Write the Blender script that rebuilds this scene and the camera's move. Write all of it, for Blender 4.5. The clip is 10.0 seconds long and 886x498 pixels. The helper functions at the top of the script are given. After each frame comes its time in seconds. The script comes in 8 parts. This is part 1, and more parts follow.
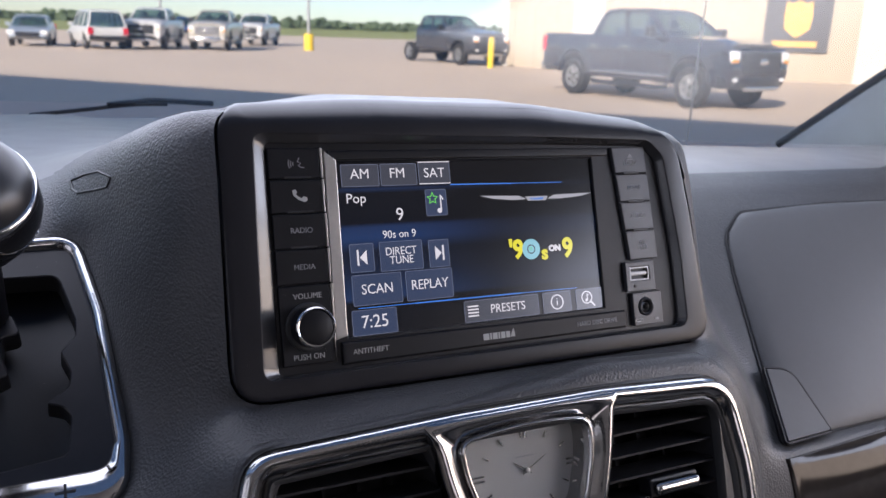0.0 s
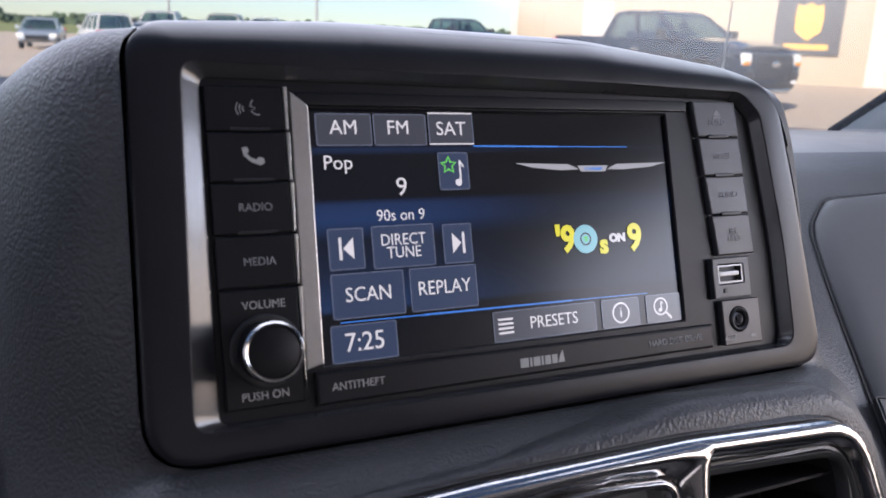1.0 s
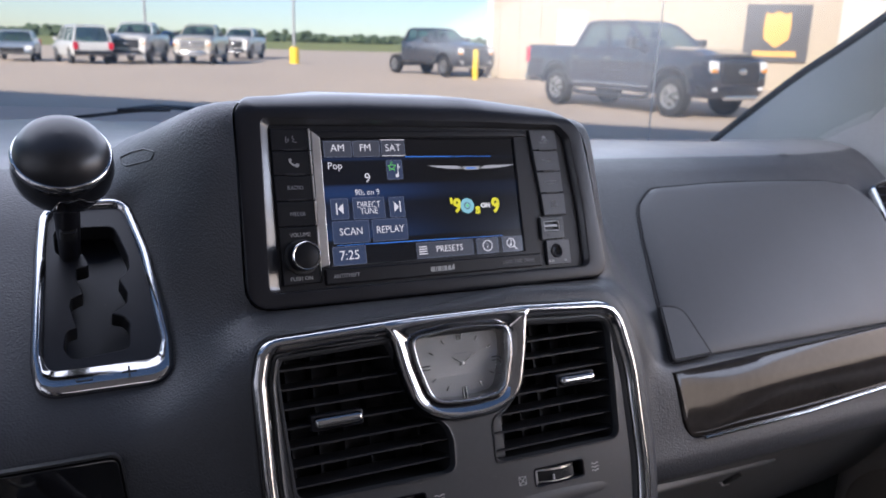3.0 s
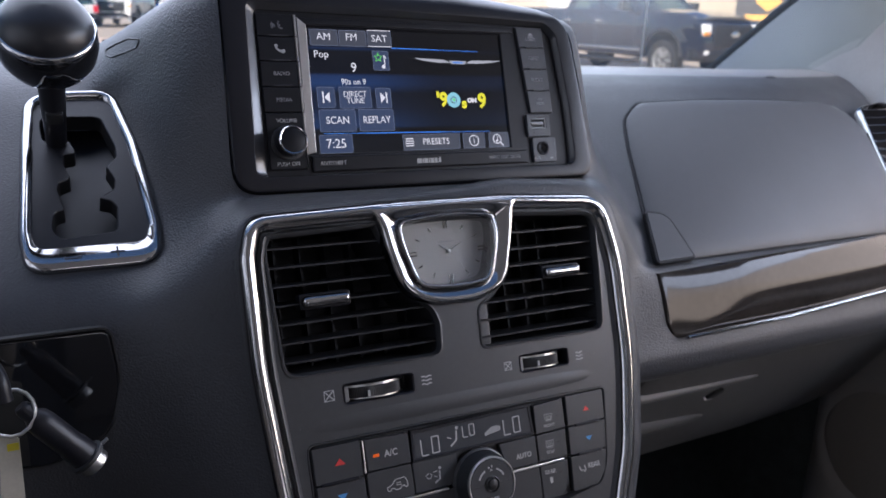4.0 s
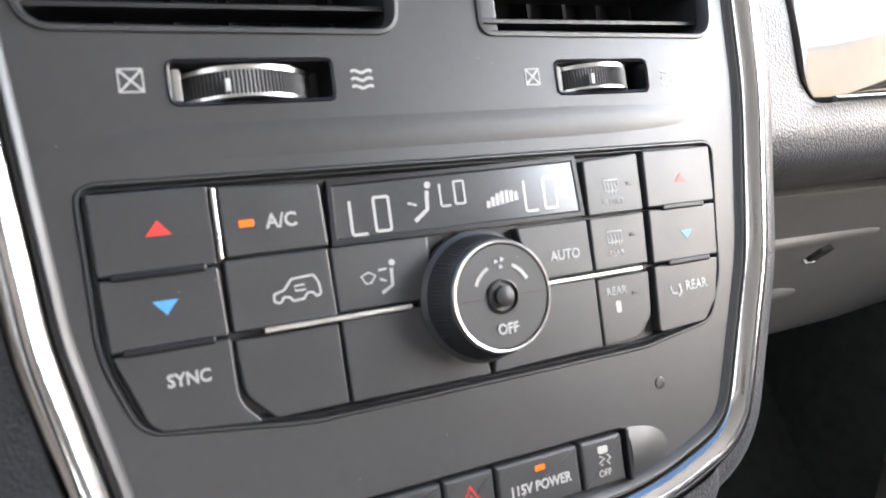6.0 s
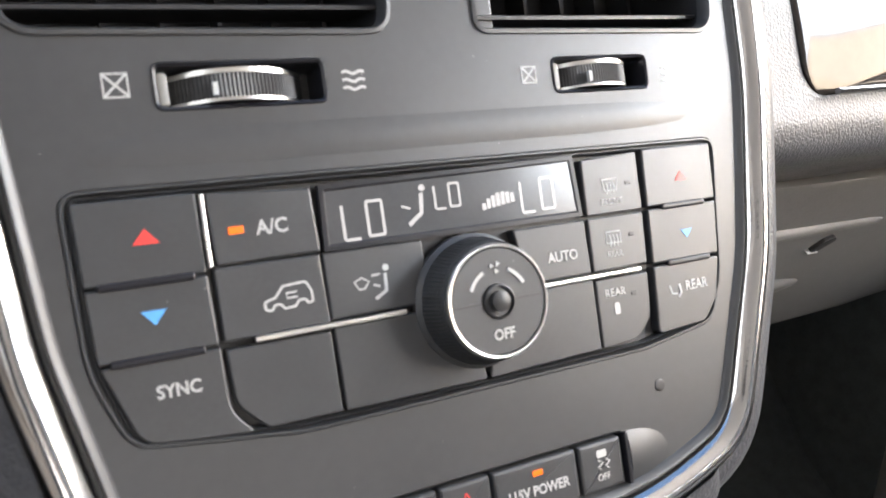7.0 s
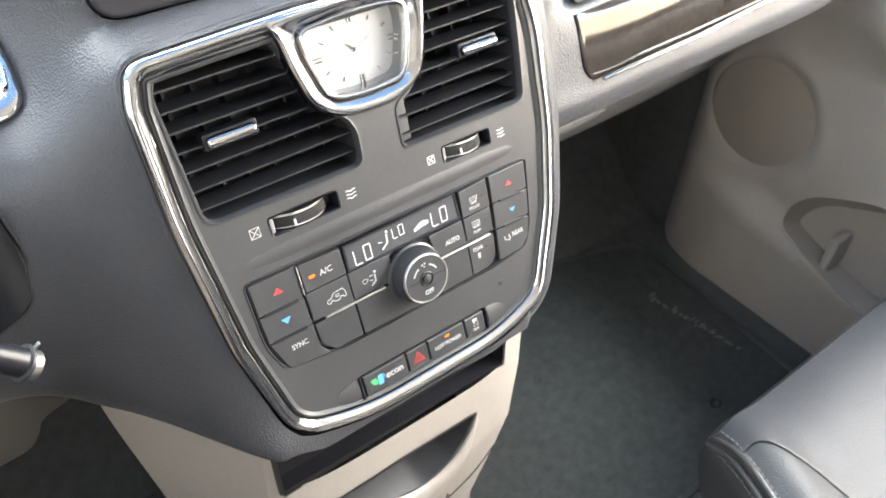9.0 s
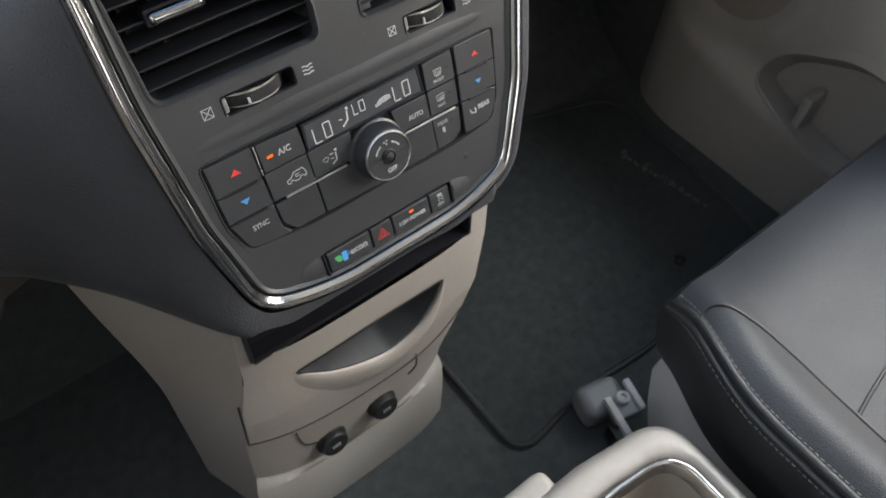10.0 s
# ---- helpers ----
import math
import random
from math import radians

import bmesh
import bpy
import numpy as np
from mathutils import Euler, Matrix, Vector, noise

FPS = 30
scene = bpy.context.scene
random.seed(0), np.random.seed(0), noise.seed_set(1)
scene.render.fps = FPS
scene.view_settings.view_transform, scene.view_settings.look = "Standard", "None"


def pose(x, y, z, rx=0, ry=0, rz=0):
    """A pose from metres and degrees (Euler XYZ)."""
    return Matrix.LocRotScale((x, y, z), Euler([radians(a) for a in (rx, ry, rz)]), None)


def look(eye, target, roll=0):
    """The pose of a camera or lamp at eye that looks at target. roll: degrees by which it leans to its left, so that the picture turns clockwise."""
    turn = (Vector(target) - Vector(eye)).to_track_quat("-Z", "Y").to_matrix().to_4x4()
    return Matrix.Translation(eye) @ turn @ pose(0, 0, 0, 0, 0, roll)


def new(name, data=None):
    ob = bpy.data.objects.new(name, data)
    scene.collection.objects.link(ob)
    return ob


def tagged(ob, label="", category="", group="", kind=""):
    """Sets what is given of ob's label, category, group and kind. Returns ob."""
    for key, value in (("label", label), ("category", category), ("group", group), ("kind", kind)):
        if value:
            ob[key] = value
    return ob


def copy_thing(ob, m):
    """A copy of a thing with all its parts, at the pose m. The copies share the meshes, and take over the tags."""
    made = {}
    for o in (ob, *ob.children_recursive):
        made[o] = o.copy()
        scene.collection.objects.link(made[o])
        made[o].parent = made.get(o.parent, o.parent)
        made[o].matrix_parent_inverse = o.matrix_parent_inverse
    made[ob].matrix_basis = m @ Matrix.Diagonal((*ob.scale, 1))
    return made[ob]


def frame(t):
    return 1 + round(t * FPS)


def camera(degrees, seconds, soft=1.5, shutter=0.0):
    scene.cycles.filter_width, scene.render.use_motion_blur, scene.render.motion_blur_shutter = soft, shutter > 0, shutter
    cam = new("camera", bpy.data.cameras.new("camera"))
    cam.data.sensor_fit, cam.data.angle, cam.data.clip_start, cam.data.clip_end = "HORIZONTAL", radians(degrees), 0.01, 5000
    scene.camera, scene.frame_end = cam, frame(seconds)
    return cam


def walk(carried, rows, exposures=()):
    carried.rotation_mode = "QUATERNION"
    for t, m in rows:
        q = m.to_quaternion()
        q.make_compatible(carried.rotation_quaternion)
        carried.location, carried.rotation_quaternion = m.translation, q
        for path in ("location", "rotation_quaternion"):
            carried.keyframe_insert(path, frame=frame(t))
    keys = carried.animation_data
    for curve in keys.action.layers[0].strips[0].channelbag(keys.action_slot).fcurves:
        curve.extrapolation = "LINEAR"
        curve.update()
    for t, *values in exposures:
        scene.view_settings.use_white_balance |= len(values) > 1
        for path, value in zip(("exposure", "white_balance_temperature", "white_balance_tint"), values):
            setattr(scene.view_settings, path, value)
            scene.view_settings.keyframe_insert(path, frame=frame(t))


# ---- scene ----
cam = camera(59.0, 10.0)
cam.data.dof.use_dof, cam.data.dof.focus_distance, cam.data.dof.aperture_fstop = True, 0.38, 18.0
PATH = [
    (0, (-0.191, -0.282, 1.29), (0.672, 1.455, 0.799), 2.8),
    (0.5, (-0.167, -0.212, 1.266), (0.708, 1.522, 0.791), 2.9),
    (1, (-0.145, -0.18, 1.256), (0.701, 1.567, 0.773), 2.8),
    (1.5, (-0.144, -0.177, 1.254), (0.708, 1.572, 0.79), 2.5),
    (2, (-0.154, -0.2, 1.263), (0.715, 1.537, 0.785), 2.7),
    (2.5, (-0.196, -0.317, 1.283), (0.684, 1.419, 0.824), 2.3),
    (2.7, (-0.215, -0.368, 1.288), (0.672, 1.366, 0.834), 2.4),
    (3.8, (-0.248, -0.453, 1.265), (0.659, 1.251, 0.742), 2.4),
    (4, (-0.238, -0.437, 1.239), (0.669, 1.261, 0.698), 2.5),
    (4.5, (-0.209, -0.403, 1.179), (0.698, 1.284, 0.606), 2.5),
    (5, (-0.176, -0.349, 1.113), (0.732, 1.329, 0.513), 2.5),
    (5.5, (-0.148, -0.302, 1.077), (0.754, 1.372, 0.457), 2.3),
    (6, (-0.119, -0.256, 1.053), (0.769, 1.42, 0.419), 1.9),
    (6.2, (-0.111, -0.245, 1.05), (0.767, 1.435, 0.411), 1.6),
    (7.3, (-0.12, -0.262, 1.068), (0.765, 1.389, 0.368), 1.3),
    (7.5, (-0.136, -0.29, 1.099), (0.757, 1.342, 0.365), 1.0),
    (8, (-0.196, -0.366, 1.206), (0.741, 1.139, 0.28), 0.8),
    (8.5, (-0.221, -0.377, 1.282), (0.725, 0.96, 0.134), 1.0),
    (9, (-0.216, -0.359, 1.329), (0.691, 0.78, -0.042), 1.9),
    (9.5, (-0.205, -0.348, 1.339), (0.638, 0.626, -0.19), 3.3),
    (10, (-0.197, -0.347, 1.339), (0.581, 0.511, -0.291), 4.6),
]
walk(cam, [(t, look(eye, target, roll)) for t, eye, target, roll in PATH],
     exposures=[(0, 1.55, 6400, 24), (2.7, 1.5, 6200, 23), (3.8, 1.55, 6050, 22), (4.3, 2.2, 6050, 20), (5.0, 3.95, 6100, 15), (6.0, 3.76, 6700, 13), (7.5, 4.0, 7000, 14), (8.5, 4.45, 7250, 13), (9.2, 4.55, 7050, 10), (9.55, 4.52, 6950, 9), (10, 3.0, 6900, 10)])

from mathutils.bvhtree import BVHTree
from mathutils.geometry import delaunay_2d_cdt

# ---------------------------------------------------------------- world and light
SUN_EL, SUN_AZ = radians(23), radians(231)      # the sun stands behind and to the left
world = bpy.data.worlds.new("world")
scene.world = world
world.use_nodes = True
wn = world.node_tree.nodes
sky = wn.new("ShaderNodeTexSky")
sky.sky_type, sky.sun_disc, sky.sun_elevation, sky.sun_rotation = "NISHITA", False, SUN_EL, SUN_AZ
sky.air_density, sky.dust_density, sky.ozone_density = 1.0, 0.4, 3.0
wn["Background"].inputs[1].default_value = 0.060
world.node_tree.links.new(sky.outputs[0], wn["Background"].inputs[0])
sun_data = bpy.data.lights.new("sun", "SUN")
sun_data.energy, sun_data.angle, sun_data.color = 3.0, radians(0.5), (1.0, 0.90, 0.76)
sun = new("sun", sun_data)
SUN_DIR = Vector((math.sin(SUN_AZ) * math.cos(SUN_EL), math.cos(SUN_AZ) * math.cos(SUN_EL), math.sin(SUN_EL)))
sun.matrix_world = look(SUN_DIR * 60, (0, 0, 0))


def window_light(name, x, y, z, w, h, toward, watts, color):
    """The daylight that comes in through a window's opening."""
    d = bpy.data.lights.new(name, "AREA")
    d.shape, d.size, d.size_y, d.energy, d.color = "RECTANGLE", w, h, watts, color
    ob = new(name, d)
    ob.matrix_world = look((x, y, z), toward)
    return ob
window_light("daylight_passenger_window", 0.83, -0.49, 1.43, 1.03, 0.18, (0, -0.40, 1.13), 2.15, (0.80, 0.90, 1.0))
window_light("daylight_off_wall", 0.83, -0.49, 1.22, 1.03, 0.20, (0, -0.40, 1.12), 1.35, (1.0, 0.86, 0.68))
window_light("daylight_windshield", 0.03, 0.30, 1.392, 1.05, 0.46, (0.03, 0.12, 0.927), 1.8, (0.84, 0.92, 1.0))
window_light("daylight_driver_window", -0.83, -0.28, 1.30, 0.90, 0.44, (0, -0.28, 1.12), 0.50, (0.86, 0.93, 1.0))
window_light("daylight_side_window", 0.83, -1.54, 1.30, 0.72, 0.44, (0, -1.2, 1.2), 2.1, (1.0, 0.96, 0.90))
window_light("daylight_side_window", -0.83, -1.54, 1.30, 0.72, 0.44, (0, -1.2, 1.2), 0.6, (0.88, 0.94, 1.0))
window_light("daylight_rear_window", 0, -3.19, 1.28, 1.2, 0.40, (0, 0, 1.2), 1.05, (1.0, 0.97, 0.94))

# ---------------------------------------------------------------- materials
def material(name, color, rough=0.5, metal=0.0, vary=0.15, scale=40.0, bump=0.0, bscale=600.0, grain="noise", spec=0.5, coat=0.0, dust=0.0, sheen=0.0):
    """A surface with its colour varied at two scales and a fine relief."""
    m = bpy.data.materials.new(name)
    m.use_nodes = True
    nt = m.node_tree
    b = nt.nodes["Principled BSDF"]
    b.inputs["Roughness"].default_value, b.inputs["Metallic"].default_value = rough, metal
    b.inputs["Specular IOR Level"].default_value = spec
    b.inputs["Coat Weight"].default_value = coat
    b.inputs["Coat Roughness"].default_value = 0.06
    b.inputs["Sheen Weight"].default_value, b.inputs["Sheen Roughness"].default_value = sheen, 0.45      # added sheen that stands for windshield light glancing off the pads
    tc = nt.nodes.new("ShaderNodeTexCoord")
    def noise_node(s, d):
        n = nt.nodes.new("ShaderNodeTexNoise")
        n.inputs["Scale"].default_value, n.inputs["Detail"].default_value = s, d
        nt.links.new(tc.outputs["Object"], n.inputs["Vector"])
        return n
    big, fine = noise_node(scale, 4), noise_node(scale * 11, 5)
    mixn = nt.nodes.new("ShaderNodeMath")
    mixn.operation = "MULTIPLY_ADD"
    mixn.inputs[1].default_value = 0.45
    nt.links.new(fine.outputs["Fac"], mixn.inputs[0])
    half = nt.nodes.new("ShaderNodeMath")
    half.operation = "MULTIPLY"
    half.inputs[1].default_value = 0.55
    nt.links.new(big.outputs["Fac"], half.inputs[0])
    nt.links.new(half.outputs[0], mixn.inputs[2])
    ramp = nt.nodes.new("ShaderNodeValToRGB")
    lo, hi = (tuple(max(0.0, c * k) for c in color) + (1,) for k in (1 - vary, 1 + vary))
    ramp.color_ramp.elements[0].position, ramp.color_ramp.elements[1].position = 0.3, 0.7
    ramp.color_ramp.elements[0].color, ramp.color_ramp.elements[1].color = lo, hi
    nt.links.new(mixn.outputs[0], ramp.inputs[0])
    nt.links.new(ramp.outputs[0], b.inputs["Base Color"])
    if dust:
        # scattered specks of pale dust
        vo, thr, less, mx = nt.nodes.new("ShaderNodeTexVoronoi"), nt.nodes.new("ShaderNodeMath"), nt.nodes.new("ShaderNodeMath"), nt.nodes.new("ShaderNodeMix")
        sepc = nt.nodes.new("ShaderNodeSeparateColor")
        vo.inputs["Scale"].default_value = 210
        nt.links.new(tc.outputs["Object"], vo.inputs["Vector"])
        nt.links.new(vo.outputs["Color"], sepc.inputs[0])
        thr.operation, less.operation = "MULTIPLY_ADD", "LESS_THAN"
        thr.inputs[1].default_value, thr.inputs[2].default_value = 0.11, -0.06
        nt.links.new(sepc.outputs[0], thr.inputs[0])
        nt.links.new(vo.outputs["Distance"], less.inputs[0])
        nt.links.new(thr.outputs[0], less.inputs[1])
        amt = nt.nodes.new("ShaderNodeMath")
        amt.operation = "MULTIPLY"
        amt.inputs[1].default_value = dust
        nt.links.new(less.outputs[0], amt.inputs[0])
        mx.data_type = "RGBA"
        nt.links.new(amt.outputs[0], mx.inputs["Factor"])
        nt.links.new(ramp.outputs[0], mx.inputs[6])
        mx.inputs[7].default_value = (0.34, 0.33, 0.31, 1)
        nt.links.new(mx.outputs[2], b.inputs["Base Color"])
    if rough > 0.02:
        rr = nt.nodes.new("ShaderNodeMapRange")
        rr.inputs["To Min"].default_value, rr.inputs["To Max"].default_value = rough * 0.8, min(1, rough * 1.2)
        nt.links.new(big.outputs["Fac"], rr.inputs["Value"])
        nt.links.new(rr.outputs[0], b.inputs["Roughness"])
    if bump:
        bp = nt.nodes.new("ShaderNodeBump")
        bp.inputs["Strength"].default_value, bp.inputs["Distance"].default_value = bump, 0.6 / bscale
        if grain == "leather":
            v = nt.nodes.new("ShaderNodeTexVoronoi")
            v.feature = "SMOOTH_F1"
            v.inputs["Scale"].default_value = bscale
            nz = noise_node(bscale * 0.35, 3)
            add = nt.nodes.new("ShaderNodeVectorMath")
            add.operation = "MULTIPLY_ADD"
            add.inputs[1].default_value = (1.0 / bscale,) * 3
            nt.links.new(nz.outputs["Color"], add.inputs[0])
            nt.links.new(tc.outputs["Object"], add.inputs[2])
            nt.links.new(add.outputs[0], v.inputs["Vector"])
            nt.links.new(v.outputs["Distance"], bp.inputs["Height"])
            bp.invert = True
        else:
            nt.links.new(noise_node(bscale, 3).outputs["Fac"], bp.inputs["Height"])
        nt.links.new(bp.outputs[0], b.inputs["Normal"])
    return m


def glow(name, color, strength, rough=0.2, spec=0.5):
    """A surface that gives off light: lit lettering and the display."""
    m = bpy.data.materials.new(name)
    m.use_nodes = True
    b = m.node_tree.nodes["Principled BSDF"]
    b.inputs["Base Color"].default_value = (0.01, 0.01, 0.012, 1)
    b.inputs["Roughness"].default_value, b.inputs["Specular IOR Level"].default_value = rough, spec
    b.inputs["Emission Color"].default_value, b.inputs["Emission Strength"].default_value = (*color, 1), strength
    return m


def glass(name, tint, gloss, film=0.0):
    """Clear glass; film: share covered by a veil of dust and painted-in glare."""
    m = bpy.data.materials.new(name)
    m.use_nodes = True
    nt = m.node_tree
    tr, gl, mx = nt.nodes.new("ShaderNodeBsdfTransparent"), nt.nodes.new("ShaderNodeBsdfGlossy"), nt.nodes.new("ShaderNodeMixShader")
    tr.inputs[0].default_value = (*tint, 1)
    gl.inputs["Roughness"].default_value = 0.02
    mx.inputs[0].default_value = gloss
    nt.links.new(tr.outputs[0], mx.inputs[1])
    nt.links.new(gl.outputs[0], mx.inputs[2])
    last = mx
    if film:
        dust, over, tc, nz, amt = (nt.nodes.new("ShaderNode" + k) for k in ("BsdfTranslucent", "MixShader", "TexCoord", "TexNoise", "MapRange"))
        dust.inputs[0].default_value = (0.86, 0.83, 0.78, 1)
        nz.inputs["Scale"].default_value, nz.inputs["Detail"].default_value = 5.0, 4
        amt.inputs["To Min"].default_value, amt.inputs["To Max"].default_value = film * 0.7, film * 1.3
        nt.links.new(tc.outputs["Object"], nz.inputs["Vector"])
        nt.links.new(nz.outputs["Fac"], amt.inputs["Value"])
        nt.links.new(amt.outputs[0], over.inputs[0])
        nt.links.new(mx.outputs[0], over.inputs[1])
        nt.links.new(dust.outputs[0], over.inputs[2])
        last = over
    nt.links.new(last.outputs[0], nt.nodes["Material Output"].inputs[0])
    return m


PAD = material("soft_grained_plastic", (0.028, 0.029, 0.033), 0.47, vary=0.12, scale=30, bump=0.48, bscale=820, grain="leather", spec=0.45, sheen=0.06)
PAD_SKYLIT = material("smooth_skylit_pad", (0.040, 0.041, 0.045), 0.42, vary=0.12, scale=30, bump=0.12, bscale=960, grain="leather", spec=0.5, sheen=0.22)
PAD_FINE = material("smooth_grey_plastic", (0.048, 0.049, 0.053), 0.54, vary=0.06, scale=14, bump=0.12, bscale=1500, grain="leather", spec=0.34, sheen=0.05)
SATIN = material("satin_black_plastic", (0.010, 0.010, 0.013), 0.36, vary=0.15, scale=60, bump=0.06, bscale=2500, spec=0.28, dust=0.25)
BLACK = material("matt_black_plastic", (0.012, 0.012, 0.013), 0.5, vary=0.2, scale=60, bump=0.1, bscale=2500)
FACE = material("grey_panel_paint", (0.032, 0.0325, 0.034), 0.42, vary=0.14, scale=25, bump=0.08, bscale=2600, dust=0.55)
BUTTON = material("button_rubber_paint", (0.027, 0.028, 0.030), 0.42, vary=0.14, scale=70, bump=0.08, bscale=2400, dust=0.4)
RADIOKEY = material("radio_key_plastic", (0.005, 0.005, 0.007), 0.42, vary=0.15, scale=70, bump=0.05, bscale=2400, spec=0.28)
CHROME = material("chrome", (0.44, 0.435, 0.435), 0.13, 1.0, vary=0.05, scale=30, bump=0.03, bscale=300)
DULLCHROME = material("satin_silver", (0.55, 0.54, 0.52), 0.30, 1.0, vary=0.10, scale=60, bump=0.05, bscale=1500)
SILVER = material("silver_paint", (0.42, 0.40, 0.37), 0.38, 0.6, vary=0.08, scale=50, bump=0.05, bscale=1800)
PIANO = material("piano_black", (0.006, 0.006, 0.007), 0.05, vary=0.2, scale=20, coat=1.0)
WOOD = material("gloss_dark_trim", (0.020, 0.017, 0.015), 0.09, vary=0.35, scale=14, spec=0.22)
BEIGE = material("beige_plastic", (0.290, 0.264, 0.240), 0.5, vary=0.07, scale=18, bump=0.25, bscale=900, grain="leather")
BEIGE_DARK = material("taupe_plastic", (0.20, 0.175, 0.145), 0.55, vary=0.08, scale=18, bump=0.2, bscale=900, grain="leather")
LINER = material("grey_headliner", (0.42, 0.41, 0.40), 0.9, vary=0.06, scale=25, bump=0.3, bscale=900)
PILLAR = material("pale_grey_trim", (0.48, 0.48, 0.48), 0.55, vary=0.06, scale=25, bump=0.2, bscale=1100)
LEATHER = material("black_leather", (0.020, 0.022, 0.026), 0.48, vary=0.12, scale=25, bump=0.42, bscale=800, grain="leather", spec=0.36)
LEATHER_SIDE = material("black_vinyl", (0.022, 0.023, 0.025), 0.44, vary=0.15, scale=25, bump=0.3, bscale=1000, grain="leather")
VENTBLACK = material("vent_black", (0.017, 0.017, 0.019), 0.6, vary=0.2, scale=60, spec=0.25)
STEEL = material("dull_port_steel", (0.16, 0.16, 0.16), 0.35, 0.8, vary=0.15, scale=90)
SLAT = material("vent_slat_plastic", (0.016, 0.016, 0.018), 0.42, vary=0.15, scale=60, bump=0.06, bscale=2500, spec=0.4, dust=0.4)
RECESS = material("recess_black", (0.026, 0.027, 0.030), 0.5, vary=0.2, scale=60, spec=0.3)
MARK = material("dial_marker_metal", (0.45, 0.44, 0.42), 0.22, 1.0, vary=0.1)
THREAD = material("grey_thread", (0.115, 0.112, 0.108), 0.8, vary=0.1)
CARPET = material("black_carpet", (0.060, 0.065, 0.064), 0.95, vary=0.3, scale=60, bump=0.9, bscale=420, spec=0.1)
MAT_CARPET = material("mat_carpet", (0.040, 0.044, 0.044), 0.95, vary=0.35, scale=80, bump=0.9, bscale=520, spec=0.1)
DIAL = material("clock_dial", (0.37, 0.365, 0.348), 0.45, vary=0.03, scale=60, bump=0.05, bscale=2500)
PRINT = material("pale_print", (0.36, 0.36, 0.35), 0.6, vary=0.06)
PRINT_DIM = material("dim_print", (0.24, 0.24, 0.25), 0.6, vary=0.06)
RED = material("red_print", (0.62, 0.035, 0.03), 0.5, vary=0.08)
BLUE = material("blue_print", (0.06, 0.26, 0.55), 0.5, vary=0.08)
GREEN = material("green_print", (0.05, 0.30, 0.10), 0.5, vary=0.1)
AMBER = glow("amber_lamp", (1.0, 0.16, 0.004), 0.14)
LCD_ON = glow("lcd_segment", (0.75, 0.76, 0.78), 0.075)
LCD = material("lcd_glass", (0.050, 0.051, 0.054), 0.19, vary=0.1, scale=60)
SCR_TEXT = glow("screen_white", (0.86, 0.87, 0.88), 0.28)
SCR_KEY = glow("screen_key", (0.045, 0.075, 0.15), 0.216, 0.22)
SCR_EDGE = glow("screen_button_edge", (0.30, 0.36, 0.50), 0.16)
SCR_KEY2 = glow("screen_key_grey", (0.060, 0.070, 0.090), 0.26, 0.22)
SCR_LINE = glow("screen_blue_line", (0.05, 0.24, 0.75), 0.32)
SCR_YEL = glow("screen_yellow", (0.62, 0.60, 0.02), 0.42)
SCR_CYAN = glow("screen_cyan", (0.22, 0.52, 0.58), 0.36)
SCR_GREEN = glow("screen_green", (0.10, 0.50, 0.08), 0.45)
SCR_SILVER = glow("screen_silver", (0.42, 0.44, 0.46), 0.3)


# ---------------------------------------------------------------- builders
def thing(name, label, category, m=None, group="", kind=""):
    ob = new(name)
    ob.empty_display_size = 0.05
    if m is not None:
        ob.matrix_world = m
    return tagged(ob, label, category, group, kind)


def corner_normals(bm, angle):
    """Normals at the corners of faces, weighted by area, kept apart at edges sharper than the angle."""
    lim, out = math.cos(radians(angle)), []
    bm.normal_update()
    area = {f: f.calc_area() for f in bm.faces}
    for f in bm.faces:
        for v in f.verts:
            n = Vector()
            for g in v.link_faces:
                if g is f or g.normal.dot(f.normal) > lim:
                    n += g.normal * area[g]
            out.append(tuple(n.normalized() if n.length > 1e-16 else f.normal))
    return out


def part(name, bm, mat, parent=None, label="", m=None, smooth=35):
    """Links a bmesh as one mesh object under a thing or a part."""
    bmesh.ops.recalc_face_normals(bm, faces=bm.faces)
    me = bpy.data.meshes.new(name)
    normals = corner_normals(bm, smooth) if smooth and len(bm.faces) < 2500 else None
    bm.to_mesh(me)
    bm.free()
    if normals and me.polygons:
        me.materials.append(mat)
        me.polygons.foreach_set("use_smooth", [True] * len(me.polygons))
        me.normals_split_custom_set(normals)
        return mesh_part(name, me, mat, parent, label, m, 0)
    return mesh_part(name, me, mat, parent, label, m, smooth)


def mesh_part(name, me, mat, parent=None, label="", m=None, smooth=35):
    me.materials.clear()
    me.materials.append(mat)
    if smooth:
        me.polygons.foreach_set("use_smooth", [True] * len(me.polygons))
        me.set_sharp_from_angle(angle=radians(smooth))
    ob = new(name, me)
    if parent is not None:
        ob.parent = parent
    if m is not None:
        ob.matrix_local = m
    if label:
        ob["label"] = label
    return ob


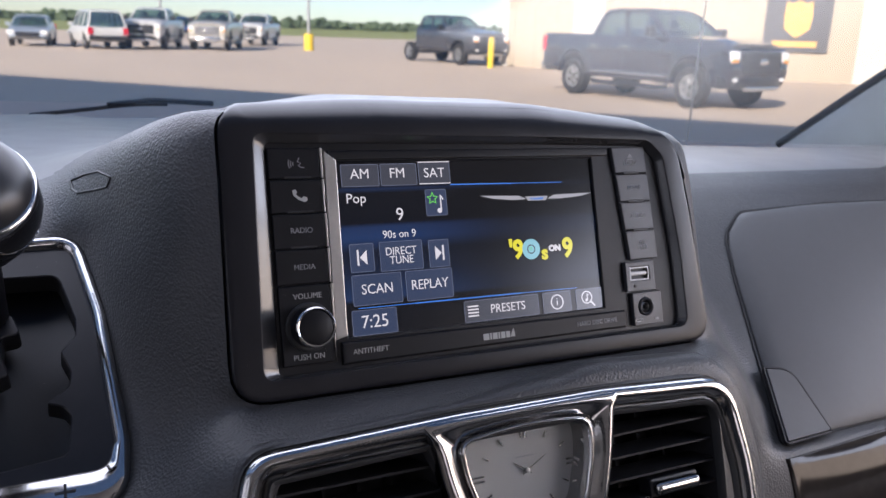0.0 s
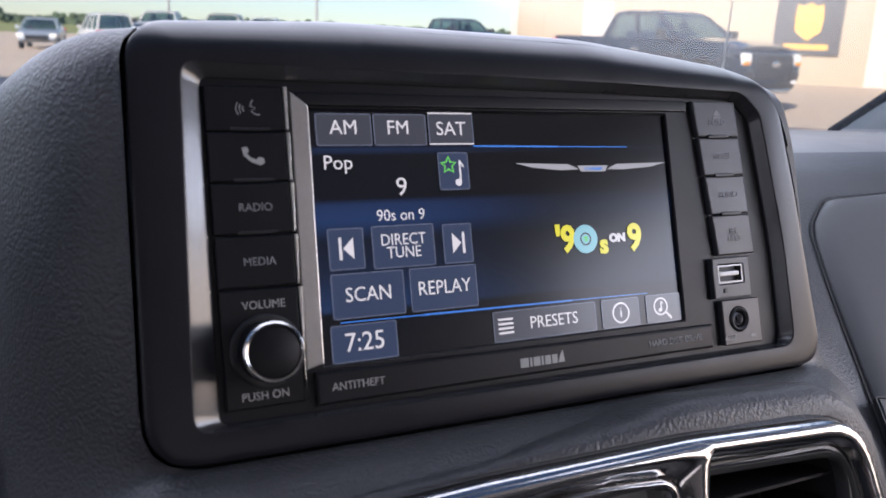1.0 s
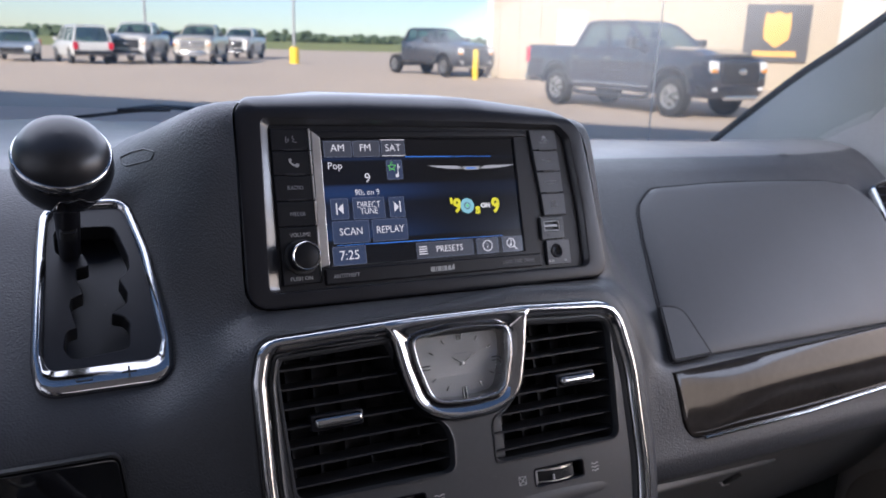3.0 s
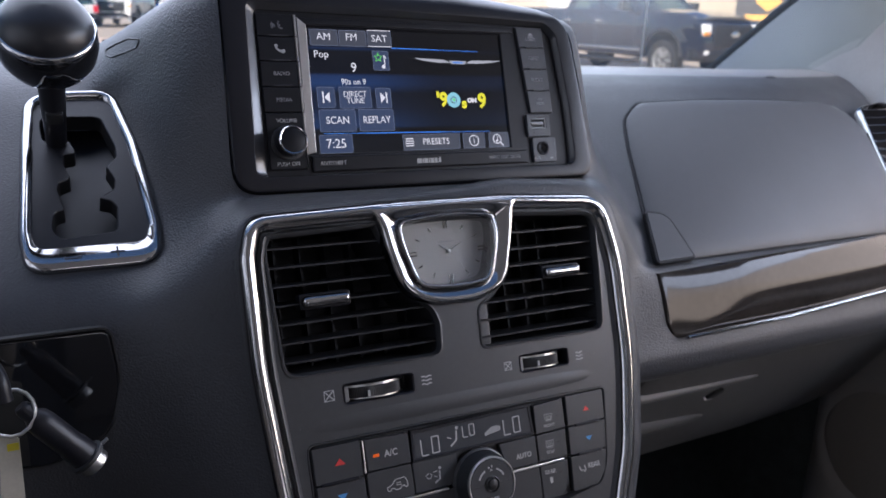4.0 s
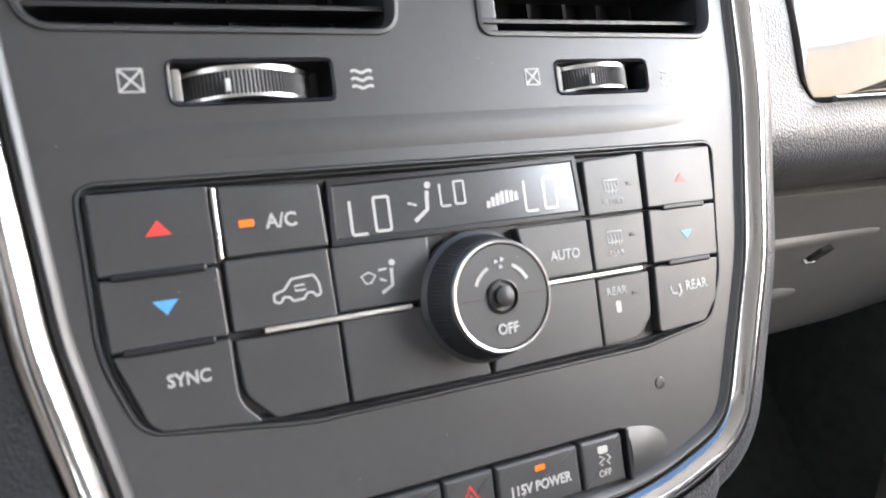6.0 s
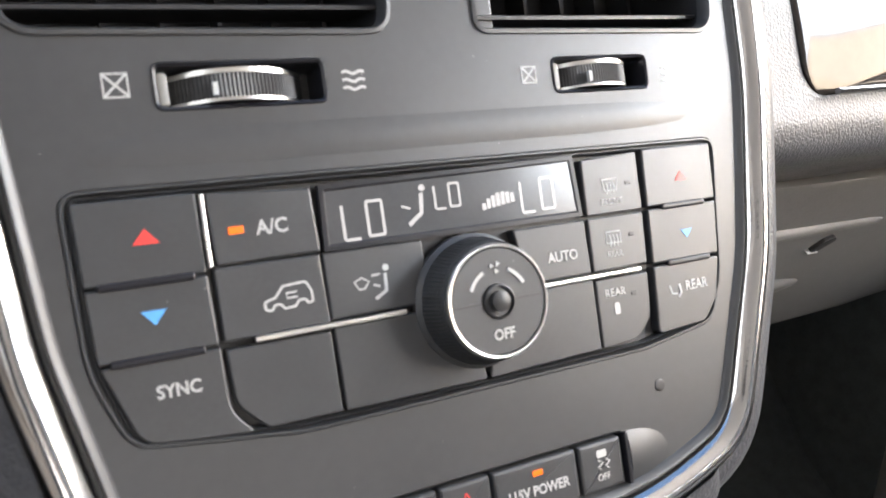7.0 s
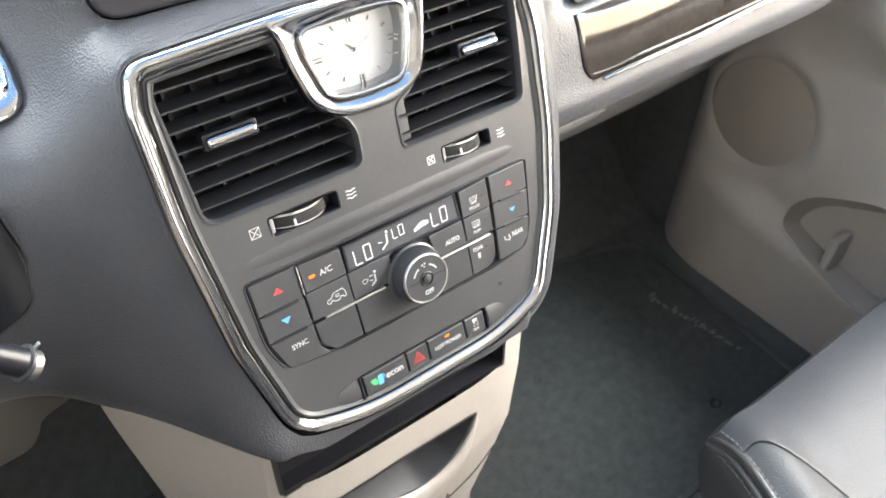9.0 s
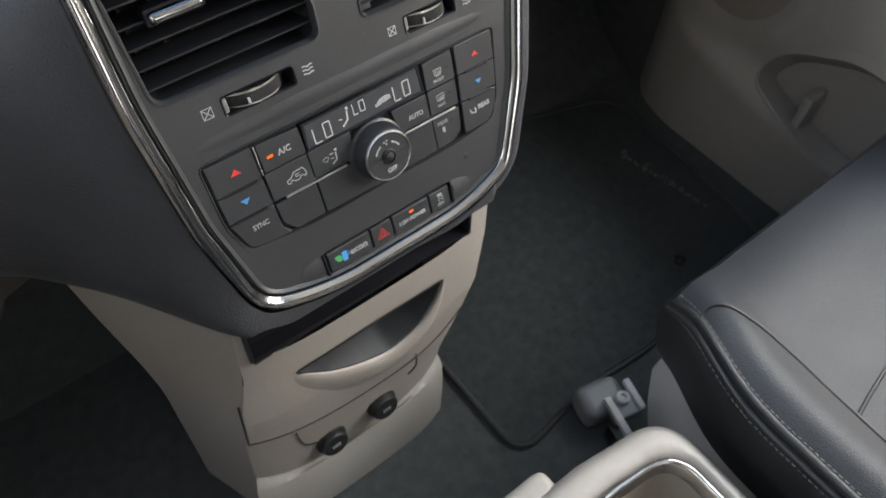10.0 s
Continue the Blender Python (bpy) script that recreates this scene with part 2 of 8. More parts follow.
def round_poly(pts, r, n=5):
    """A polygon (list of x, y or x, y, r) with rounded corners."""
    out, k = [], len(pts)
    for i in range(k):
        p0, p, p1 = (Vector(pts[(i + d) % k][:2]) for d in (-1, 0, 1))
        rad = pts[i][2] if len(pts[i]) > 2 else r
        a, b = (p0 - p), (p1 - p)
        la, lb = a.length, b.length
        a.normalize(), b.normalize()
        ang = math.acos(max(-1, min(1, a.dot(b))))
        d0 = min(la, lb)
        if rad <= 0 or d0 < 1e-9:
            out.append(tuple(p))
            continue
        d = min(rad / math.tan(ang / 2), la * 0.49, lb * 0.49)
        q0, q1 = p + a * d, p + b * d
        for j in range(n + 1):
            t = j / n
            out.append(tuple(q0 * (1 - t) ** 2 + p * 2 * t * (1 - t) + q1 * t * t))
    return out


def rect(x0, x1, y0, y1, r=0.0, n=4):
    pts = [(x0, y0), (x1, y0), (x1, y1), (x0, y1)]
    return round_poly(pts, r, n) if r else pts


def mm(pts):
    return [tuple(v / 1000 for v in p) for p in pts]


def area2(pts):
    return sum(pts[i - 1][0] * pts[i][1] - pts[i][0] * pts[i - 1][1] for i in range(len(pts)))


def inset(pts, d):
    """The outline moved inwards by d (outwards where d is negative)."""
    if area2(pts) < 0:
        pts = pts[::-1]
    k, out = len(pts), []
    for i in range(k):
        p0, p, p1 = (Vector(pts[(i + s) % k]) for s in (-1, 0, 1))
        e0, e1 = (p - p0), (p1 - p)
        if e0.length < 1e-9:
            e0 = e1
        if e1.length < 1e-9:
            e1 = e0
        e0, e1 = e0.normalized(), e1.normalized()
        n = Vector((-e0.y, e0.x)) + Vector((-e1.y, e1.x))
        n = n / max(0.5, n.length_squared) * 2 if n.length > 1e-6 else Vector((-e0.y, e0.x))
        out.append((p.x + n.x * d, p.y + n.y * d))
    return out


def loops(bm, rings, cap0=False, cap1=False, closed=True):
    """Skins rings of points, one to the next."""
    vs = [[bm.verts.new(p) for p in ring] for ring in rings]
    k = len(vs[0])
    for a, b in zip(vs, vs[1:]):
        for i in range(k if closed else k - 1):
            j = (i + 1) % k
            try:
                bm.faces.new((a[i], a[j], b[j], b[i]))
            except ValueError:
                pass
    if cap0:
        bm.faces.new(vs[0])
    if cap1:
        bm.faces.new(vs[-1])
    return vs


def slab(bm, pts, z0, z1, bev=0.0):
    """A plate with outline pts from z0 to z1, its upper edge bevelled."""
    if area2(pts) < 0:
        pts = pts[::-1]
    rings = [[(x, y, z0) for x, y in pts]]
    if bev:
        rings.append([(x, y, z1 - bev) for x, y in pts])
        rings.append([(x, y, z1 - bev * 0.3) for x, y in inset(pts, bev * 0.3)])
        rings.append([(x, y, z1) for x, y in inset(pts, bev)])
    else:
        rings.append([(x, y, z1) for x, y in pts])
    loops(bm, rings, True, True)
    return bm


def frame_ring(bm, pts, prof):
    """A closed moulding along the outline pts; prof: (inset, height) from outside to inside."""
    rings = [[(x, y, z) for x, y in inset(pts, d)] for d, z in prof]
    loops(bm, rings)
    return bm


def box(bm, x0, x1, y0, y1, z0, z1, bev=0.0, seg=2):
    r = bmesh.ops.create_cube(bm, size=1, matrix=Matrix.Translation(((x0 + x1) / 2, (y0 + y1) / 2, (z0 + z1) / 2)) @ Matrix.Diagonal((x1 - x0, y1 - y0, z1 - z0, 1)))
    if bev:
        edges = {e for v in r["verts"] for e in v.link_edges}
        bmesh.ops.bevel(bm, geom=list(edges), offset=bev, segments=seg, affect="EDGES", profile=0.5)
    return bm


def lathe(bm, prof, n=32, m=None):
    """A solid of revolution round z; prof: (radius, z)."""
    rings = [[(max(r, 1e-5) * math.cos(2 * math.pi * i / n), max(r, 1e-5) * math.sin(2 * math.pi * i / n), z) for i in range(n)] for r, z in prof]
    vs = loops(bm, rings, True, True)
    if m is not None:
        bmesh.ops.transform(bm, matrix=m, verts=[v for ring in vs for v in ring])
    return bm


def tube(bm, pts, r, n=8, r1=None):
    """A round bar along points."""
    pts = [Vector(p) for p in pts]
    rings = []
    for i, p in enumerate(pts):
        d = (pts[min(i + 1, len(pts) - 1)] - pts[max(i - 1, 0)]).normalized()
        a = d.orthogonal().normalized() if abs(d.z) < 0.95 else Vector((1, 0, 0)).cross(d).normalized()
        if i and (a - prev).length > 1:
            a = (prev - d * prev.dot(d)).normalized()
        prev = a
        b = d.cross(a)
        rad = r if r1 is None else r + (r1 - r) * i / (len(pts) - 1)
        rings.append([tuple(p + (a * math.cos(2 * math.pi * j / n) + b * math.sin(2 * math.pi * j / n)) * rad) for j in range(n)])
    loops(bm, rings, True, True)
    return bm


def grid(bm, rows, thick=None):
    """A sheet through rows of points; thick: a vector or None for the back."""
    vs = [[bm.verts.new(p) for p in row] for row in rows]
    for a, b in zip(vs, vs[1:]):
        for i in range(len(a) - 1):
            bm.faces.new((a[i], a[i + 1], b[i + 1], b[i]))
    if thick is not None:
        t = Vector(thick)
        ws = [[bm.verts.new(Vector(p) + t) for p in row] for row in rows]
        for a, b in zip(ws, ws[1:]):
            for i in range(len(a) - 1):
                bm.faces.new((a[i], b[i], b[i + 1], a[i + 1]))
        def wall(p, q):
            for i in range(len(p) - 1):
                bm.faces.new((p[i], q[i], q[i + 1], p[i + 1]))
        wall(vs[0], ws[0]), wall(vs[-1], ws[-1])
        wall([r[0] for r in vs], [r[0] for r in ws]), wall([r[-1] for r in vs], [r[-1] for r in ws])
    return vs


def lettering(text, size, x, y, z, mat, parent, name="lettering", align="CENTER", squeeze=1.0, thick=0.00012, bold=0.0):
    """Raised or printed words in the built-in font, laid flat at z and centred on x, y."""
    cu = bpy.data.curves.new(name, "FONT")
    cu.body, cu.size, cu.align_x, cu.align_y, cu.extrude = text, size, align, "CENTER", thick
    cu.space_line = 0.78
    cu.offset = bold
    cu.resolution_u = 3
    ob = bpy.data.objects.new(name, cu)
    me = bpy.data.meshes.new_from_object(ob.evaluated_get(bpy.context.evaluated_depsgraph_get()))
    bpy.data.objects.remove(ob)
    me.transform(Matrix.Translation((x, y, z)) @ Matrix.Diagonal((squeeze, 1, 1, 1)))
    return mesh_part(name, me, mat, parent, smooth=0)


def polyline(bm, pts, w, z0, z1, closed=False):
    """A printed line of width w through points in the plane."""
    pts = [Vector(p) for p in pts]
    n = len(pts)
    lo, hi = [], []
    for i, p in enumerate(pts):
        a, b = (pts[(i - 1) % n], pts[(i + 1) % n]) if closed else (pts[max(i - 1, 0)], pts[min(i + 1, n - 1)])
        d = (b - a).normalized()
        s = Vector((-d.y, d.x)) * w / 2
        lo.append(p - s), hi.append(p + s)
    rings = [[(a.x, a.y, z0), (b.x, b.y, z0), (b.x, b.y, z1), (a.x, a.y, z1)] for a, b in zip(lo, hi)]
    if closed:
        loops(bm, rings + [rings[0]])
    else:
        loops(bm, rings, True, True)
    return bm


def circle2(cx, cy, r, n=16, a0=0.0, a1=2 * math.pi):
    full = abs(a1 - a0 - 2 * math.pi) < 1e-6
    return [(cx + r * math.cos(a0 + (a1 - a0) * i / (n if full else n - 1)), cy + r * math.sin(a0 + (a1 - a0) * i / (n if full else n - 1))) for i in range(n)]


def local_frame(x, y, z, tilt):
    """A plane that leans back by tilt degrees: its x to the right, its y up the plane, its z towards the cabin."""
    a = radians(tilt)
    return Matrix(((1, 0, 0, x), (0, math.sin(a), -math.cos(a), y), (0, math.cos(a), math.sin(a), z), (0, 0, 0, 1)))


def catmull(pts, n):
    """A smooth curve through points, n steps each."""
    pts = [Vector(p) for p in pts]
    out = []
    for i in range(len(pts) - 1):
        p0, p1, p2, p3 = pts[max(i - 1, 0)], pts[i], pts[i + 1], pts[min(i + 2, len(pts) - 1)]
        for j in range(n):
            t = j / n
            out.append(0.5 * (2 * p1 + (p2 - p0) * t + (2 * p0 - 5 * p1 + 4 * p2 - p3) * t * t + (3 * p1 - p0 - 3 * p2 + p3) * t ** 3))
    out.append(pts[-1])
    return out


def smooth(a, b, x):
    t = max(0.0, min(1.0, (x - a) / (b - a)))
    return t * t * (3 - 2 * t)


def inside(pts, x, y):
    c, j = False, len(pts) - 1
    for i in range(len(pts)):
        (xi, yi), (xj, yj) = pts[i], pts[j]
        if (yi > y) != (yj > y) and x < (xj - xi) * (y - yi) / (yj - yi) + xi:
            c = not c
        j = i
    return c


RADIO_M = local_frame(0, 0.0526, 1.20, 18.0)      # the radio's face
STACK_M = local_frame(0, -0.036, 1.027, 20.8)     # the face of the centre stack
GATE_M = local_frame(-0.21, 0.100, 1.143, 51.0)   # the gear gate
GLOVE_M = local_frame(0.40, 0.095, 1.121, 50.0)   # the upper glove box door

# ---------------------------------------------------------------- dashboard
SEAM = round_poly(mm([(-131, -66, 16), (140, -67, 13), (133.5, 8, 200), (129, 45, 22), (114, 57.5, 40), (40, 66, 200), (-60, 67, 200), (-129.5, 63.5, 13)]), 0.014, 10)
CHROME_OUT = round_poly(mm([(-139, 86, 34), (-133, 110, 30), (-40, 113, 300), (40, 113, 300), (124, 108, 26), (133, 60, 120), (132, -10, 200), (122.5, -72, 120), (100, -138, 34), (55, -154, 200), (-60, -154.5, 200), (-115, -138, 38), (-131, -66, 120), (-139, 20, 300)]), 0.03, 6)

# lines (y, z) from the foot of the windscreen down the dashboard, for its middle and its two sides
MID = [(0.78, 1.190), (0.50, 1.202), (0.30, 1.216), (0.17, 1.238), (0.10, 1.249), (0.074, 1.247), (0.063, 1.232), (0.052, 1.20), (0.036, 1.1400),
       (0.025, 1.1360), (0.010, 1.1325), (-0.002, 1.1220), (-0.040, 1.022), (-0.070, 0.945), (-0.0920, 0.887), (-0.087, 0.881), (-0.050, 0.877), (0.02, 0.877)]
LEFT = [(0.78, 1.196), (0.52, 1.204), (0.36, 1.205), (0.26, 1.207), (0.205, 1.203), (0.180, 1.195), (0.160, 1.184), (0.140, 1.172), (0.085, 1.128),
        (0.050, 1.100), (0.025, 1.078), (0.010, 1.055), (0.004, 1.020), (0.004, 0.990), (0.006, 0.950), (0.014, 0.905), (0.040, 0.872), (0.16, 0.86)]
RIGHT = [(0.78, 1.163), (0.50, 1.195), (0.36, 1.203), (0.26, 1.206), (0.215, 1.203), (0.19, 1.195), (0.172, 1.184), (0.150, 1.167), (0.085, 1.113),
         (0.050, 1.083), (0.026, 1.063), (0.012, 1.055), (-0.004, 1.012), (-0.012, 0.991), (-0.006, 0.974), (0.030, 0.955), (0.085, 0.934), (0.15, 0.92)]


KNEE = [(0.004, 1.000), (0.005, 0.972), (0.012, 0.947), (0.040, 0.942), (0.16, 0.940)]


def dash_line(x):
    """The dashboard's section at x."""
    side = LEFT if x < 0 else RIGHT
    a = abs(x)
    rows = []
    for i, ((my, mz), (sy, sz)) in enumerate(zip(MID, side)):
        if i > 12 and x < -0.2:      # the lower edge climbs towards the driver
            k = smooth(-0.200, -0.255, x)
            sy, sz = sy + (KNEE[i - 13][0] - sy) * k, sz + (KNEE[i - 13][1] - sz) * k
        # the foot of the stack draws in round its chrome moulding
        foot = smooth(9, 13, i)
        w = 1 - (smooth(0.130 - 0.052 * foot, 0.216 - 0.076 * foot, a) if x > 0 else smooth(0.137 - 0.012 * foot, 0.212 + 0.006 * foot, a))
        y, z = sy + (my - sy) * w, sz + (mz - sz) * w
        if i in (3, 4, 5, 6):      # the mound rises to the radio's upper corner
            z += (0.005, 0.0100, 0.0112, 0.006)[i - 3] * smooth(-0.090, -0.125, x) * w
        if i > 13:
            z += 0.011 * smooth(-0.092, -0.122, x) * smooth(-0.205, -0.165, x)
        if sy > 0.3:
            y -= (sy - 0.3) / 0.48 * 1.05 * max(0, a - 0.05) ** 2
        if x > 0.5:
            y += 1.2 * (x - 0.5) ** 2
        rows.append((x, y, z))
    return catmull(rows, 7)


dashboard = thing("dashboard", "dark grey grained soft plastic dashboard of a minivan", "dashboard", Matrix.Translation((0, 0, 0)))
xs = sorted({round(-0.75 + 0.025 * i, 4) for i in range(60)} | {round(-0.24 + 0.005 * i, 4) for i in range(97)} | {0.72})
lines = [dash_line(x) for x in xs if x <= 0.72]
sheet = np.array([[tuple(p) for p in line] for line in lines])
ease = np.array([smooth(-0.124, -0.152, x) * smooth(-0.40, -0.26, x) for x in xs if x <= 0.72])[:, None, None] * np.array([smooth(48, 62, j) for j in range(sheet.shape[1])])[None, :, None]
for k in range(26):
    mean = sheet.copy()
    mean[1:-1, 1:-1] = (sheet[:-2, 1:-1] + sheet[2:, 1:-1] + sheet[1:-1, :-2] + sheet[1:-1, 2:]) / 4
    mean[..., 0] = sheet[..., 0]
    sheet += (mean - sheet) * ease * 0.8
lines = [[tuple(p) for p in row] for row in sheet]
bm = bmesh.new()
grid(bm, lines)
radio_inv, stack_inv, gate_inv = RADIO_M.inverted(), STACK_M.inverted(), GATE_M.inverted()
GATE_OUT = round_poly(mm([(-29.5, 64, 18), (-3, 68.5, 60), (24.5, 69.5, 15), (33.5, 22, 80), (38, -48, 60), (35, -74.5, 24), (-37, -75, 20), (-39, -50, 60), (-33.5, 28, 80)]), 0.014, 9)
seam_in, chrome_in, gate_in = inset(SEAM, -0.0012), inset(CHROME_OUT, -0.0005), inset(GATE_OUT, 0.0010)
def onto(outline, x, y):
    """The nearest point on an outline."""
    best, p = 9e9, Vector((x, y))
    for i in range(len(outline)):
        a, b = Vector(outline[i - 1]), Vector(outline[i])
        d = b - a
        f = max(0.0, min(1.0, (p - a).dot(d) / max(d.length_squared, 1e-12)))
        q = a + d * f
        if (q - p).length < best:
            best, res = (q - p).length, q
    return res, best
# the pad comes level with the gate round its frame
for v in bm.verts:
    q = gate_inv @ v.co
    if abs(q.z) < 0.045 and abs(q.x) < 0.08 and abs(q.y) < 0.12:
        d = 0.0 if inside(gate_in, q.x, q.y) else onto(gate_in, q.x, q.y)[1]
        if d < 0.040:
            v.co = GATE_M @ Vector((q.x, q.y, -0.0008 + (q.z + 0.0008) * smooth(0.003, 0.040, d)))
gone = []
for f in bm.faces:
    c = f.calc_center_median()
    for inv, outline, depth in ((radio_inv, seam_in, 0.035), (stack_inv, chrome_in, 0.045), (gate_inv, gate_in, 0.03)):
        q = inv @ c
        if abs(q.z) < depth and inside(outline, q.x, q.y):
            gone.append(f)
            break
bmesh.ops.delete(bm, geom=gone, context="FACES")
for v in [v for v in bm.verts if any(len(e.link_faces) == 1 for e in v.link_edges)]:
    for inv, m, outline, depth in ((radio_inv, RADIO_M, seam_in, 0.035), (stack_inv, STACK_M, chrome_in, 0.045), (gate_inv, GATE_M, gate_in, 0.03)):
        q = inv @ v.co
        p, d = onto(outline, q.x, q.y)
        if m is RADIO_M and q.y > 0.057 and q.x > -0.100:
            continue
        if abs(q.z) < depth and d < 0.009:
            v.co = m @ Vector((p.x, p.y, q.z))
            break
# even out the strip round the stack, under the radio and beside the gear gate, keeping the edges' outline
strip = [v for v in bm.verts if -0.330 < v.co.x < 0.165 and 0.90 < v.co.z and v.co.y < (0.045 if v.co.x > -0.12 else 0.235) and (v.co.z < 1.15 or v.co.x < -0.12)]
rim_verts = {v for v in strip if any(len(e.link_faces) == 1 for e in v.link_edges)}
up_axis = (STACK_M.to_3x3() @ Vector((0, 0, 1))).normalized()
for k in range(26):
    moves = []
    for v in strip:
        x, y, z = v.co
        if v in rim_verts and (z > 1.150 or x < -0.150):
            continue
        near = [e.other_vert(v) for e in v.link_edges if v not in rim_verts or len(e.link_faces) == 1]
        if not near:
            continue
        d = sum((u.co for u in near), Vector()) / len(near) - v.co
        d = up_axis * d.dot(up_axis) if v in rim_verts else d
        f = 0.5 * smooth(0.165, 0.150, x) * smooth(-0.330, -0.300, x) * smooth(0.900, 0.920, z)
        if x < -0.12:
            f *= smooth(0.235, 0.200, y)
        moves.append((v, d * f))
    for v, d in moves:
        v.co += d
pad_tree = BVHTree.FromBMesh(bm)
# the flat upper side towards the windscreen, split off: smoother, and paled for light there
def on_top(f):
    c = f.calc_center_median()
    return c.y - 1.2 * max(0.0, c.x - 0.5) ** 2 >= 0.208
upper = bm.copy()
bmesh.ops.delete(upper, geom=[f for f in upper.faces if not on_top(f)], context="FACES")
bmesh.ops.delete(bm, geom=[f for f in bm.faces if on_top(f)], context="FACES")
part("pad", bm, PAD, dashboard, "grained soft pad", smooth=80)
part("upper_pad", upper, PAD_SKYLIT, dashboard, "smooth upper pad below the windshield, paled for the light on it", smooth=80)


def on_pad(x, y, rz=0.0, up=0.0006):
    """A place on the dashboard's upper side, lying on its slope."""
    line = dash_line(x)
    for p, q in zip(line, line[1:]):
        if p.y >= y >= q.y and p.z > 1.1:
            z = p.z + (q.z - p.z) * (p.y - y) / max(1e-6, p.y - q.y)
            return Matrix.Translation((x, y, z + up)) @ Matrix.Rotation(math.atan2(p.z - q.z, p.y - q.y), 4, "X") @ Matrix.Rotation(radians(rz), 4, "Z")
    return Matrix.Translation((x, y, 1.2))

# ---------------------------------------------------------------- radio
def plate(name, outlines, z0, z1, mat, parent, label="", bev=0.0, m=None, angle=35):
    """A flat plate with holes: the first outline is its edge, the others are openings."""
    outs = [o if area2(o) > 0 else o[::-1] for o in outlines]
    tops = [inset(o, bev if i == 0 else -bev) for i, o in enumerate(outs)] if bev else outs
    verts, edges = [], []
    for o in tops:
        k = len(verts)
        verts += [Vector(p) for p in o]
        edges += [(k + i, k + (i + 1) % len(o)) for i in range(len(o))]
    vs, _, fs, *_ = delaunay_2d_cdt(verts, edges, [], 0, 1e-6)
    bm = bmesh.new()
    bv = [bm.verts.new((v.x, v.y, z1)) for v in vs]
    for f in fs:
        cx, cy = sum(vs[i].x for i in f) / len(f), sum(vs[i].y for i in f) / len(f)
        if inside(tops[0], cx, cy) and not any(inside(h, cx, cy) for h in tops[1:]):
            bm.faces.new([bv[i] for i in f])
    for o, t in zip(outs, tops):
        loops(bm, [[(x, y, z0) for x, y in o], [(x, y, z1 - bev) for x, y in o]] + ([[(x, y, z1) for x, y in t]] if bev else []))
    bmesh.ops.remove_doubles(bm, verts=bm.verts, dist=1e-6)
    return part(name, bm, mat, parent, label, m, angle)


def key(name, pts, z0, z1, mat, parent, label="", bev=0.0006):
    return part(name, slab(bmesh.new(), pts, z0, z1, bev), mat, parent, label, smooth=20)


radio = thing("car_radio", "black car radio with a lit colour touch screen", "car radio", RADIO_M)
SEAM_IN = round_poly(mm([(-117.5, -57.0, 6), (123.5, -58.0, 7), (123, -15, 200), (117, 40, 9), (108, 48.5, 12), (40, 50.5, 200), (-60, 52, 200), (-114, 53, 6)]), 0.014, 10)
FACE_OUT = round_poly(mm([(-109.6, -55.8, 3), (121, -56.6, 4), (120.5, -15, 200), (115, 38, 6), (107, 46, 10), (40, 47.5, 200), (-60, 48.8, 200), (-108.2, 49.3, 3)]), 0.014, 10)
bm = bmesh.new()
def between(a, b, f, z):
    return [(p[0] + (q[0] - p[0]) * f, p[1] + (q[1] - p[1]) * f, z) for p, q in zip(a, b)]
def rolled(f, z, back, up):
    """One line round the surround: flat at its sides and foot, rolled back along its upper edge."""
    out = []
    for (x0, y0), (x1, y1) in zip(SEAM, SEAM_IN):
        k = smooth(0.050, 0.061, y0) * smooth(-0.1295, -0.112, x0) * (1 - smooth(0.108, 0.124, x0))
        out.append((x0 + (x1 - x0) * f, y0 + (y1 - y0) * f + up * k, z - back * k))
    return out
loops(bm, [rolled(0.04, -0.030, 0.0, -0.004), rolled(0.0, -0.006, 0.022, 0.0075), rolled(0.0, -0.0010, 0.0240, 0.0085), rolled(0.012, 0.0000, 0.0200, 0.0079), rolled(0.03, 0.0005, 0.0160, 0.0068), rolled(0.06, 0.0007, 0.0122, 0.0054),
           rolled(0.11, 0.0009, 0.0088, 0.0038), rolled(0.18, 0.0011, 0.0056, 0.0023), rolled(0.27, 0.0012, 0.0030, 0.0011), rolled(0.40, 0.0013, 0.0010, 0.0003), rolled(0.60, 0.0014, 0.0, 0.0), rolled(0.96, 0.0014, 0.0, 0.0), rolled(1.0, 0.0010, 0.0, 0.0)])
part("surround", bm, SATIN, radio, "satin black moulded surround with a rounded edge", smooth=60)
bm = bmesh.new()
loops(bm, [between(SEAM_IN, FACE_OUT, 0.0, 0.0010), between(SEAM_IN, FACE_OUT, 0.08, 0.0005), between(SEAM_IN, FACE_OUT, 0.5, -0.0014), between(SEAM_IN, FACE_OUT, 0.94, -0.0034), between(SEAM_IN, FACE_OUT, 1.0, -0.0040), between(SEAM_IN, FACE_OUT, 1.0, -0.012)])
part("inner_bevel", bm, material("bevel_gloss", (0.034, 0.034, 0.036), 0.24, vary=0.1, scale=30, spec=0.6, coat=0.2), radio, "glossier bevel round the face", smooth=60)
# dark gap between the surround and the soft dashboard
bm = bmesh.new()
frame_ring(bm, SEAM, [(-0.0015, -0.0070), (-0.0013, -0.0080), (-0.0010, -0.030), (0.002, -0.030)])
part("gap", bm, BLACK, radio)
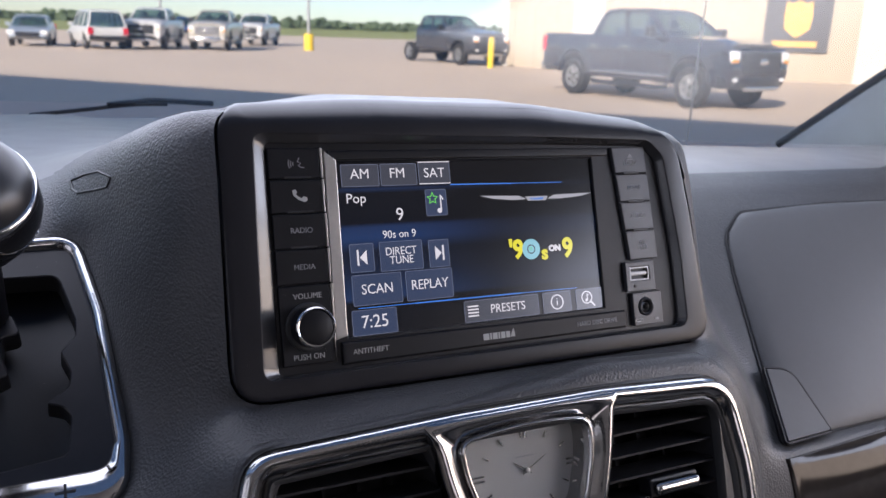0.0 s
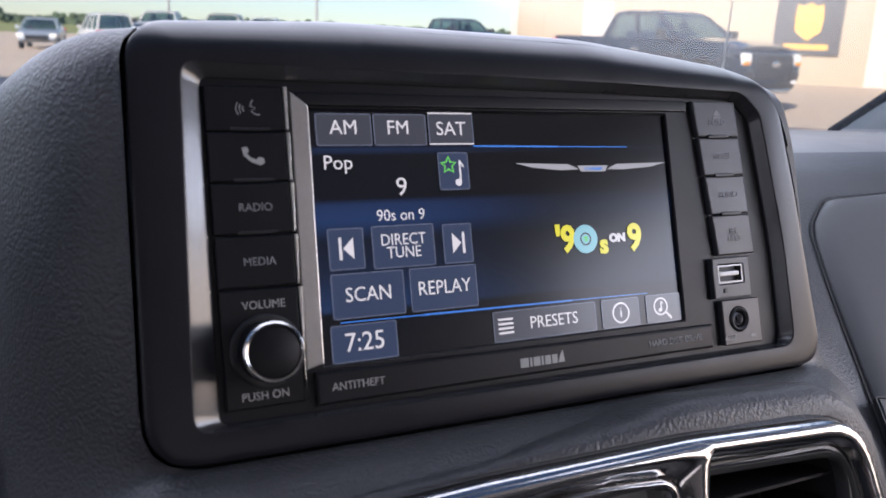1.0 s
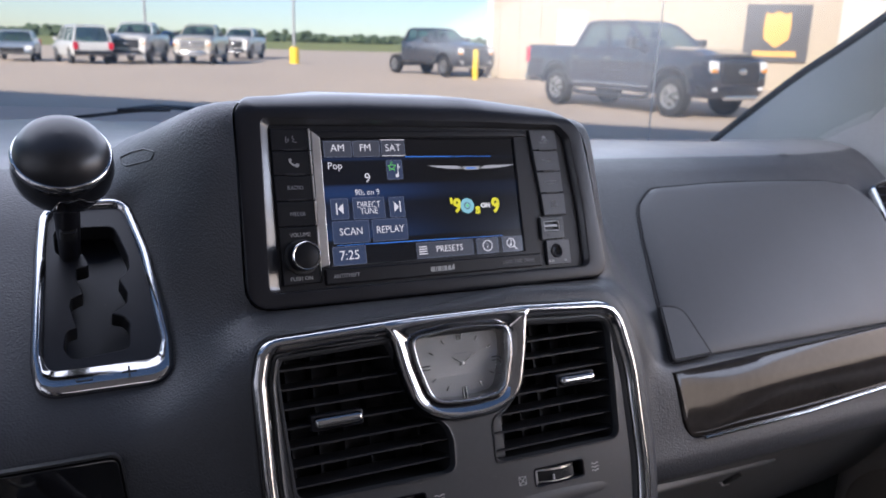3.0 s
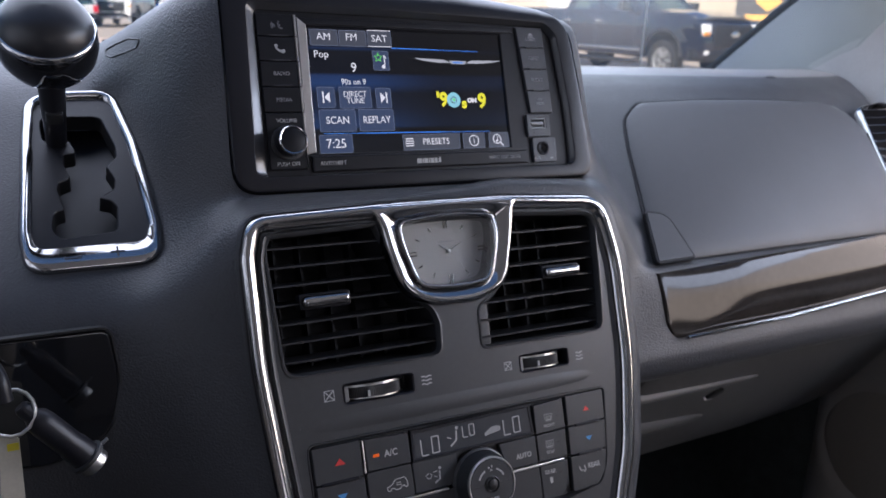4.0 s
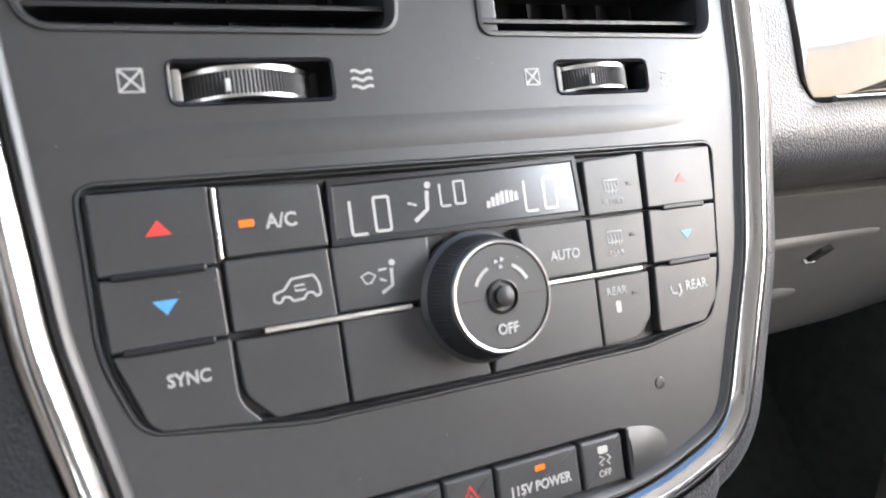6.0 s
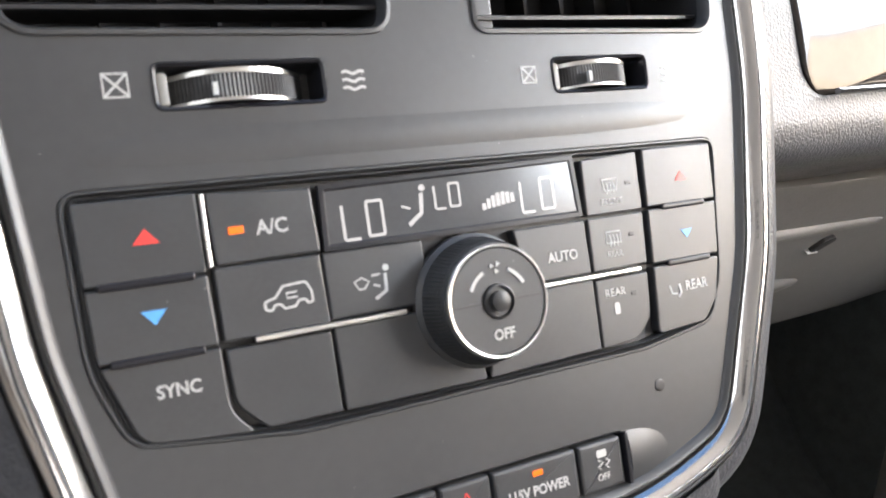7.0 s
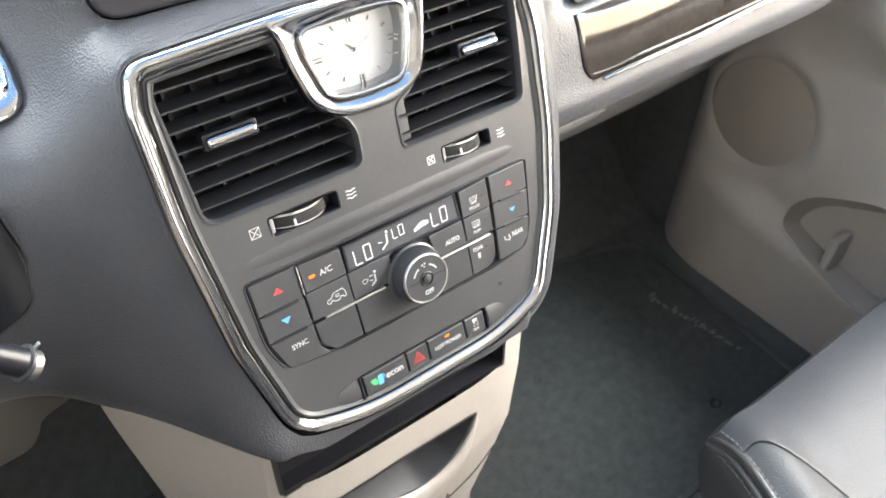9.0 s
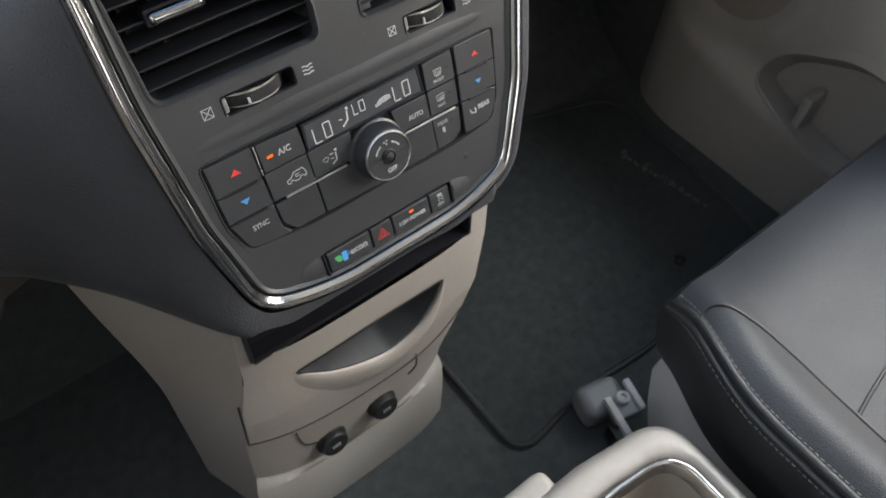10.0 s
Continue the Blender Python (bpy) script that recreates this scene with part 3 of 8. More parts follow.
# hood behind the surround's upper edge
bm = bmesh.new()
top = [p for p in SEAM if p[1] > 0.0560]
top.sort(key=lambda p: p[0])
rows = []
for dy, dz in ((0.0, 0.0), (0.014, 0.0009), (0.032, 0.0009), (0.058, -0.0015), (0.09, -0.007), (0.125, -0.015), (0.16, -0.026)):
    row = []
    for x, y in top:
        k = smooth(0.050, 0.061, y) * smooth(-0.1295, -0.112, x) * (1 - smooth(0.108, 0.124, x))
        drop = 0.006 * min(1.0, dy * 40) * smooth(-0.112, -0.126, x)
        row.append((x * (1 - 0.6 * dy), y + 0.0083 * k - 0.0004 + 0.309 * dy + 0.951 * dz * k - drop - (1 - k) * 0.31 * dy, -0.0016 - 0.0236 * k - 0.951 * dy + 0.309 * dz))
    rows.append(row)
grid(bm, rows, (0, -0.003, 0))
part("hood", bm, SATIN, radio, "black plastic hood over the radio", smooth=60)

disp = mm([(-76, -42.5), (71.5, -42.5), (71.5, 40), (-76, 40)])
plate("faceplate", [inset(FACE_OUT, -0.001), disp], -0.009, -0.0045, RADIOKEY, radio, "black faceplate", 0.0005)
# display
def screen_material():
    m = bpy.data.materials.new("screen_picture")
    m.use_nodes = True
    nt = m.node_tree
    b = nt.nodes["Principled BSDF"]
    b.inputs["Base Color"].default_value = (0.004, 0.004, 0.005, 1)
    b.inputs["Roughness"].default_value = 0.21
    b.inputs["Specular IOR Level"].default_value = 0.33
    tc, sep = nt.nodes.new("ShaderNodeTexCoord"), nt.nodes.new("ShaderNodeSeparateXYZ")
    nt.links.new(tc.outputs["Object"], sep.inputs[0])
    rows = nt.nodes.new("ShaderNodeMapRange")
    rows.inputs["From Min"].default_value, rows.inputs["From Max"].default_value = -0.0425, 0.040
    nt.links.new(sep.outputs["Y"], rows.inputs["Value"])
    ramp = nt.nodes.new("ShaderNodeValToRGB")
    el = ramp.color_ramp.elements
    el[0].position, el[0].color = 0.0, (0.008, 0.009, 0.012, 1)
    el[1].position, el[1].color = 0.19, (0.006, 0.008, 0.012, 1)
    for pos, col in ((0.21, (0.02, 0.05, 0.13, 1)), (0.36, (0.012, 0.022, 0.05, 1)), (0.48, (0.008, 0.014, 0.03, 1)), (0.56, (0.02, 0.055, 0.16, 1)), (0.62, (0.018, 0.045, 0.13, 1)), (0.645, (0.004, 0.006, 0.012, 1)), (0.82, (0.005, 0.007, 0.012, 1)), (0.845, (0.016, 0.035, 0.09, 1)), (0.86, (0.005, 0.006, 0.010, 1)), (1.0, (0.006, 0.007, 0.010, 1))):
        e = el.new(pos)
        e.color = col
    nt.links.new(rows.outputs[0], ramp.inputs[0])
    fade = nt.nodes.new("ShaderNodeMapRange")
    fade.interpolation_type = "SMOOTHSTEP"
    fade.inputs["From Min"].default_value, fade.inputs["From Max"].default_value = 0.025, -0.055
    fade.inputs["To Min"].default_value, fade.inputs["To Max"].default_value = 0.04, 0.23
    nt.links.new(sep.outputs["X"], fade.inputs["Value"])
    nt.links.new(ramp.outputs[0], b.inputs["Emission Color"])
    nt.links.new(fade.outputs[0], b.inputs["Emission Strength"])
    return m

SCREEN = screen_material()
screen = part("screen", slab(bmesh.new(), disp, -0.009, -0.0062), SCREEN, radio, "lit colour touch screen with radio menu")
Z = -0.0060
def skey(x0, x1, y0, y1, mat=SCR_KEY):
    b = part("screen_button", slab(bmesh.new(), mm(rect(x0, x1, y0, y1, 0.6, 2)), Z - 0.0001, Z + 0.0001), mat, screen)
    part("button_edge", polyline(bmesh.new(), mm(rect(x0, x1, y0, y1, 0.6, 2)), 0.00025, Z + 0.0001, Z + 0.00018, True), SCR_EDGE, b)
    return b
def stext(s, size, x, y, mat=SCR_TEXT, squeeze=1.0, bold=-0.00001):
    return lettering(s, size * 0.92 / 1000, x / 1000, y / 1000, Z + 0.0002, mat, screen, squeeze=squeeze, thick=0.00005, bold=bold)
def sline(pts, w, mat, closed=False):
    return part("screen_mark", polyline(bmesh.new(), mm(pts), w / 1000, Z + 0.00012, Z + 0.0003, closed), mat, screen)
def sfill(pts, mat):
    return part("screen_mark", slab(bmesh.new(), mm(pts), Z + 0.00012, Z + 0.00026), mat, screen)

skey(-72.5, -53.5, 28.5, 39.0, SCR_KEY2), skey(-52.5, -33.5, 28.5, 39.0, SCR_KEY2), skey(-32.3, -15.2, 28.6, 39.6, SCR_KEY2)
stext("AM", 7.4, -63.1, 34.3), stext("FM", 7.4, -43.8, 34.3), stext("SAT", 7.4, -23.8, 34.0)
sline([(-32.3, 28.8), (-15.2, 28.8)], 0.45, SCR_TEXT), sline([(-32.3, 39.6), (-15.2, 39.6)], 0.45, SCR_TEXT)
sline([(-15.5, 28.0), (20, 27.6)], 0.55, SCR_LINE), sline([(20, 27.6), (52, 27.3)], 0.3, SCR_LINE)
stext("Pop", 7.2, -66.0, 22.6), stext("9", 9.6, -44.2, 14.0), stext("90s on 9", 6.0, -45.3, 4.6, squeeze=0.92)
skey(-29.8, -18.4, 12.8, 25.7)
star = [(-26.0 + 3.0 * (1 if i % 2 == 0 else 0.45) * math.sin(i * math.pi / 5), 21.3 + 3.0 * (1 if i % 2 == 0 else 0.45) * math.cos(i * math.pi / 5)) for i in range(10)]
sline(star, 0.6, SCR_GREEN, True)
sline([(-21.6, 15.2), (-21.6, 23.0), (-20.2, 20.6)], 0.6, SCR_TEXT), sfill(circle2(-22.5, 15.2, 1.3, 10), SCR_TEXT)
skey(-71.4, -59.5, -12.3, 1.0), skey(-56.3, -34.0, -12.8, 1.2), skey(-30.4, -19.5, -12.8, 0.6)
sfill([(-63.0, -9.0), (-63.0, -2.0), (-66.6, -5.5)], SCR_TEXT), sline([(-67.5, -9.2), (-67.5, -1.8)], 0.9, SCR_TEXT)
sfill([(-27.0, -9.4), (-27.0, -2.4), (-23.6, -5.9)], SCR_TEXT), sline([(-22.7, -9.6), (-22.7, -2.2)], 0.9, SCR_TEXT)
stext("DIRECT\nTUNE", 6.0, -45.2, -5.8, squeeze=0.88)
skey(-71.5, -46.5, -28.2, -13.8), skey(-44.0, -19.0, -28.2, -13.8), stext("SCAN", 7.4, -59.0, -20.9, squeeze=0.92), stext("REPLAY", 7.4, -31.4, -20.9, squeeze=0.88)
sline([(-69.5, -29.4), (-40, -29.6)], 0.35, SCR_LINE), sline([(-40, -29.6), (20, -30.0)], 0.6, SCR_LINE), sline([(20, -30.0), (55, -30.3)], 0.3, SCR_LINE)
skey(-72.9, -50.4, -42.2, -30.4), stext("7:25", 9.4, -61.6, -36.3, squeeze=0.95)
skey(-13.7, 30.0, -42.0, -31.4, SCR_KEY2), stext("PRESETS", 6.8, 11.5, -36.6, squeeze=0.92)
for i in range(4):
    sline([(-11.8, -34.2 - 1.6 * i), (-5.8, -34.2 - 1.6 * i)], 0.75, SCR_TEXT)
skey(33.0, 50.4, -42.0, -31.4, SCR_KEY2), skey(54.1, 70.8, -42.0, -31.4, SCR_KEY2)
sline(circle2(41.7, -36.7, 3.7, 24), 0.6, SCR_TEXT, True), stext("i", 6.2, 41.7, -36.7)
sline(circle2(61.0, -36.0, 3.2, 24), 0.6, SCR_TEXT, True), sline([(63.3, -38.3), (66.0, -41.0)], 0.9, SCR_TEXT)
sline([(61.3, -37.4), (61.3, -34.0), (62.3, -35.0)], 0.5, SCR_TEXT), sfill(circle2(60.7, -37.4, 0.8, 8), SCR_TEXT)
# winged emblem as plain shapes
sfill([(1.0, 21.6), (24.0, 20.9), (28.5, 18.9), (20.0, 18.7), (8.0, 19.9)], SCR_SILVER), sfill([(71.0, 21.0), (46.0, 20.7), (41.5, 18.7), (50.0, 18.5), (63.0, 19.4)], SCR_SILVER)
sfill([(28.0, 20.3), (42.0, 20.2), (40.5, 17.9), (29.5, 18.0)], SCR_SILVER), sfill([(30.5, 19.7), (39.5, 19.6), (38.6, 18.4), (31.4, 18.5)], SCR_LINE)
stext("'9", 14.5, 19.6, -7.6, SCR_YEL, 0.95, 0.0005), stext("s", 11.0, 36.8, -10.2, SCR_YEL, 1.0, 0.0004), stext("ON", 4.6, 43.3, -8.0, SCR_TEXT, 1.1, 0.0003), stext("9", 15.5, 51.6, -8.6, SCR_YEL, 0.95, 0.0005)
sfill(circle2(28.6, -7.6, 5.4, 24), SCR_CYAN), sline(circle2(28.6, -7.6, 2.2, 16), 0.6, SCR_KEY2, True), sfill(circle2(28.6, -7.6, 1.2, 10), SCR_GREEN)

# ledge over the display and strip below it
part("ledge", box(bmesh.new(), -0.079, 0.082, 0.041, 0.0455, -0.008, -0.0032, 0.0008), RADIOKEY, radio)
strip = key("lower_strip", mm([(-80, -54.5), (83.5, -54.5), (83.5, -45.2), (-80, -44.0)]), -0.008, -0.0025, RADIOKEY, radio, "black strip with printed words", 0.001)
lettering("ANTITHEFT", 0.0036, -0.066, -0.0492, -0.0024, PRINT, strip, squeeze=0.95)
lettering("HARD DISC DRIVE", 0.0035, 0.0640, -0.0497, -0.0024, PRINT_DIM, strip, squeeze=0.92)
for i, (x0, x1) in enumerate(((-6.2, -2.9), (-2.3, -1.4), (-0.8, 1.9), (2.5, 3.4), (4.0, 6.4), (7.0, 9.2))):
    part("emblem_bar", slab(bmesh.new(), mm(rect(x0, x1, -51.6, -48.4)), -0.0025, -0.0023), PRINT, strip)
part("emblem_bar", slab(bmesh.new(), mm([(9.6, -51.4), (12.2, -51.4), (11.6, -47.2), (10.6, -48.6)]), -0.0025, -0.0023), PRINT, strip)

# silver bar on the left of the display, cut by the keys' bright edges
key("silver_bar", mm([(-81.0, 45.5), (-75.2, 40.8), (-76.6, -41.3), (-82.4, -42.8)]), -0.0075, -0.0028, SILVER, radio, "satin silver bar beside the screen", 0.0005)
rows_y = [47.0, 32.4, 16.6, 0.4, -16.0, -52.5]
for i in range(5):
    y1, y0 = rows_y[i] - 0.25, rows_y[i + 1] + 0.25
    xs0, xs1 = -107.6, -83.4
    k = key("key", mm(rect(xs0, xs1, y0, y1, 0.5, 2)), -0.008, -0.0025, RADIOKEY, radio, "", 0.0006)
    key("bright_edge", mm([(-83.2, y1 - 0.2), (-82.0, y1 - 0.2), (-82.2 - 0.01 * (47 - y0), y0 + 0.2), (-83.3, y0 + 0.2)]), -0.008, -0.0020, SILVER, k, "thin silver edge", 0.0002)
    if i < 3:
        key("key_groove", mm(rect(-100.5, -88.0, y0 - 0.1, y0 + 0.9, 0.4, 2)), -0.0030, -0.0022, BLACK, k, "", 0.0003)
    if i == 2:
        lettering("RADIO", 0.0036, -0.0945, 0.0087, -0.0024, PRINT_DIM, k, squeeze=0.95)
    if i == 3:
        lettering("MEDIA", 0.0036, -0.0945, -0.0080, -0.0024, PRINT_DIM, k, squeeze=0.95)
    if i == 1:
        ph = [(-97.4, 27.2), (-95.9, 27.6), (-95.2, 26.3), (-95.9, 25.4), (-94.7, 24.2), (-93.2, 23.5), (-92.4, 24.3), (-90.8, 24.0), (-90.6, 22.5), (-92.0, 21.7), (-95.0, 22.9), (-97.0, 24.9)]
        part("symbol", slab(bmesh.new(), mm(ph), -0.0026, -0.0023), PRINT, k, "printed handset symbol")
    if i == 0:
        b2 = bmesh.new()
        for r in (1.6, 2.6, 3.6):
            polyline(b2, mm(circle2(-94.6, 39.4, r, 7, math.pi * 0.82, math.pi * 1.18)), 0.0004, -0.0026, -0.0023)
        polyline(b2, mm([(-93.0, 42.2), (-93.9, 40.4), (-92.4, 39.6), (-93.6, 38.6), (-92.2, 37.6), (-91.0, 37.6)]), 0.0005, -0.0026, -0.0023)
        part("symbol", b2, PRINT_DIM, k, "printed voice symbol")
    if i == 4:
        lettering("VOLUME", 0.0036, -0.0943, -0.0212, -0.0024, PRINT, k, squeeze=0.95)
        lettering("PUSH ON", 0.0036, -0.0957, -0.0487, -0.0024, PRINT, k, squeeze=0.95)
bm = bmesh.new()
lathe(bm, [(0.0112, -0.003), (0.0112, -0.0017), (0.0108, -0.0014), (0.0100, -0.0012)], 40, Matrix.Translation((-0.0945, -0.0352, 0)))
part("knob_collar", bm, BLACK, radio)
vol = part("volume_knob", lathe(bmesh.new(), [(0.0090, -0.002), (0.0090, 0.0060), (0.0087, 0.0078)], 40, Matrix.Translation((-0.0945, -0.0352, 0))), RADIOKEY, radio, "round black volume knob")
part("chrome_ring", lathe(bmesh.new(), [(0.0089, 0.0066), (0.0092, 0.0074), (0.0091, 0.0086), (0.0085, 0.0092), (0.0079, 0.0090), (0.0077, 0.0074)], 40, Matrix.Translation((-0.0945, -0.0352, 0))), CHROME, vol, "chrome ring round the knob")
part("cap", lathe(bmesh.new(), [(0.0078, 0.0074), (0.0077, 0.0086), (0.005, 0.0093), (0.0001, 0.0095)], 32, Matrix.Translation((-0.0945, -0.0352, 0))), RADIOKEY, vol)
# right column of keys
ry = [45.5, 30.3, 14.4, -1.6, -18.4]
KEYGREY = material("worn_grey_key", (0.024, 0.025, 0.029), 0.40, vary=0.12, scale=60, bump=0.06, bscale=2400)
for i in range(4):
    y1, y0 = ry[i] - 0.25, ry[i + 1] + 0.25
    lx = lambda y: 84.0 + (45.5 - y) * 0.095
    rx = lambda y: 107.0 + (45.5 - y) * 0.04
    k = key("key", mm([(lx(y0), y0), (rx(y0), y0), (rx(y1), y1), (lx(y1), y1)]), -0.008, -0.0022, KEYGREY, radio, "worn grey key", 0.0006)
    if i < 3:
        key("key_groove", mm(rect(lx(y0) + 5, lx(y0) + 16, y0 - 0.8, y0 + 0.8, 0.7, 3)), -0.0028, -0.0016, BLACK, k, "", 0.0004)
    words = ("LOAD", "MENU", "AUDIO", "MY\nFILES")[i]
    lettering(words, 0.0036, (lx(y1) + rx(y1)) / 2000 + 0.0006, (y0 + y1) / 2000 - (0.0016 if i == 0 else 0), -0.0021, PRINT_DIM, k, squeeze=0.9)
    if i == 0:
        part("symbol", slab(bmesh.new(), mm([(94.3, 39.3), (98.5, 39.3), (96.4, 41.6)]), -0.0022, -0.0020), PRINT_DIM, k)
        part("symbol", slab(bmesh.new(), mm(rect(94.3, 98.5, 38.0, 38.7)), -0.0022, -0.0020), PRINT_DIM, k)
usb = plate("usb_port", [mm(rect(85.8, 105.6, -35.6, -19.2, 0.6)), mm(rect(88.6, 102.2, -29.8, -22.0, 0.8))], -0.008, -0.0018, KEYGREY, radio, "grey open usb port", 0.0004)
part("port_well", box(bmesh.new(), 0.0885, 0.1023, -0.0299, -0.0219, -0.012, -0.0075), BLACK, usb)
part("contact_tongue", box(bmesh.new(), 0.0900, 0.1010, -0.0268, -0.0246, -0.0075, -0.0028, 0.0004), STEEL, usb, "metal tongue of the port")
plate("shell", [mm(rect(88.8, 102.0, -29.6, -22.2, 0.6)), mm(rect(89.5, 101.3, -28.9, -22.9, 0.4))], -0.0075, -0.0022, STEEL, usb)
part("latch", box(bmesh.new(), 0.0905, 0.0925, -0.0335, -0.0318, -0.003, -0.0014, 0.0003), BLACK, usb)
aux = plate("aux_socket", [mm(rect(88.8, 109.0, -54.6, -36.4, 0.6)), circle2(0.0972, -0.0445, 0.0050, 24)], -0.008, -0.0018, KEYGREY, radio, "grey plate with a round audio socket", 0.0004)
part("ring", lathe(bmesh.new(), [(0.0049, -0.008), (0.0049, -0.0016), (0.0043, -0.0010), (0.0034, -0.0016), (0.0032, -0.006)], 28, Matrix.Translation((0.0972, -0.0445, 0))), BLACK, aux)
part("socket", lathe(bmesh.new(), [(0.0026, -0.008), (0.0026, -0.0022), (0.0021, -0.0018), (0.0017, -0.003), (0.0016, -0.008)], 24, Matrix.Translation((0.0972, -0.0445, 0))), DULLCHROME, aux, "metal socket ring")
lettering("AUX", 0.0028, 0.0916, -0.0517, -0.0017, PRINT, aux)
part("printed_bar", slab(bmesh.new(), mm(rect(102.8, 105.4, -52.4, -51.2)), -0.0018, -0.0016), PRINT_DIM, aux)

# ---------------------------------------------------------------- centre stack
stack = thing("center_stack", "grey centre stack panel framed by a chrome moulding", "centre console", STACK_M)
VENT_L = round_poly(mm([(-125, 101.5, 16), (-55, 102, 4), (-46, 82, 30), (-33, 55, 20), (-20, 43, 14), (-17, 34, 16), (-18, 13.2, 8), (-120.5, 14.2, 10)]), 0.006, 7)
VENT_R = round_poly(mm([(46.5, 100.5, 3), (115.5, 99, 15), (113.8, 55, 60), (110.5, 12.2, 9), (11, 13, 5), (11.5, 41, 9), (22, 46, 10), (36, 58, 20), (43, 84, 30)]), 0.006, 7)
CHROME_IN = inset(CHROME_OUT, 0.0105)
CLOCK_HOLE = round_poly(mm([(-40.5, 100.5, 11), (-4, 104.2, 160), (31.5, 101.0, 10), (31.5, 84, 60), (23, 56.5, 14), (-3, 54.2, 120), (-30, 57, 16), (-38.5, 84, 60)]), 0.01, 9)
CLOCK_OUT = round_poly(mm([(-62, 111.6, 2), (52.5, 111.6, 2), (47.5, 106, 6), (45.5, 98, 10), (42.5, 84, 60), (34.5, 54, 24), (12, 44.0, 40), (-20, 44.5, 40), (-42, 55, 30), (-50, 84, 60), (-52.5, 98, 10), (-55.5, 105, 7)]), 0.01, 8)
SLOT_L, SLOT_R = mm(rect(-86, -40.5, -6.0, 5.4, 2.0)), mm(rect(38.3, 77, -7.0, 3.8, 2.0))
CLIM = round_poly(mm([(-112.5, -25.8, 5), (-111.6, -70, 40), (-104, -90.5, 10), (-60, -96.5, 60), (60, -96.5, 60), (92, -92, 10), (99, -76, 20), (104, -27, 5)]), 0.005, 5)
BANK = round_poly(mm([(-60, -139), (45.5, -139), (45.5, -122), (-60, -122)]), 0.002, 3)
plate("faceplate", [inset(CHROME_IN, -0.002), VENT_L, VENT_R, CLOCK_HOLE, SLOT_L, SLOT_R, CLIM, BANK], -0.005, 0.0, FACE, stack, "grey painted panel", 0.0008)
bm = bmesh.new()
frame_ring(bm, CHROME_OUT, [(-0.0015, -0.008), (-0.0015, -0.002), (-0.0008, -0.001), (0.0, -0.001)])
part("dark_seam", bm, BLACK, stack)
bm = bmesh.new()
LIP0, LIP1 = inset(CHROME_OUT, -0.0012), inset(CHROME_OUT, -0.0135)
def lip_ring(f, z):
    """One line of the lip: narrow on the driver's side, broad on the passenger's."""
    return [(p[0] + (q[0] - p[0]) * f * k, p[1] + (q[1] - p[1]) * f * k, z) for p, q in zip(LIP0, LIP1) for k in (0.19 + 0.81 * smooth(-0.03, 0.06, p[0]),)]
loops(bm, [lip_ring(0.0, -0.0012), lip_ring(0.40, -0.0014), lip_ring(0.78, -0.0034), lip_ring(1.0, -0.0095), lip_ring(0.92, -0.040)])
part("outer_lip", bm, PAD, stack, "dark rounded lip outside the chrome", smooth=60)
bm = bmesh.new()
frame_ring(bm, CHROME_OUT, [(0.0, -0.006), (0.0, 0.0010), (0.0007, 0.0030), (0.0022, 0.0046), (0.0042, 0.0050), (0.0066, 0.0042), (0.0088, 0.0020), (0.0100, 0.0006), (0.0105, -0.003)])
part("chrome_moulding", bm, CHROME, stack, "bright chrome moulding round the panel", smooth=70)
bm = bmesh.new()
frame_ring(bm, inset(CHROME_OUT, 0.0112), [(0.0, -0.003), (0.0, 0.0012), (0.0006, 0.0020), (0.0014, 0.0018), (0.0024, 0.0008), (0.0030, 0.0003), (0.0033, -0.001)])
part("panel_edge", bm, FACE, stack, "rounded edge of the panel", smooth=60)
# groove across the panel between the wheels and the climate unit
bm = bmesh.new()
grid(bm, [[(x, y, z - 0.0010 * max(0.0, abs(x + 0.007) / 0.113) ** 6) for x in [(-0.121 + 0.0078 * i) for i in range(30)]] for y, z in ((-0.0105, -0.0002), (-0.0135, 0.0004), (-0.0165, 0.0006), (-0.0195, 0.0004), (-0.0225, -0.0002))], (0, 0, -0.001))
part("ridge", bm, FACE, stack)


part("dimple", lathe(bmesh.new(), [(0.0022, -0.001), (0.0022, 0.0002), (0.0016, 0.0004), (0.0001, 0.0003)], 20, Matrix.Translation((0.0645, -0.1100, 0))), BLACK, stack, "small dark dimple")


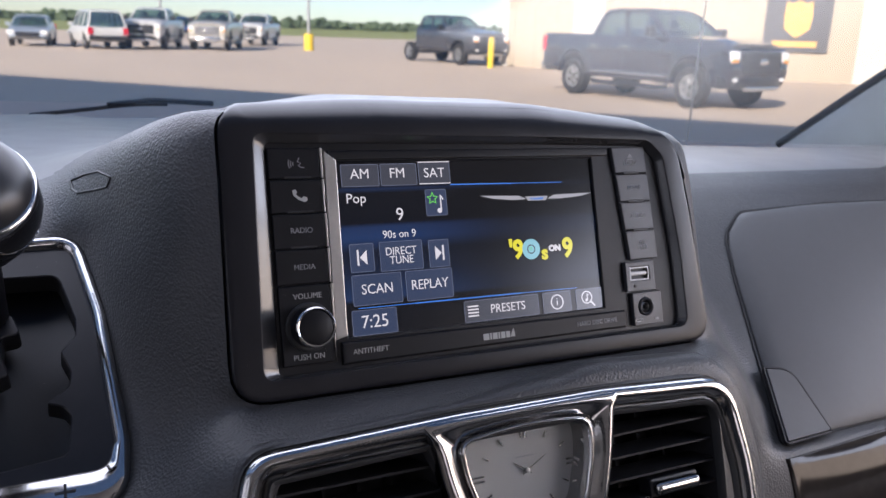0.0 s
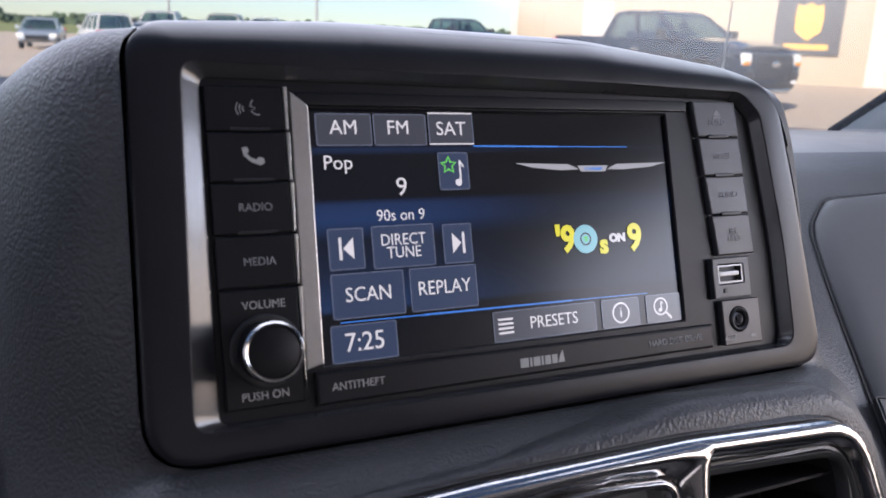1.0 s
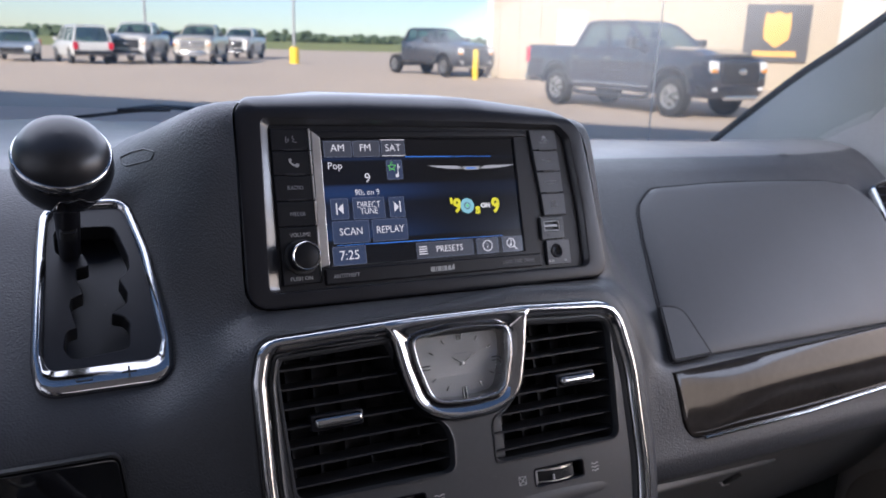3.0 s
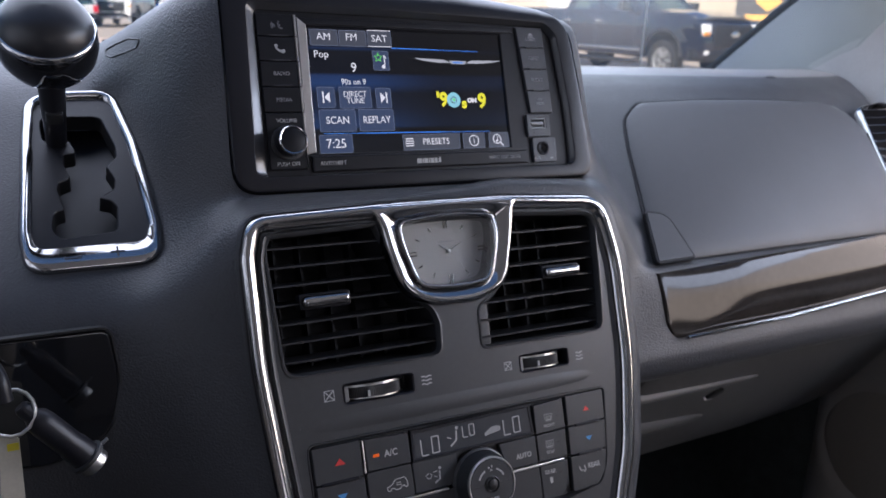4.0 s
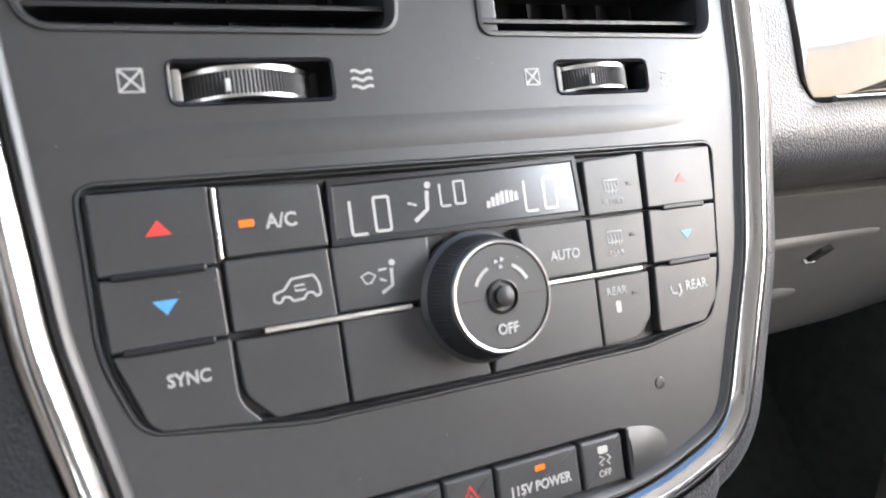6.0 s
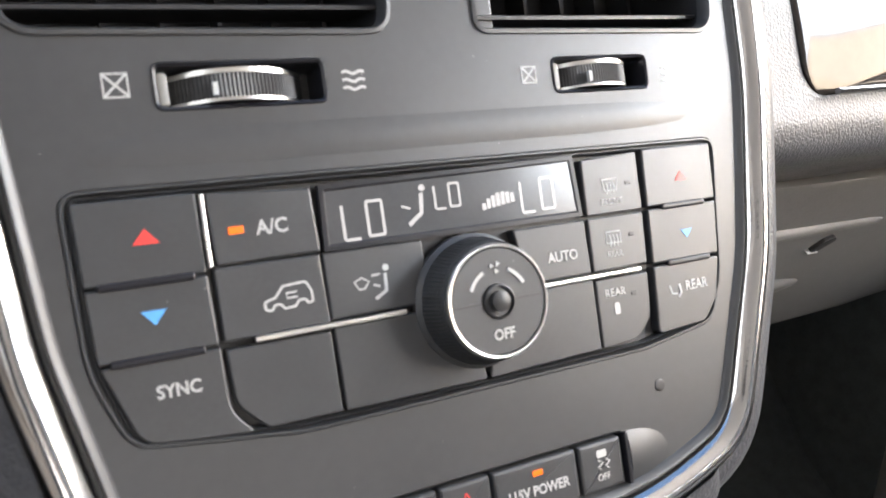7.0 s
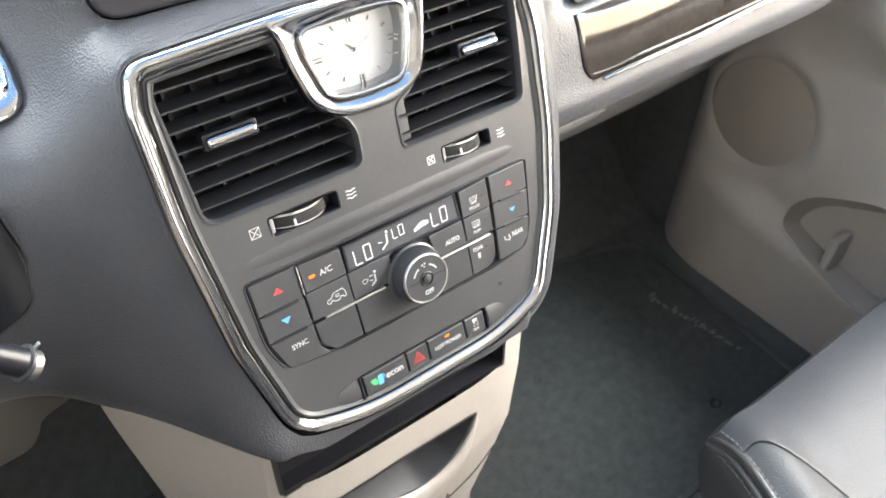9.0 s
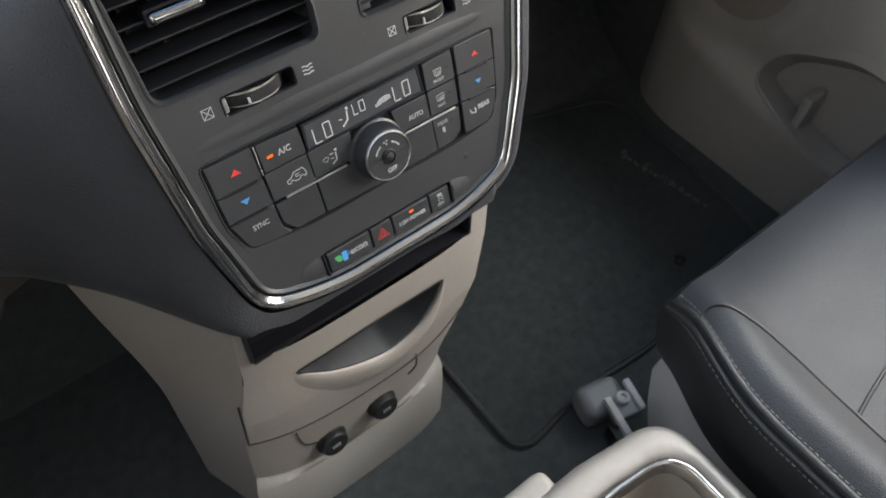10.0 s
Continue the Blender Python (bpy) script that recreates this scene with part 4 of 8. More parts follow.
def air_vent(name, hole, x0, x1, tab_x, tab_w, top):
    v = thing(name, "black slatted air vent with a chrome tab in the centre stack", "air vent", STACK_M, group="centre air vents")
    bm = bmesh.new()
    frame_ring(bm, hole, [(0.0, -0.003), (0.0006, -0.006), (0.0022, -0.016), (0.004, -0.045)])
    part("duct", bm, VENTBLACK, v, smooth=50)
    part("backing", slab(bmesh.new(), hole, -0.052, -0.045), VENTBLACK, v)
    bm = bmesh.new()
    frame_ring(bm, hole, [(-0.0008, -0.001), (-0.0006, 0.0008), (0.0006, 0.0010), (0.0016, -0.001), (0.0020, -0.004)])
    part("rim", bm, FACE, v, smooth=60)
    # slats follow the opening's width at their height
    for i in range(7):
        y = top - 0.0113 * i
        cross = []
        for k in range(len(hole)):
            (xa, ya), (xb, yb) = hole[k - 1], hole[k]
            if (ya > y) != (yb > y):
                cross.append(xa + (xb - xa) * (y - ya) / (yb - ya))
        if len(cross) < 2:
            continue
        a, b = min(cross) + 0.0012, max(cross) - 0.0012
        bm = bmesh.new()
        loops(bm, [[(x, y + 0.0008, -0.0064), (x, y + 0.0003, -0.0058), (x, y - 0.0008, -0.0060), (x, y + 0.0010, -0.024), (x, y + 0.0026, -0.024)] for x in (a, b)], True, True)
        part("slat", bm, SLAT, v)
    for i in range(6):
        x = x0 + (x1 - x0) * (i + 0.5) / 6
        if not inside(hole, x, 0.03):
            continue
        bm = bmesh.new()
        top_y = max([0.098 - 0.004 * j for j in range(22) if inside(hole, x, 0.098 - 0.004 * j)] or [0.03])
        box(bm, x - 0.0008, x + 0.0008, 0.0165, top_y, -0.044, -0.032)
        part("vane", bm, VENTBLACK, v)
    part("tab", box(bmesh.new(), tab_x - tab_w / 2, tab_x + tab_w / 2, 0.0538, 0.0607, -0.013, 0.0005, 0.0030, 5), CHROME, v, "chrome tab for aiming the air")
    part("tab_neck", box(bmesh.new(), tab_x - tab_w / 2 - 0.0014, tab_x + tab_w / 2 + 0.0014, 0.0525, 0.0622, -0.014, -0.0040, 0.0016, 2), SATIN, v)
    return v


air_vent("air_vent", VENT_L, -0.119, -0.018, -0.0895, 0.0300, 0.0905)
vent_right = air_vent("air_vent", VENT_R, 0.012, 0.110, 0.0835, 0.0290, 0.0872)
part("vane_stop", box(bmesh.new(), 0.0125, 0.0228, 0.0145, 0.046, -0.030, -0.0075, 0.001), FACE, vent_right)

# ---------------------------------------------------------------- clock
clock = thing("analog_clock", "small analogue clock with a pale dial in a chrome bezel", "clock", STACK_M)
def matched(a, b, n=180):
    """Both outlines with n points each, by the angle round their middle."""
    def walkround(o):
        cx, cy = sum(p[0] for p in o) / len(o), sum(p[1] for p in o) / len(o)
        out = []
        for i in range(n):
            t = 2 * math.pi * i / n
            d, best = (math.cos(t), math.sin(t)), 0.001
            for k in range(len(o)):
                (xa, ya), (xb, yb) = o[k - 1], o[k]
                den = d[0] * (yb - ya) - d[1] * (xb - xa)
                if abs(den) < 1e-12:
                    continue
                s = ((xa - cx) * (yb - ya) - (ya - cy) * (xb - xa)) / den
                u = ((xa - cx) * d[1] - (ya - cy) * d[0]) / den
                if s > 0 and -1e-6 <= u <= 1 + 1e-6:
                    best = max(best, s)
            out.append((cx + d[0] * best, cy + d[1] * best))
        return out
    return walkround(a), walkround(b)
ca, cb = matched(CLOCK_OUT, CLOCK_HOLE)
def ring3(f, z):
    return [(p[0] + (q[0] - p[0]) * f, p[1] + (q[1] - p[1]) * f, z) for p, q in zip(ca, cb)]
bm = bmesh.new()
loops(bm, [ring3(0.0, -0.003), ring3(0.0, 0.0016), ring3(0.05, 0.0036), ring3(0.16, 0.0052), ring3(0.32, 0.0058), ring3(0.50, 0.0052), ring3(0.70, 0.0036), ring3(0.86, 0.0022), ring3(0.98, 0.0012), ring3(1.0, -0.002)])
part("bezel", bm, CHROME, clock, "polished chrome bezel", smooth=70)
bm = bmesh.new()
frame_ring(bm, CLOCK_HOLE, [(-0.0004, -0.001), (-0.0002, 0.0028), (0.0006, 0.0042), (0.0015, 0.0044), (0.0023, 0.0034), (0.0028, 0.0016), (0.0032, -0.001), (0.0040, -0.0088)])
part("dial_ring", bm, CHROME, clock, "bright chrome ring round the dial", smooth=70)
DIAL_OUT = inset(CLOCK_HOLE, 0.001)
dial = part("dial", slab(bmesh.new(), DIAL_OUT, -0.0115, -0.0085), DIAL, clock, "cream dial with silver markers")
cx, cy = -0.0010, 0.0792
for h in range(12):
    a = math.pi / 2 - h * math.pi / 6
    ex, ey = (0.0245 if h % 3 else 0.0258), (0.0172 if h % 3 else 0.0182)
    px, py = cx + math.cos(a) * ex, cy + math.sin(a) * ey
    ln = 0.0032 if h % 3 else 0.0058
    for off in ((0,) if h % 3 else (-0.0011, 0.0011)):
        ox, oy = -math.sin(a) * off, math.cos(a) * off
        p0 = (px + ox - math.cos(a) * ln / 2, py + oy - math.sin(a) * ln / 2)
        p1 = (px + ox + math.cos(a) * ln / 2, py + oy + math.sin(a) * ln / 2)
        part("hour_marker", polyline(bmesh.new(), [p0, p1], 0.0007 if h % 3 else 0.0009, -0.0086, -0.0076), MARK, dial)
part("emblem_bar", slab(bmesh.new(), rect(cx - 0.005, cx + 0.005, cy + 0.0062, cy + 0.0068), -0.0085, -0.0083), PRINT_DIM, dial)
def clock_arm(name, deg, ln, w, z):
    a = radians(90 - deg)
    d, s = Vector((math.cos(a), math.sin(a))), Vector((-math.sin(a), math.cos(a)))
    c = Vector((cx, cy))
    pts = [tuple(c - d * 0.003 - s * w / 2), tuple(c + d * ln * 0.75 - s * w / 2), tuple(c + d * ln), tuple(c + d * ln * 0.75 + s * w / 2), tuple(c - d * 0.003 + s * w / 2)]
    part(name, slab(bmesh.new(), pts, z, z + 0.0003), MARK, dial, "slim metal pointer")
clock_arm("hour_pointer", 304, 0.0090, 0.0006, -0.0076)
clock_arm("minute_pointer", 62, 0.0125, 0.0005, -0.0071)
part("pivot", lathe(bmesh.new(), [(0.0013, -0.0082), (0.0013, -0.0064), (0.0006, -0.0060)], 16, Matrix.Translation((cx, cy, 0))), DULLCHROME, dial)
pane = part("glass", slab(bmesh.new(), inset(CLOCK_HOLE, 0.0026), -0.0004, 0.0004), glass("clock_glass", (0.96, 0.96, 0.96), 0.04), clock, "clear glass over the dial")
pane.visible_shadow = False
# ---------------------------------------------------------------- thumb wheels and their print
DULLPLATE = material("pale_grey_plastic", (0.20, 0.195, 0.185), 0.5, vary=0.1, scale=60)
def thumbwheel(cx, cy, w, slot):
    t = thing("thumbwheel", "ribbed black and chrome thumbwheel for closing the air vent", "thumbwheel", STACK_M, group="vent thumbwheels")
    part("well", slab(bmesh.new(), inset(slot, -0.001), -0.016, -0.012), BLACK, t)
    bm = bmesh.new()
    frame_ring(bm, slot, [(-0.0010, -0.0005), (-0.0004, 0.0006), (0.0004, 0.0), (0.0009, -0.012)])
    part("rim", bm, SATIN, t)
    x0 = min(p[0] for p in slot)
    part("slot_end", box(bmesh.new(), x0 + 0.0006, x0 + 0.0034, cy - 0.0046, cy + 0.0044, -0.012, -0.0016, 0.0008), DULLPLATE, t, "pale end of the slot")
    r = w * 0.62
    n = 80
    for nm, y0, y1, mat, rr in (("rib_band", cy - 0.0036, cy + 0.0030, BLACK, r), ("chrome_band", cy + 0.0030, cy + 0.0043, DULLCHROME, r * 1.005), ("chrome_band", cy - 0.0044, cy - 0.0036, DULLCHROME, r * 1.003)):
        bm = bmesh.new()
        rings = []
        for i in range(n + 1):
            a = radians(216 + 108 * i / n)
            q = rr * (1 - (0.012 if (i % 2 and nm == "rib_band") else 0))
            x, z = cx + q * math.cos(a) * 0.83, -0.0 + 0.0022 - r - q * math.sin(a)
            rings.append([(x, y0, z), (x, y1, z), (x, y1 - 0.0006, z - 0.006), (x, y0 + 0.0006, z - 0.006)])
        loops(bm, rings, True, True)
        part(nm, bm, mat, t)
    part("notch_mark", box(bmesh.new(), cx - w * 0.17, cx - w * 0.14, cy - 0.0030, cy + 0.0004, 0.0012, 0.0026), PRINT, t)
    return t
thumbwheel(-0.0640, -0.0005, 0.047, SLOT_L), thumbwheel(0.0575, -0.0015, 0.040, SLOT_R)
def crossed_box(x, y, s):
    b2 = bmesh.new()
    polyline(b2, [(x - s, y - s), (x + s, y - s), (x + s, y + s), (x - s, y + s)], 0.0006, 0.0, 0.0002, True)
    polyline(b2, [(x - s, y - s), (x + s, y + s)], 0.0006, 0.0, 0.0002), polyline(b2, [(x - s, y + s), (x + s, y - s)], 0.0006, 0.0, 0.0002)
    part("symbol", b2, PRINT, stack, "printed crossed box")
def waves(x, y, s):
    b2 = bmesh.new()
    for j in (-1, 0, 1):
        polyline(b2, [(x + s * (i / 6 - 1), y + j * 0.0023 + 0.0004 * math.sin(i * math.pi / 4)) for i in range(13)], 0.0008, 0.0, 0.0002)
    part("symbol", b2, PRINT, stack, "printed air waves")
crossed_box(-0.0956, 0.0005, 0.0030), crossed_box(0.0285, -0.0012, 0.0026), waves(-0.0315, -0.0006, 0.0034), waves(0.0865, -0.0030, 0.0029)

# ---------------------------------------------------------------- climate unit
clim = thing("climate_control", "dark grey climate control unit with keys, knob and display", "climate control", STACK_M)
part("backing", slab(bmesh.new(), inset(CLIM, -0.001), -0.008, -0.0035), BLACK, clim)
bm = bmesh.new()
frame_ring(bm, CLIM, [(-0.0006, -0.0003), (-0.0002, 0.0005), (0.0003, 0.0005), (0.0007, -0.0004), (0.0009, -0.0022), (0.0012, -0.0022), (0.0014, -0.0002), (0.0018, 0.0002), (0.0021, -0.0004), (0.0023, -0.004)])
part("rim", bm, BUTTON, clim, "dark grey rim with a fine groove", smooth=40)
def ckey(pts, label="", z=0.0006, r=1.0):
    return key("key", round_poly(mm(pts), r / 1000, 3), -0.004, z, BUTTON, clim, label, 0.0006)
def capsule(x0, x1, y, parent):
    key("slot", mm(rect(x0, x1, y - 1.05, y + 1.05, 1.0, 4)), 0.0, 0.0016, SATIN, parent, "", 0.0007)
def tri(x, y, s, up, mat, parent):
    h = s * 0.75 * (1 if up else -1)
    part("arrow", slab(bmesh.new(), mm([(x - s, y - h * 0.6), (x + s, y - h * 0.6), (x, y + h)]), 0.0005, 0.0008), mat, parent)
k = ckey([(-110.3, -28.3), (-80.2, -28.3), (-80.0, -49.6), (-109.9, -49.6)]); tri(-93.9, -38.8, 3.3, True, RED, k); capsule(-107, -83, -49.9, k)
k = ckey([(-109.9, -50.2), (-80.0, -50.2), (-79.4, -69.0), (-109.2, -69.0)]); tri(-94.4, -58.6, 3.2, False, BLUE, k); capsule(-106.5, -83, -69.3, k)
k = ckey([(-109.0, -69.6, 1), (-79.2, -69.6, 1), (-78.9, -87.0, 9), (-72.6, -93.8, 1), (-101.5, -90.6, 7)]); lettering("SYNC", 0.0048, -0.0910, -0.0783, 0.0007, PRINT, k, squeeze=0.92, bold=0.0001)
part("silver_line", box(bmesh.new(), -0.0796, -0.0784, -0.0485, -0.0290, -0.002, 0.0014, 0.0004), DULLCHROME, clim, "thin silver line")
k = ckey([(-77.8, -28.9), (-49.2, -30.3), (-48.6, -48.3), (-77.3, -48.3)]); lettering("A/C", 0.0056, -0.0613, -0.0397, 0.0007, PRINT, k, squeeze=0.95, bold=0.0001)
part("lamp", box(bmesh.new(), -0.0731, -0.0690, -0.0405, -0.0385, 0.0, 0.0009, 0.0002), AMBER, k, "lit amber lamp")
k = ckey([(-78.4, -48.9), (-49.2, -48.9), (-48.6, -68.6), (-78.2, -68.6)])
b2 = bmesh.new()
polyline(b2, mm(round_poly([(-66.2, -62.0), (-66.2, -59.8), (-63.2, -59.0), (-60.8, -56.2), (-54.4, -55.8), (-53.0, -58.4), (-52.8, -61.4), (-54.2, -61.9), (-55.0, -60.6), (-56.8, -60.6), (-57.8, -62.1), (-61.0, -62.3), (-61.8, -61.0), (-63.6, -61.0), (-64.4, -62.4)], 0.7, 3)), 0.0006, 0.0005, 0.0008, True)
polyline(b2, mm([(-57.0, -59.6), (-60.0, -59.6), (-60.0, -58.2), (-57.2, -58.2)]), 0.0005, 0.0005, 0.0008)
part("symbol", b2, PRINT, k, "printed car outline")
k = ckey([(-48.5, -48.9), (-17.5, -48.9), (-17.5, -67.8), (-48.2, -67.8)])
b2 = bmesh.new()
polyline(b2, mm([(-40.3, -58.4), (-38.0, -57.4), (-35.8, -58.6), (-37.4, -60.6), (-39.0, -60.6)]), 0.0005, 0.0005, 0.0008, True)
polyline(b2, mm([(-34.6, -59.8), (-32.6, -60.6)]), 0.0006, 0.0005, 0.0008), polyline(b2, mm([(-30.6, -57.0), (-30.8, -62.0), (-34.4, -64.0)]), 0.0010, 0.0005, 0.0008)
slab(b2, mm(circle2(-30.2, -55.4, 1.0, 10)), 0.0005, 0.0008), polyline(b2, mm([(-34.8, -57.2), (-32.2, -57.0)]), 0.0006, 0.0005, 0.0008)
part("symbol", b2, PRINT, k, "printed air flow symbol")
ckey([(-78.2, -70.6, 1), (-48.9, -70.6, 1), (-48.6, -93.6, 1), (-69.8, -93.4, 4), (-77.4, -85.6, 8)]), ckey([(-48.0, -69.8), (-17.0, -69.8), (-3.0, -86.0), (-1.7, -94.2), (-47.6, -93.8)])
part("silver_line", box(bmesh.new(), -0.0702, -0.0256, -0.0700, -0.0684, -0.002, 0.0016, 0.0005), DULLCHROME, clim, "thin silver line")
part("silver_line", box(bmesh.new(), 0.0200, 0.0625, -0.0700, -0.0684, -0.002, 0.0016, 0.0005), DULLCHROME, clim, "thin silver line")
k = ckey([(14, -50.0), (42.0, -50.0), (42.2, -67.8), (18, -67.8)]); lettering("AUTO", 0.0047, 0.0316, -0.0608, 0.0007, PRINT, k, squeeze=0.9, bold=0.0001)
ckey([(17, -69.8), (42.4, -69.8), (42.2, -93.4), (-0.7, -94.2), (0.8, -86.0)])
def rear_key(pts, x, y, kind):
    k = ckey(pts)
    b2 = bmesh.new()
    if kind == "FRONT":
        polyline(b2, mm([(x - 3.2, y + 3.4), (x + 3.2, y + 3.4), (x + 2.4, y - 0.4), (x - 2.4, y - 0.4)]), 0.0005, 0.0005, 0.0008, True)
    elif kind == "REAR":
        polyline(b2, mm([(x - 3.0, y + 3.4), (x + 3.0, y + 3.4), (x + 3.0, y - 0.4), (x - 3.0, y - 0.4)]), 0.0005, 0.0005, 0.0008, True)
    if kind:
        for j in (-1, 0, 1):
            polyline(b2, mm([(x + j * 1.5, y + 2.4), (x + j * 1.5 + 0.4, y + 0.8), (x + j * 1.5, y - 1.6)]), 0.0004, 0.0005, 0.0008)
        part("symbol", b2, PRINT, k, "printed window heater symbol")
        lettering(kind, 0.0030, x / 1000, (y - 4.2) / 1000, 0.0007, PRINT, k, squeeze=0.92)
    else:
        b2.free()
        lettering("REAR", 0.0040, x / 1000, (y + 3.0) / 1000, 0.0007, PRINT, k, squeeze=0.92)
        part("symbol", slab(bmesh.new(), mm(rect(x - 1.1, x + 1.1, y - 4.4, y - 0.4, 0.8, 3)), 0.0005, 0.0008), PRINT, k, "printed lock symbol")
    key("lamp", mm(rect(x + 6.6, x + 8.8, y + 1.0, y + 2.2)), 0.0, 0.0009, BLACK, k, "unlit lamp", 0.0002)
rear_key([(43.6, -30.3), (67.2, -29.0), (67.0, -49.2), (43.2, -49.2)], 54.2, -41.0, "FRONT")
rear_key([(43.2, -50.0), (66.8, -50.0), (66.0, -67.8), (43.0, -67.8)], 52.8, -58.6, "REAR")
rear_key([(43.0, -70.6, 1), (65.6, -70.6, 1), (64.4, -86.0, 5), (58.0, -92.8, 6), (42.9, -93.4, 1)], 50.6, -78.6, "")
k = ckey([(69.8, -28.6), (101.6, -28.6), (100.8, -48.8), (69.2, -48.8)]); tri(85.7, -39.6, 2.7, True, RED, k); capsule(75, 95, -49.3, k)
k = ckey([(69.2, -49.6), (100.8, -49.6), (98.9, -68.6), (68.4, -68.6)]); tri(85.2, -59.4, 2.6, False, BLUE, k); capsule(74.5, 94.5, -69.1, k)
k = ckey([(68.4, -69.6, 1), (98.8, -69.6, 1), (95.6, -84.0, 6), (89.0, -92.0, 5), (67.2, -92.8, 2)]); lettering("REAR", 0.0048, 0.0865, -0.0782, 0.0007, PRINT, k, squeeze=0.9, bold=0.0001)
b2 = bmesh.new()
polyline(b2, mm([(74.2, -77.0), (75.2, -80.0), (77.4, -80.2)]), 0.0007, 0.0005, 0.0008), polyline(b2, mm([(78.6, -77.0), (79.2, -80.0), (77.8, -81.4)]), 0.0009, 0.0005, 0.0008)
part("symbol", b2, PRINT, k, "printed seat symbol")
# display
lcd = part("display", slab(bmesh.new(), mm([(-46.6, -48.0), (40.6, -48.0), (39.4, -29.0), (-46.0, -30.4)]), -0.004, 0.0003, 0.0006), LCD, clim, "dark liquid crystal display")
bm = bmesh.new()
frame_ring(bm, mm([(-47.6, -48.6), (41.6, -48.6), (40.4, -28.4), (-47.0, -29.8)]), [(-0.0, -0.002), (0.0, 0.0008), (0.0014, 0.0008), (0.0024, -0.0002)])
part("display_frame", bm, SATIN, clim)
def seg7(x, y, w, h, on, th=0.0009):
    hw, hh = w / 2, h / 2
    if on == "fed":
        b2 = polyline(bmesh.new(), [(x - hw, y + hh), (x - hw, y - hh + th / 2), (x - hw + th / 2, y - hh), (x + hw, y - hh)], th, 0.0003, 0.0005)
    else:
        b2 = polyline(bmesh.new(), rect(x - hw, x + hw, y - hh, y + hh, th * 0.6, 2), th, 0.0003, 0.0005, True)
    part("display_digit", b2, LCD_ON, lcd, "lit display digit")
seg7(-0.0385, -0.0412, 0.0048, 0.0100, "fed"), seg7(-0.0310, -0.0408, 0.0048, 0.0100, "abcdef")
seg7(-0.0095, -0.0370, 0.0034, 0.0070, "fed", 0.0007), seg7(-0.0045, -0.0367, 0.0034, 0.0070, "abcdef", 0.0007)
seg7(0.0215, -0.0400, 0.0048, 0.0100, "fed"), seg7(0.0290, -0.0397, 0.0048, 0.0100, "abcdef")
part("air_mark", polyline(bmesh.new(), mm([(-22.5, -38.4), (-19.6, -39.4)]), 0.0006, 0.0003, 0.0005), LCD_ON, lcd)
part("seat_mark", polyline(bmesh.new(), mm([(-15.6, -35.2), (-16.2, -41.0), (-20.6, -44.2)]), 0.0013, 0.0003, 0.0005), LCD_ON, lcd)
part("head_mark", slab(bmesh.new(), mm(circle2(-15.2, -33.6, 1.1, 10)), 0.0003, 0.0005), LCD_ON, lcd)
for j in range(7):
    hgt = 1.6 + 2.6 * math.sin(math.pi * (j + 0.6) / 8)
    part("fan_bar", slab(bmesh.new(), mm(rect(4.6 + 1.75 * j, 6.0 + 1.75 * j, -42.6 + 0.25 * j, -42.6 + 0.25 * j + hgt)), 0.0003, 0.0005), LCD_ON, lcd)
# fan knob
kx, ky = -0.0020, -0.0697
KM = Matrix.Translation((kx, ky, 0))
knob = part("fan_knob", lathe(bmesh.new(), [(0.0207, -0.002), (0.0207, 0.001), (0.0192, 0.002), (0.0172, 0.0120), (0.0166, 0.0132)], 64, KM), BUTTON, clim, "round dark knob with a chrome ring")
bm = bmesh.new()
def ribbed(ro, z, ri):
    """One closed loop with 96 ribs round the knob."""
    out = []
    for i in range(96):
        for k, r in ((0.0, ri), (0.50, ri), (0.56, ro), (0.94, ro)):
            a = 2 * math.pi * (i + k) / 96
            out.append((kx + r * math.cos(a), ky + r * math.sin(a), z))
    return out
loops(bm, [ribbed(0.0192, 0.0024, 0.0191), ribbed(0.0195, 0.0030, 0.0190), ribbed(0.0179, 0.0110, 0.0175), ribbed(0.0174, 0.0117, 0.0173)])
part("knurl", bm, BUTTON, knob)
part("ring", lathe(bmesh.new(), [(0.0166, 0.0122), (0.0170, 0.0132), (0.0169, 0.0143), (0.0164, 0.0149), (0.0159, 0.0148), (0.0157, 0.0130)], 64, KM), DULLCHROME, knob, "bright metal ring")
part("cap", lathe(bmesh.new(), [(0.0158, 0.0120), (0.0158, 0.0140), (0.0153, 0.0144), (0.0055, 0.0142)], 48, KM), BUTTON, knob)
part("cap_line", box(bmesh.new(), kx - 0.0154, kx + 0.0154, ky - 0.00025, ky + 0.00025, 0.0140, 0.01462), BLACK, knob)
part("push_button", lathe(bmesh.new(), [(0.0052, 0.0120), (0.0052, 0.0150), (0.0046, 0.0153), (0.0043, 0.0138), (0.0030, 0.0138), (0.0030, 0.0158), (0.0020, 0.0162), (0.0001, 0.0163)], 28, KM), BLACK, knob)
lettering("OFF", 0.0044, kx + 0.0002, ky - 0.0098, 0.0146, PRINT, knob, squeeze=0.92, bold=0.0001)
for a0, a1 in ((0.64, 0.86), (0.14, 0.36)):
    part("fan_mark", polyline(bmesh.new(), circle2(kx, ky, 0.0097, 8, math.pi * a0, math.pi * a1), 0.0011, 0.0144, 0.0147), PRINT, knob)
b2 = bmesh.new()
for j in range(3):
    slab(b2, [(kx + 0.0020 * math.cos(2.1 * j + u) * s, ky + 0.0100 + 0.0020 * math.sin(2.1 * j + u) * s) for u, s in ((0, 0.2), (0.4, 1), (1.2, 0.9))], 0.0144, 0.0147)
part("fan_mark", b2, PRINT, knob)
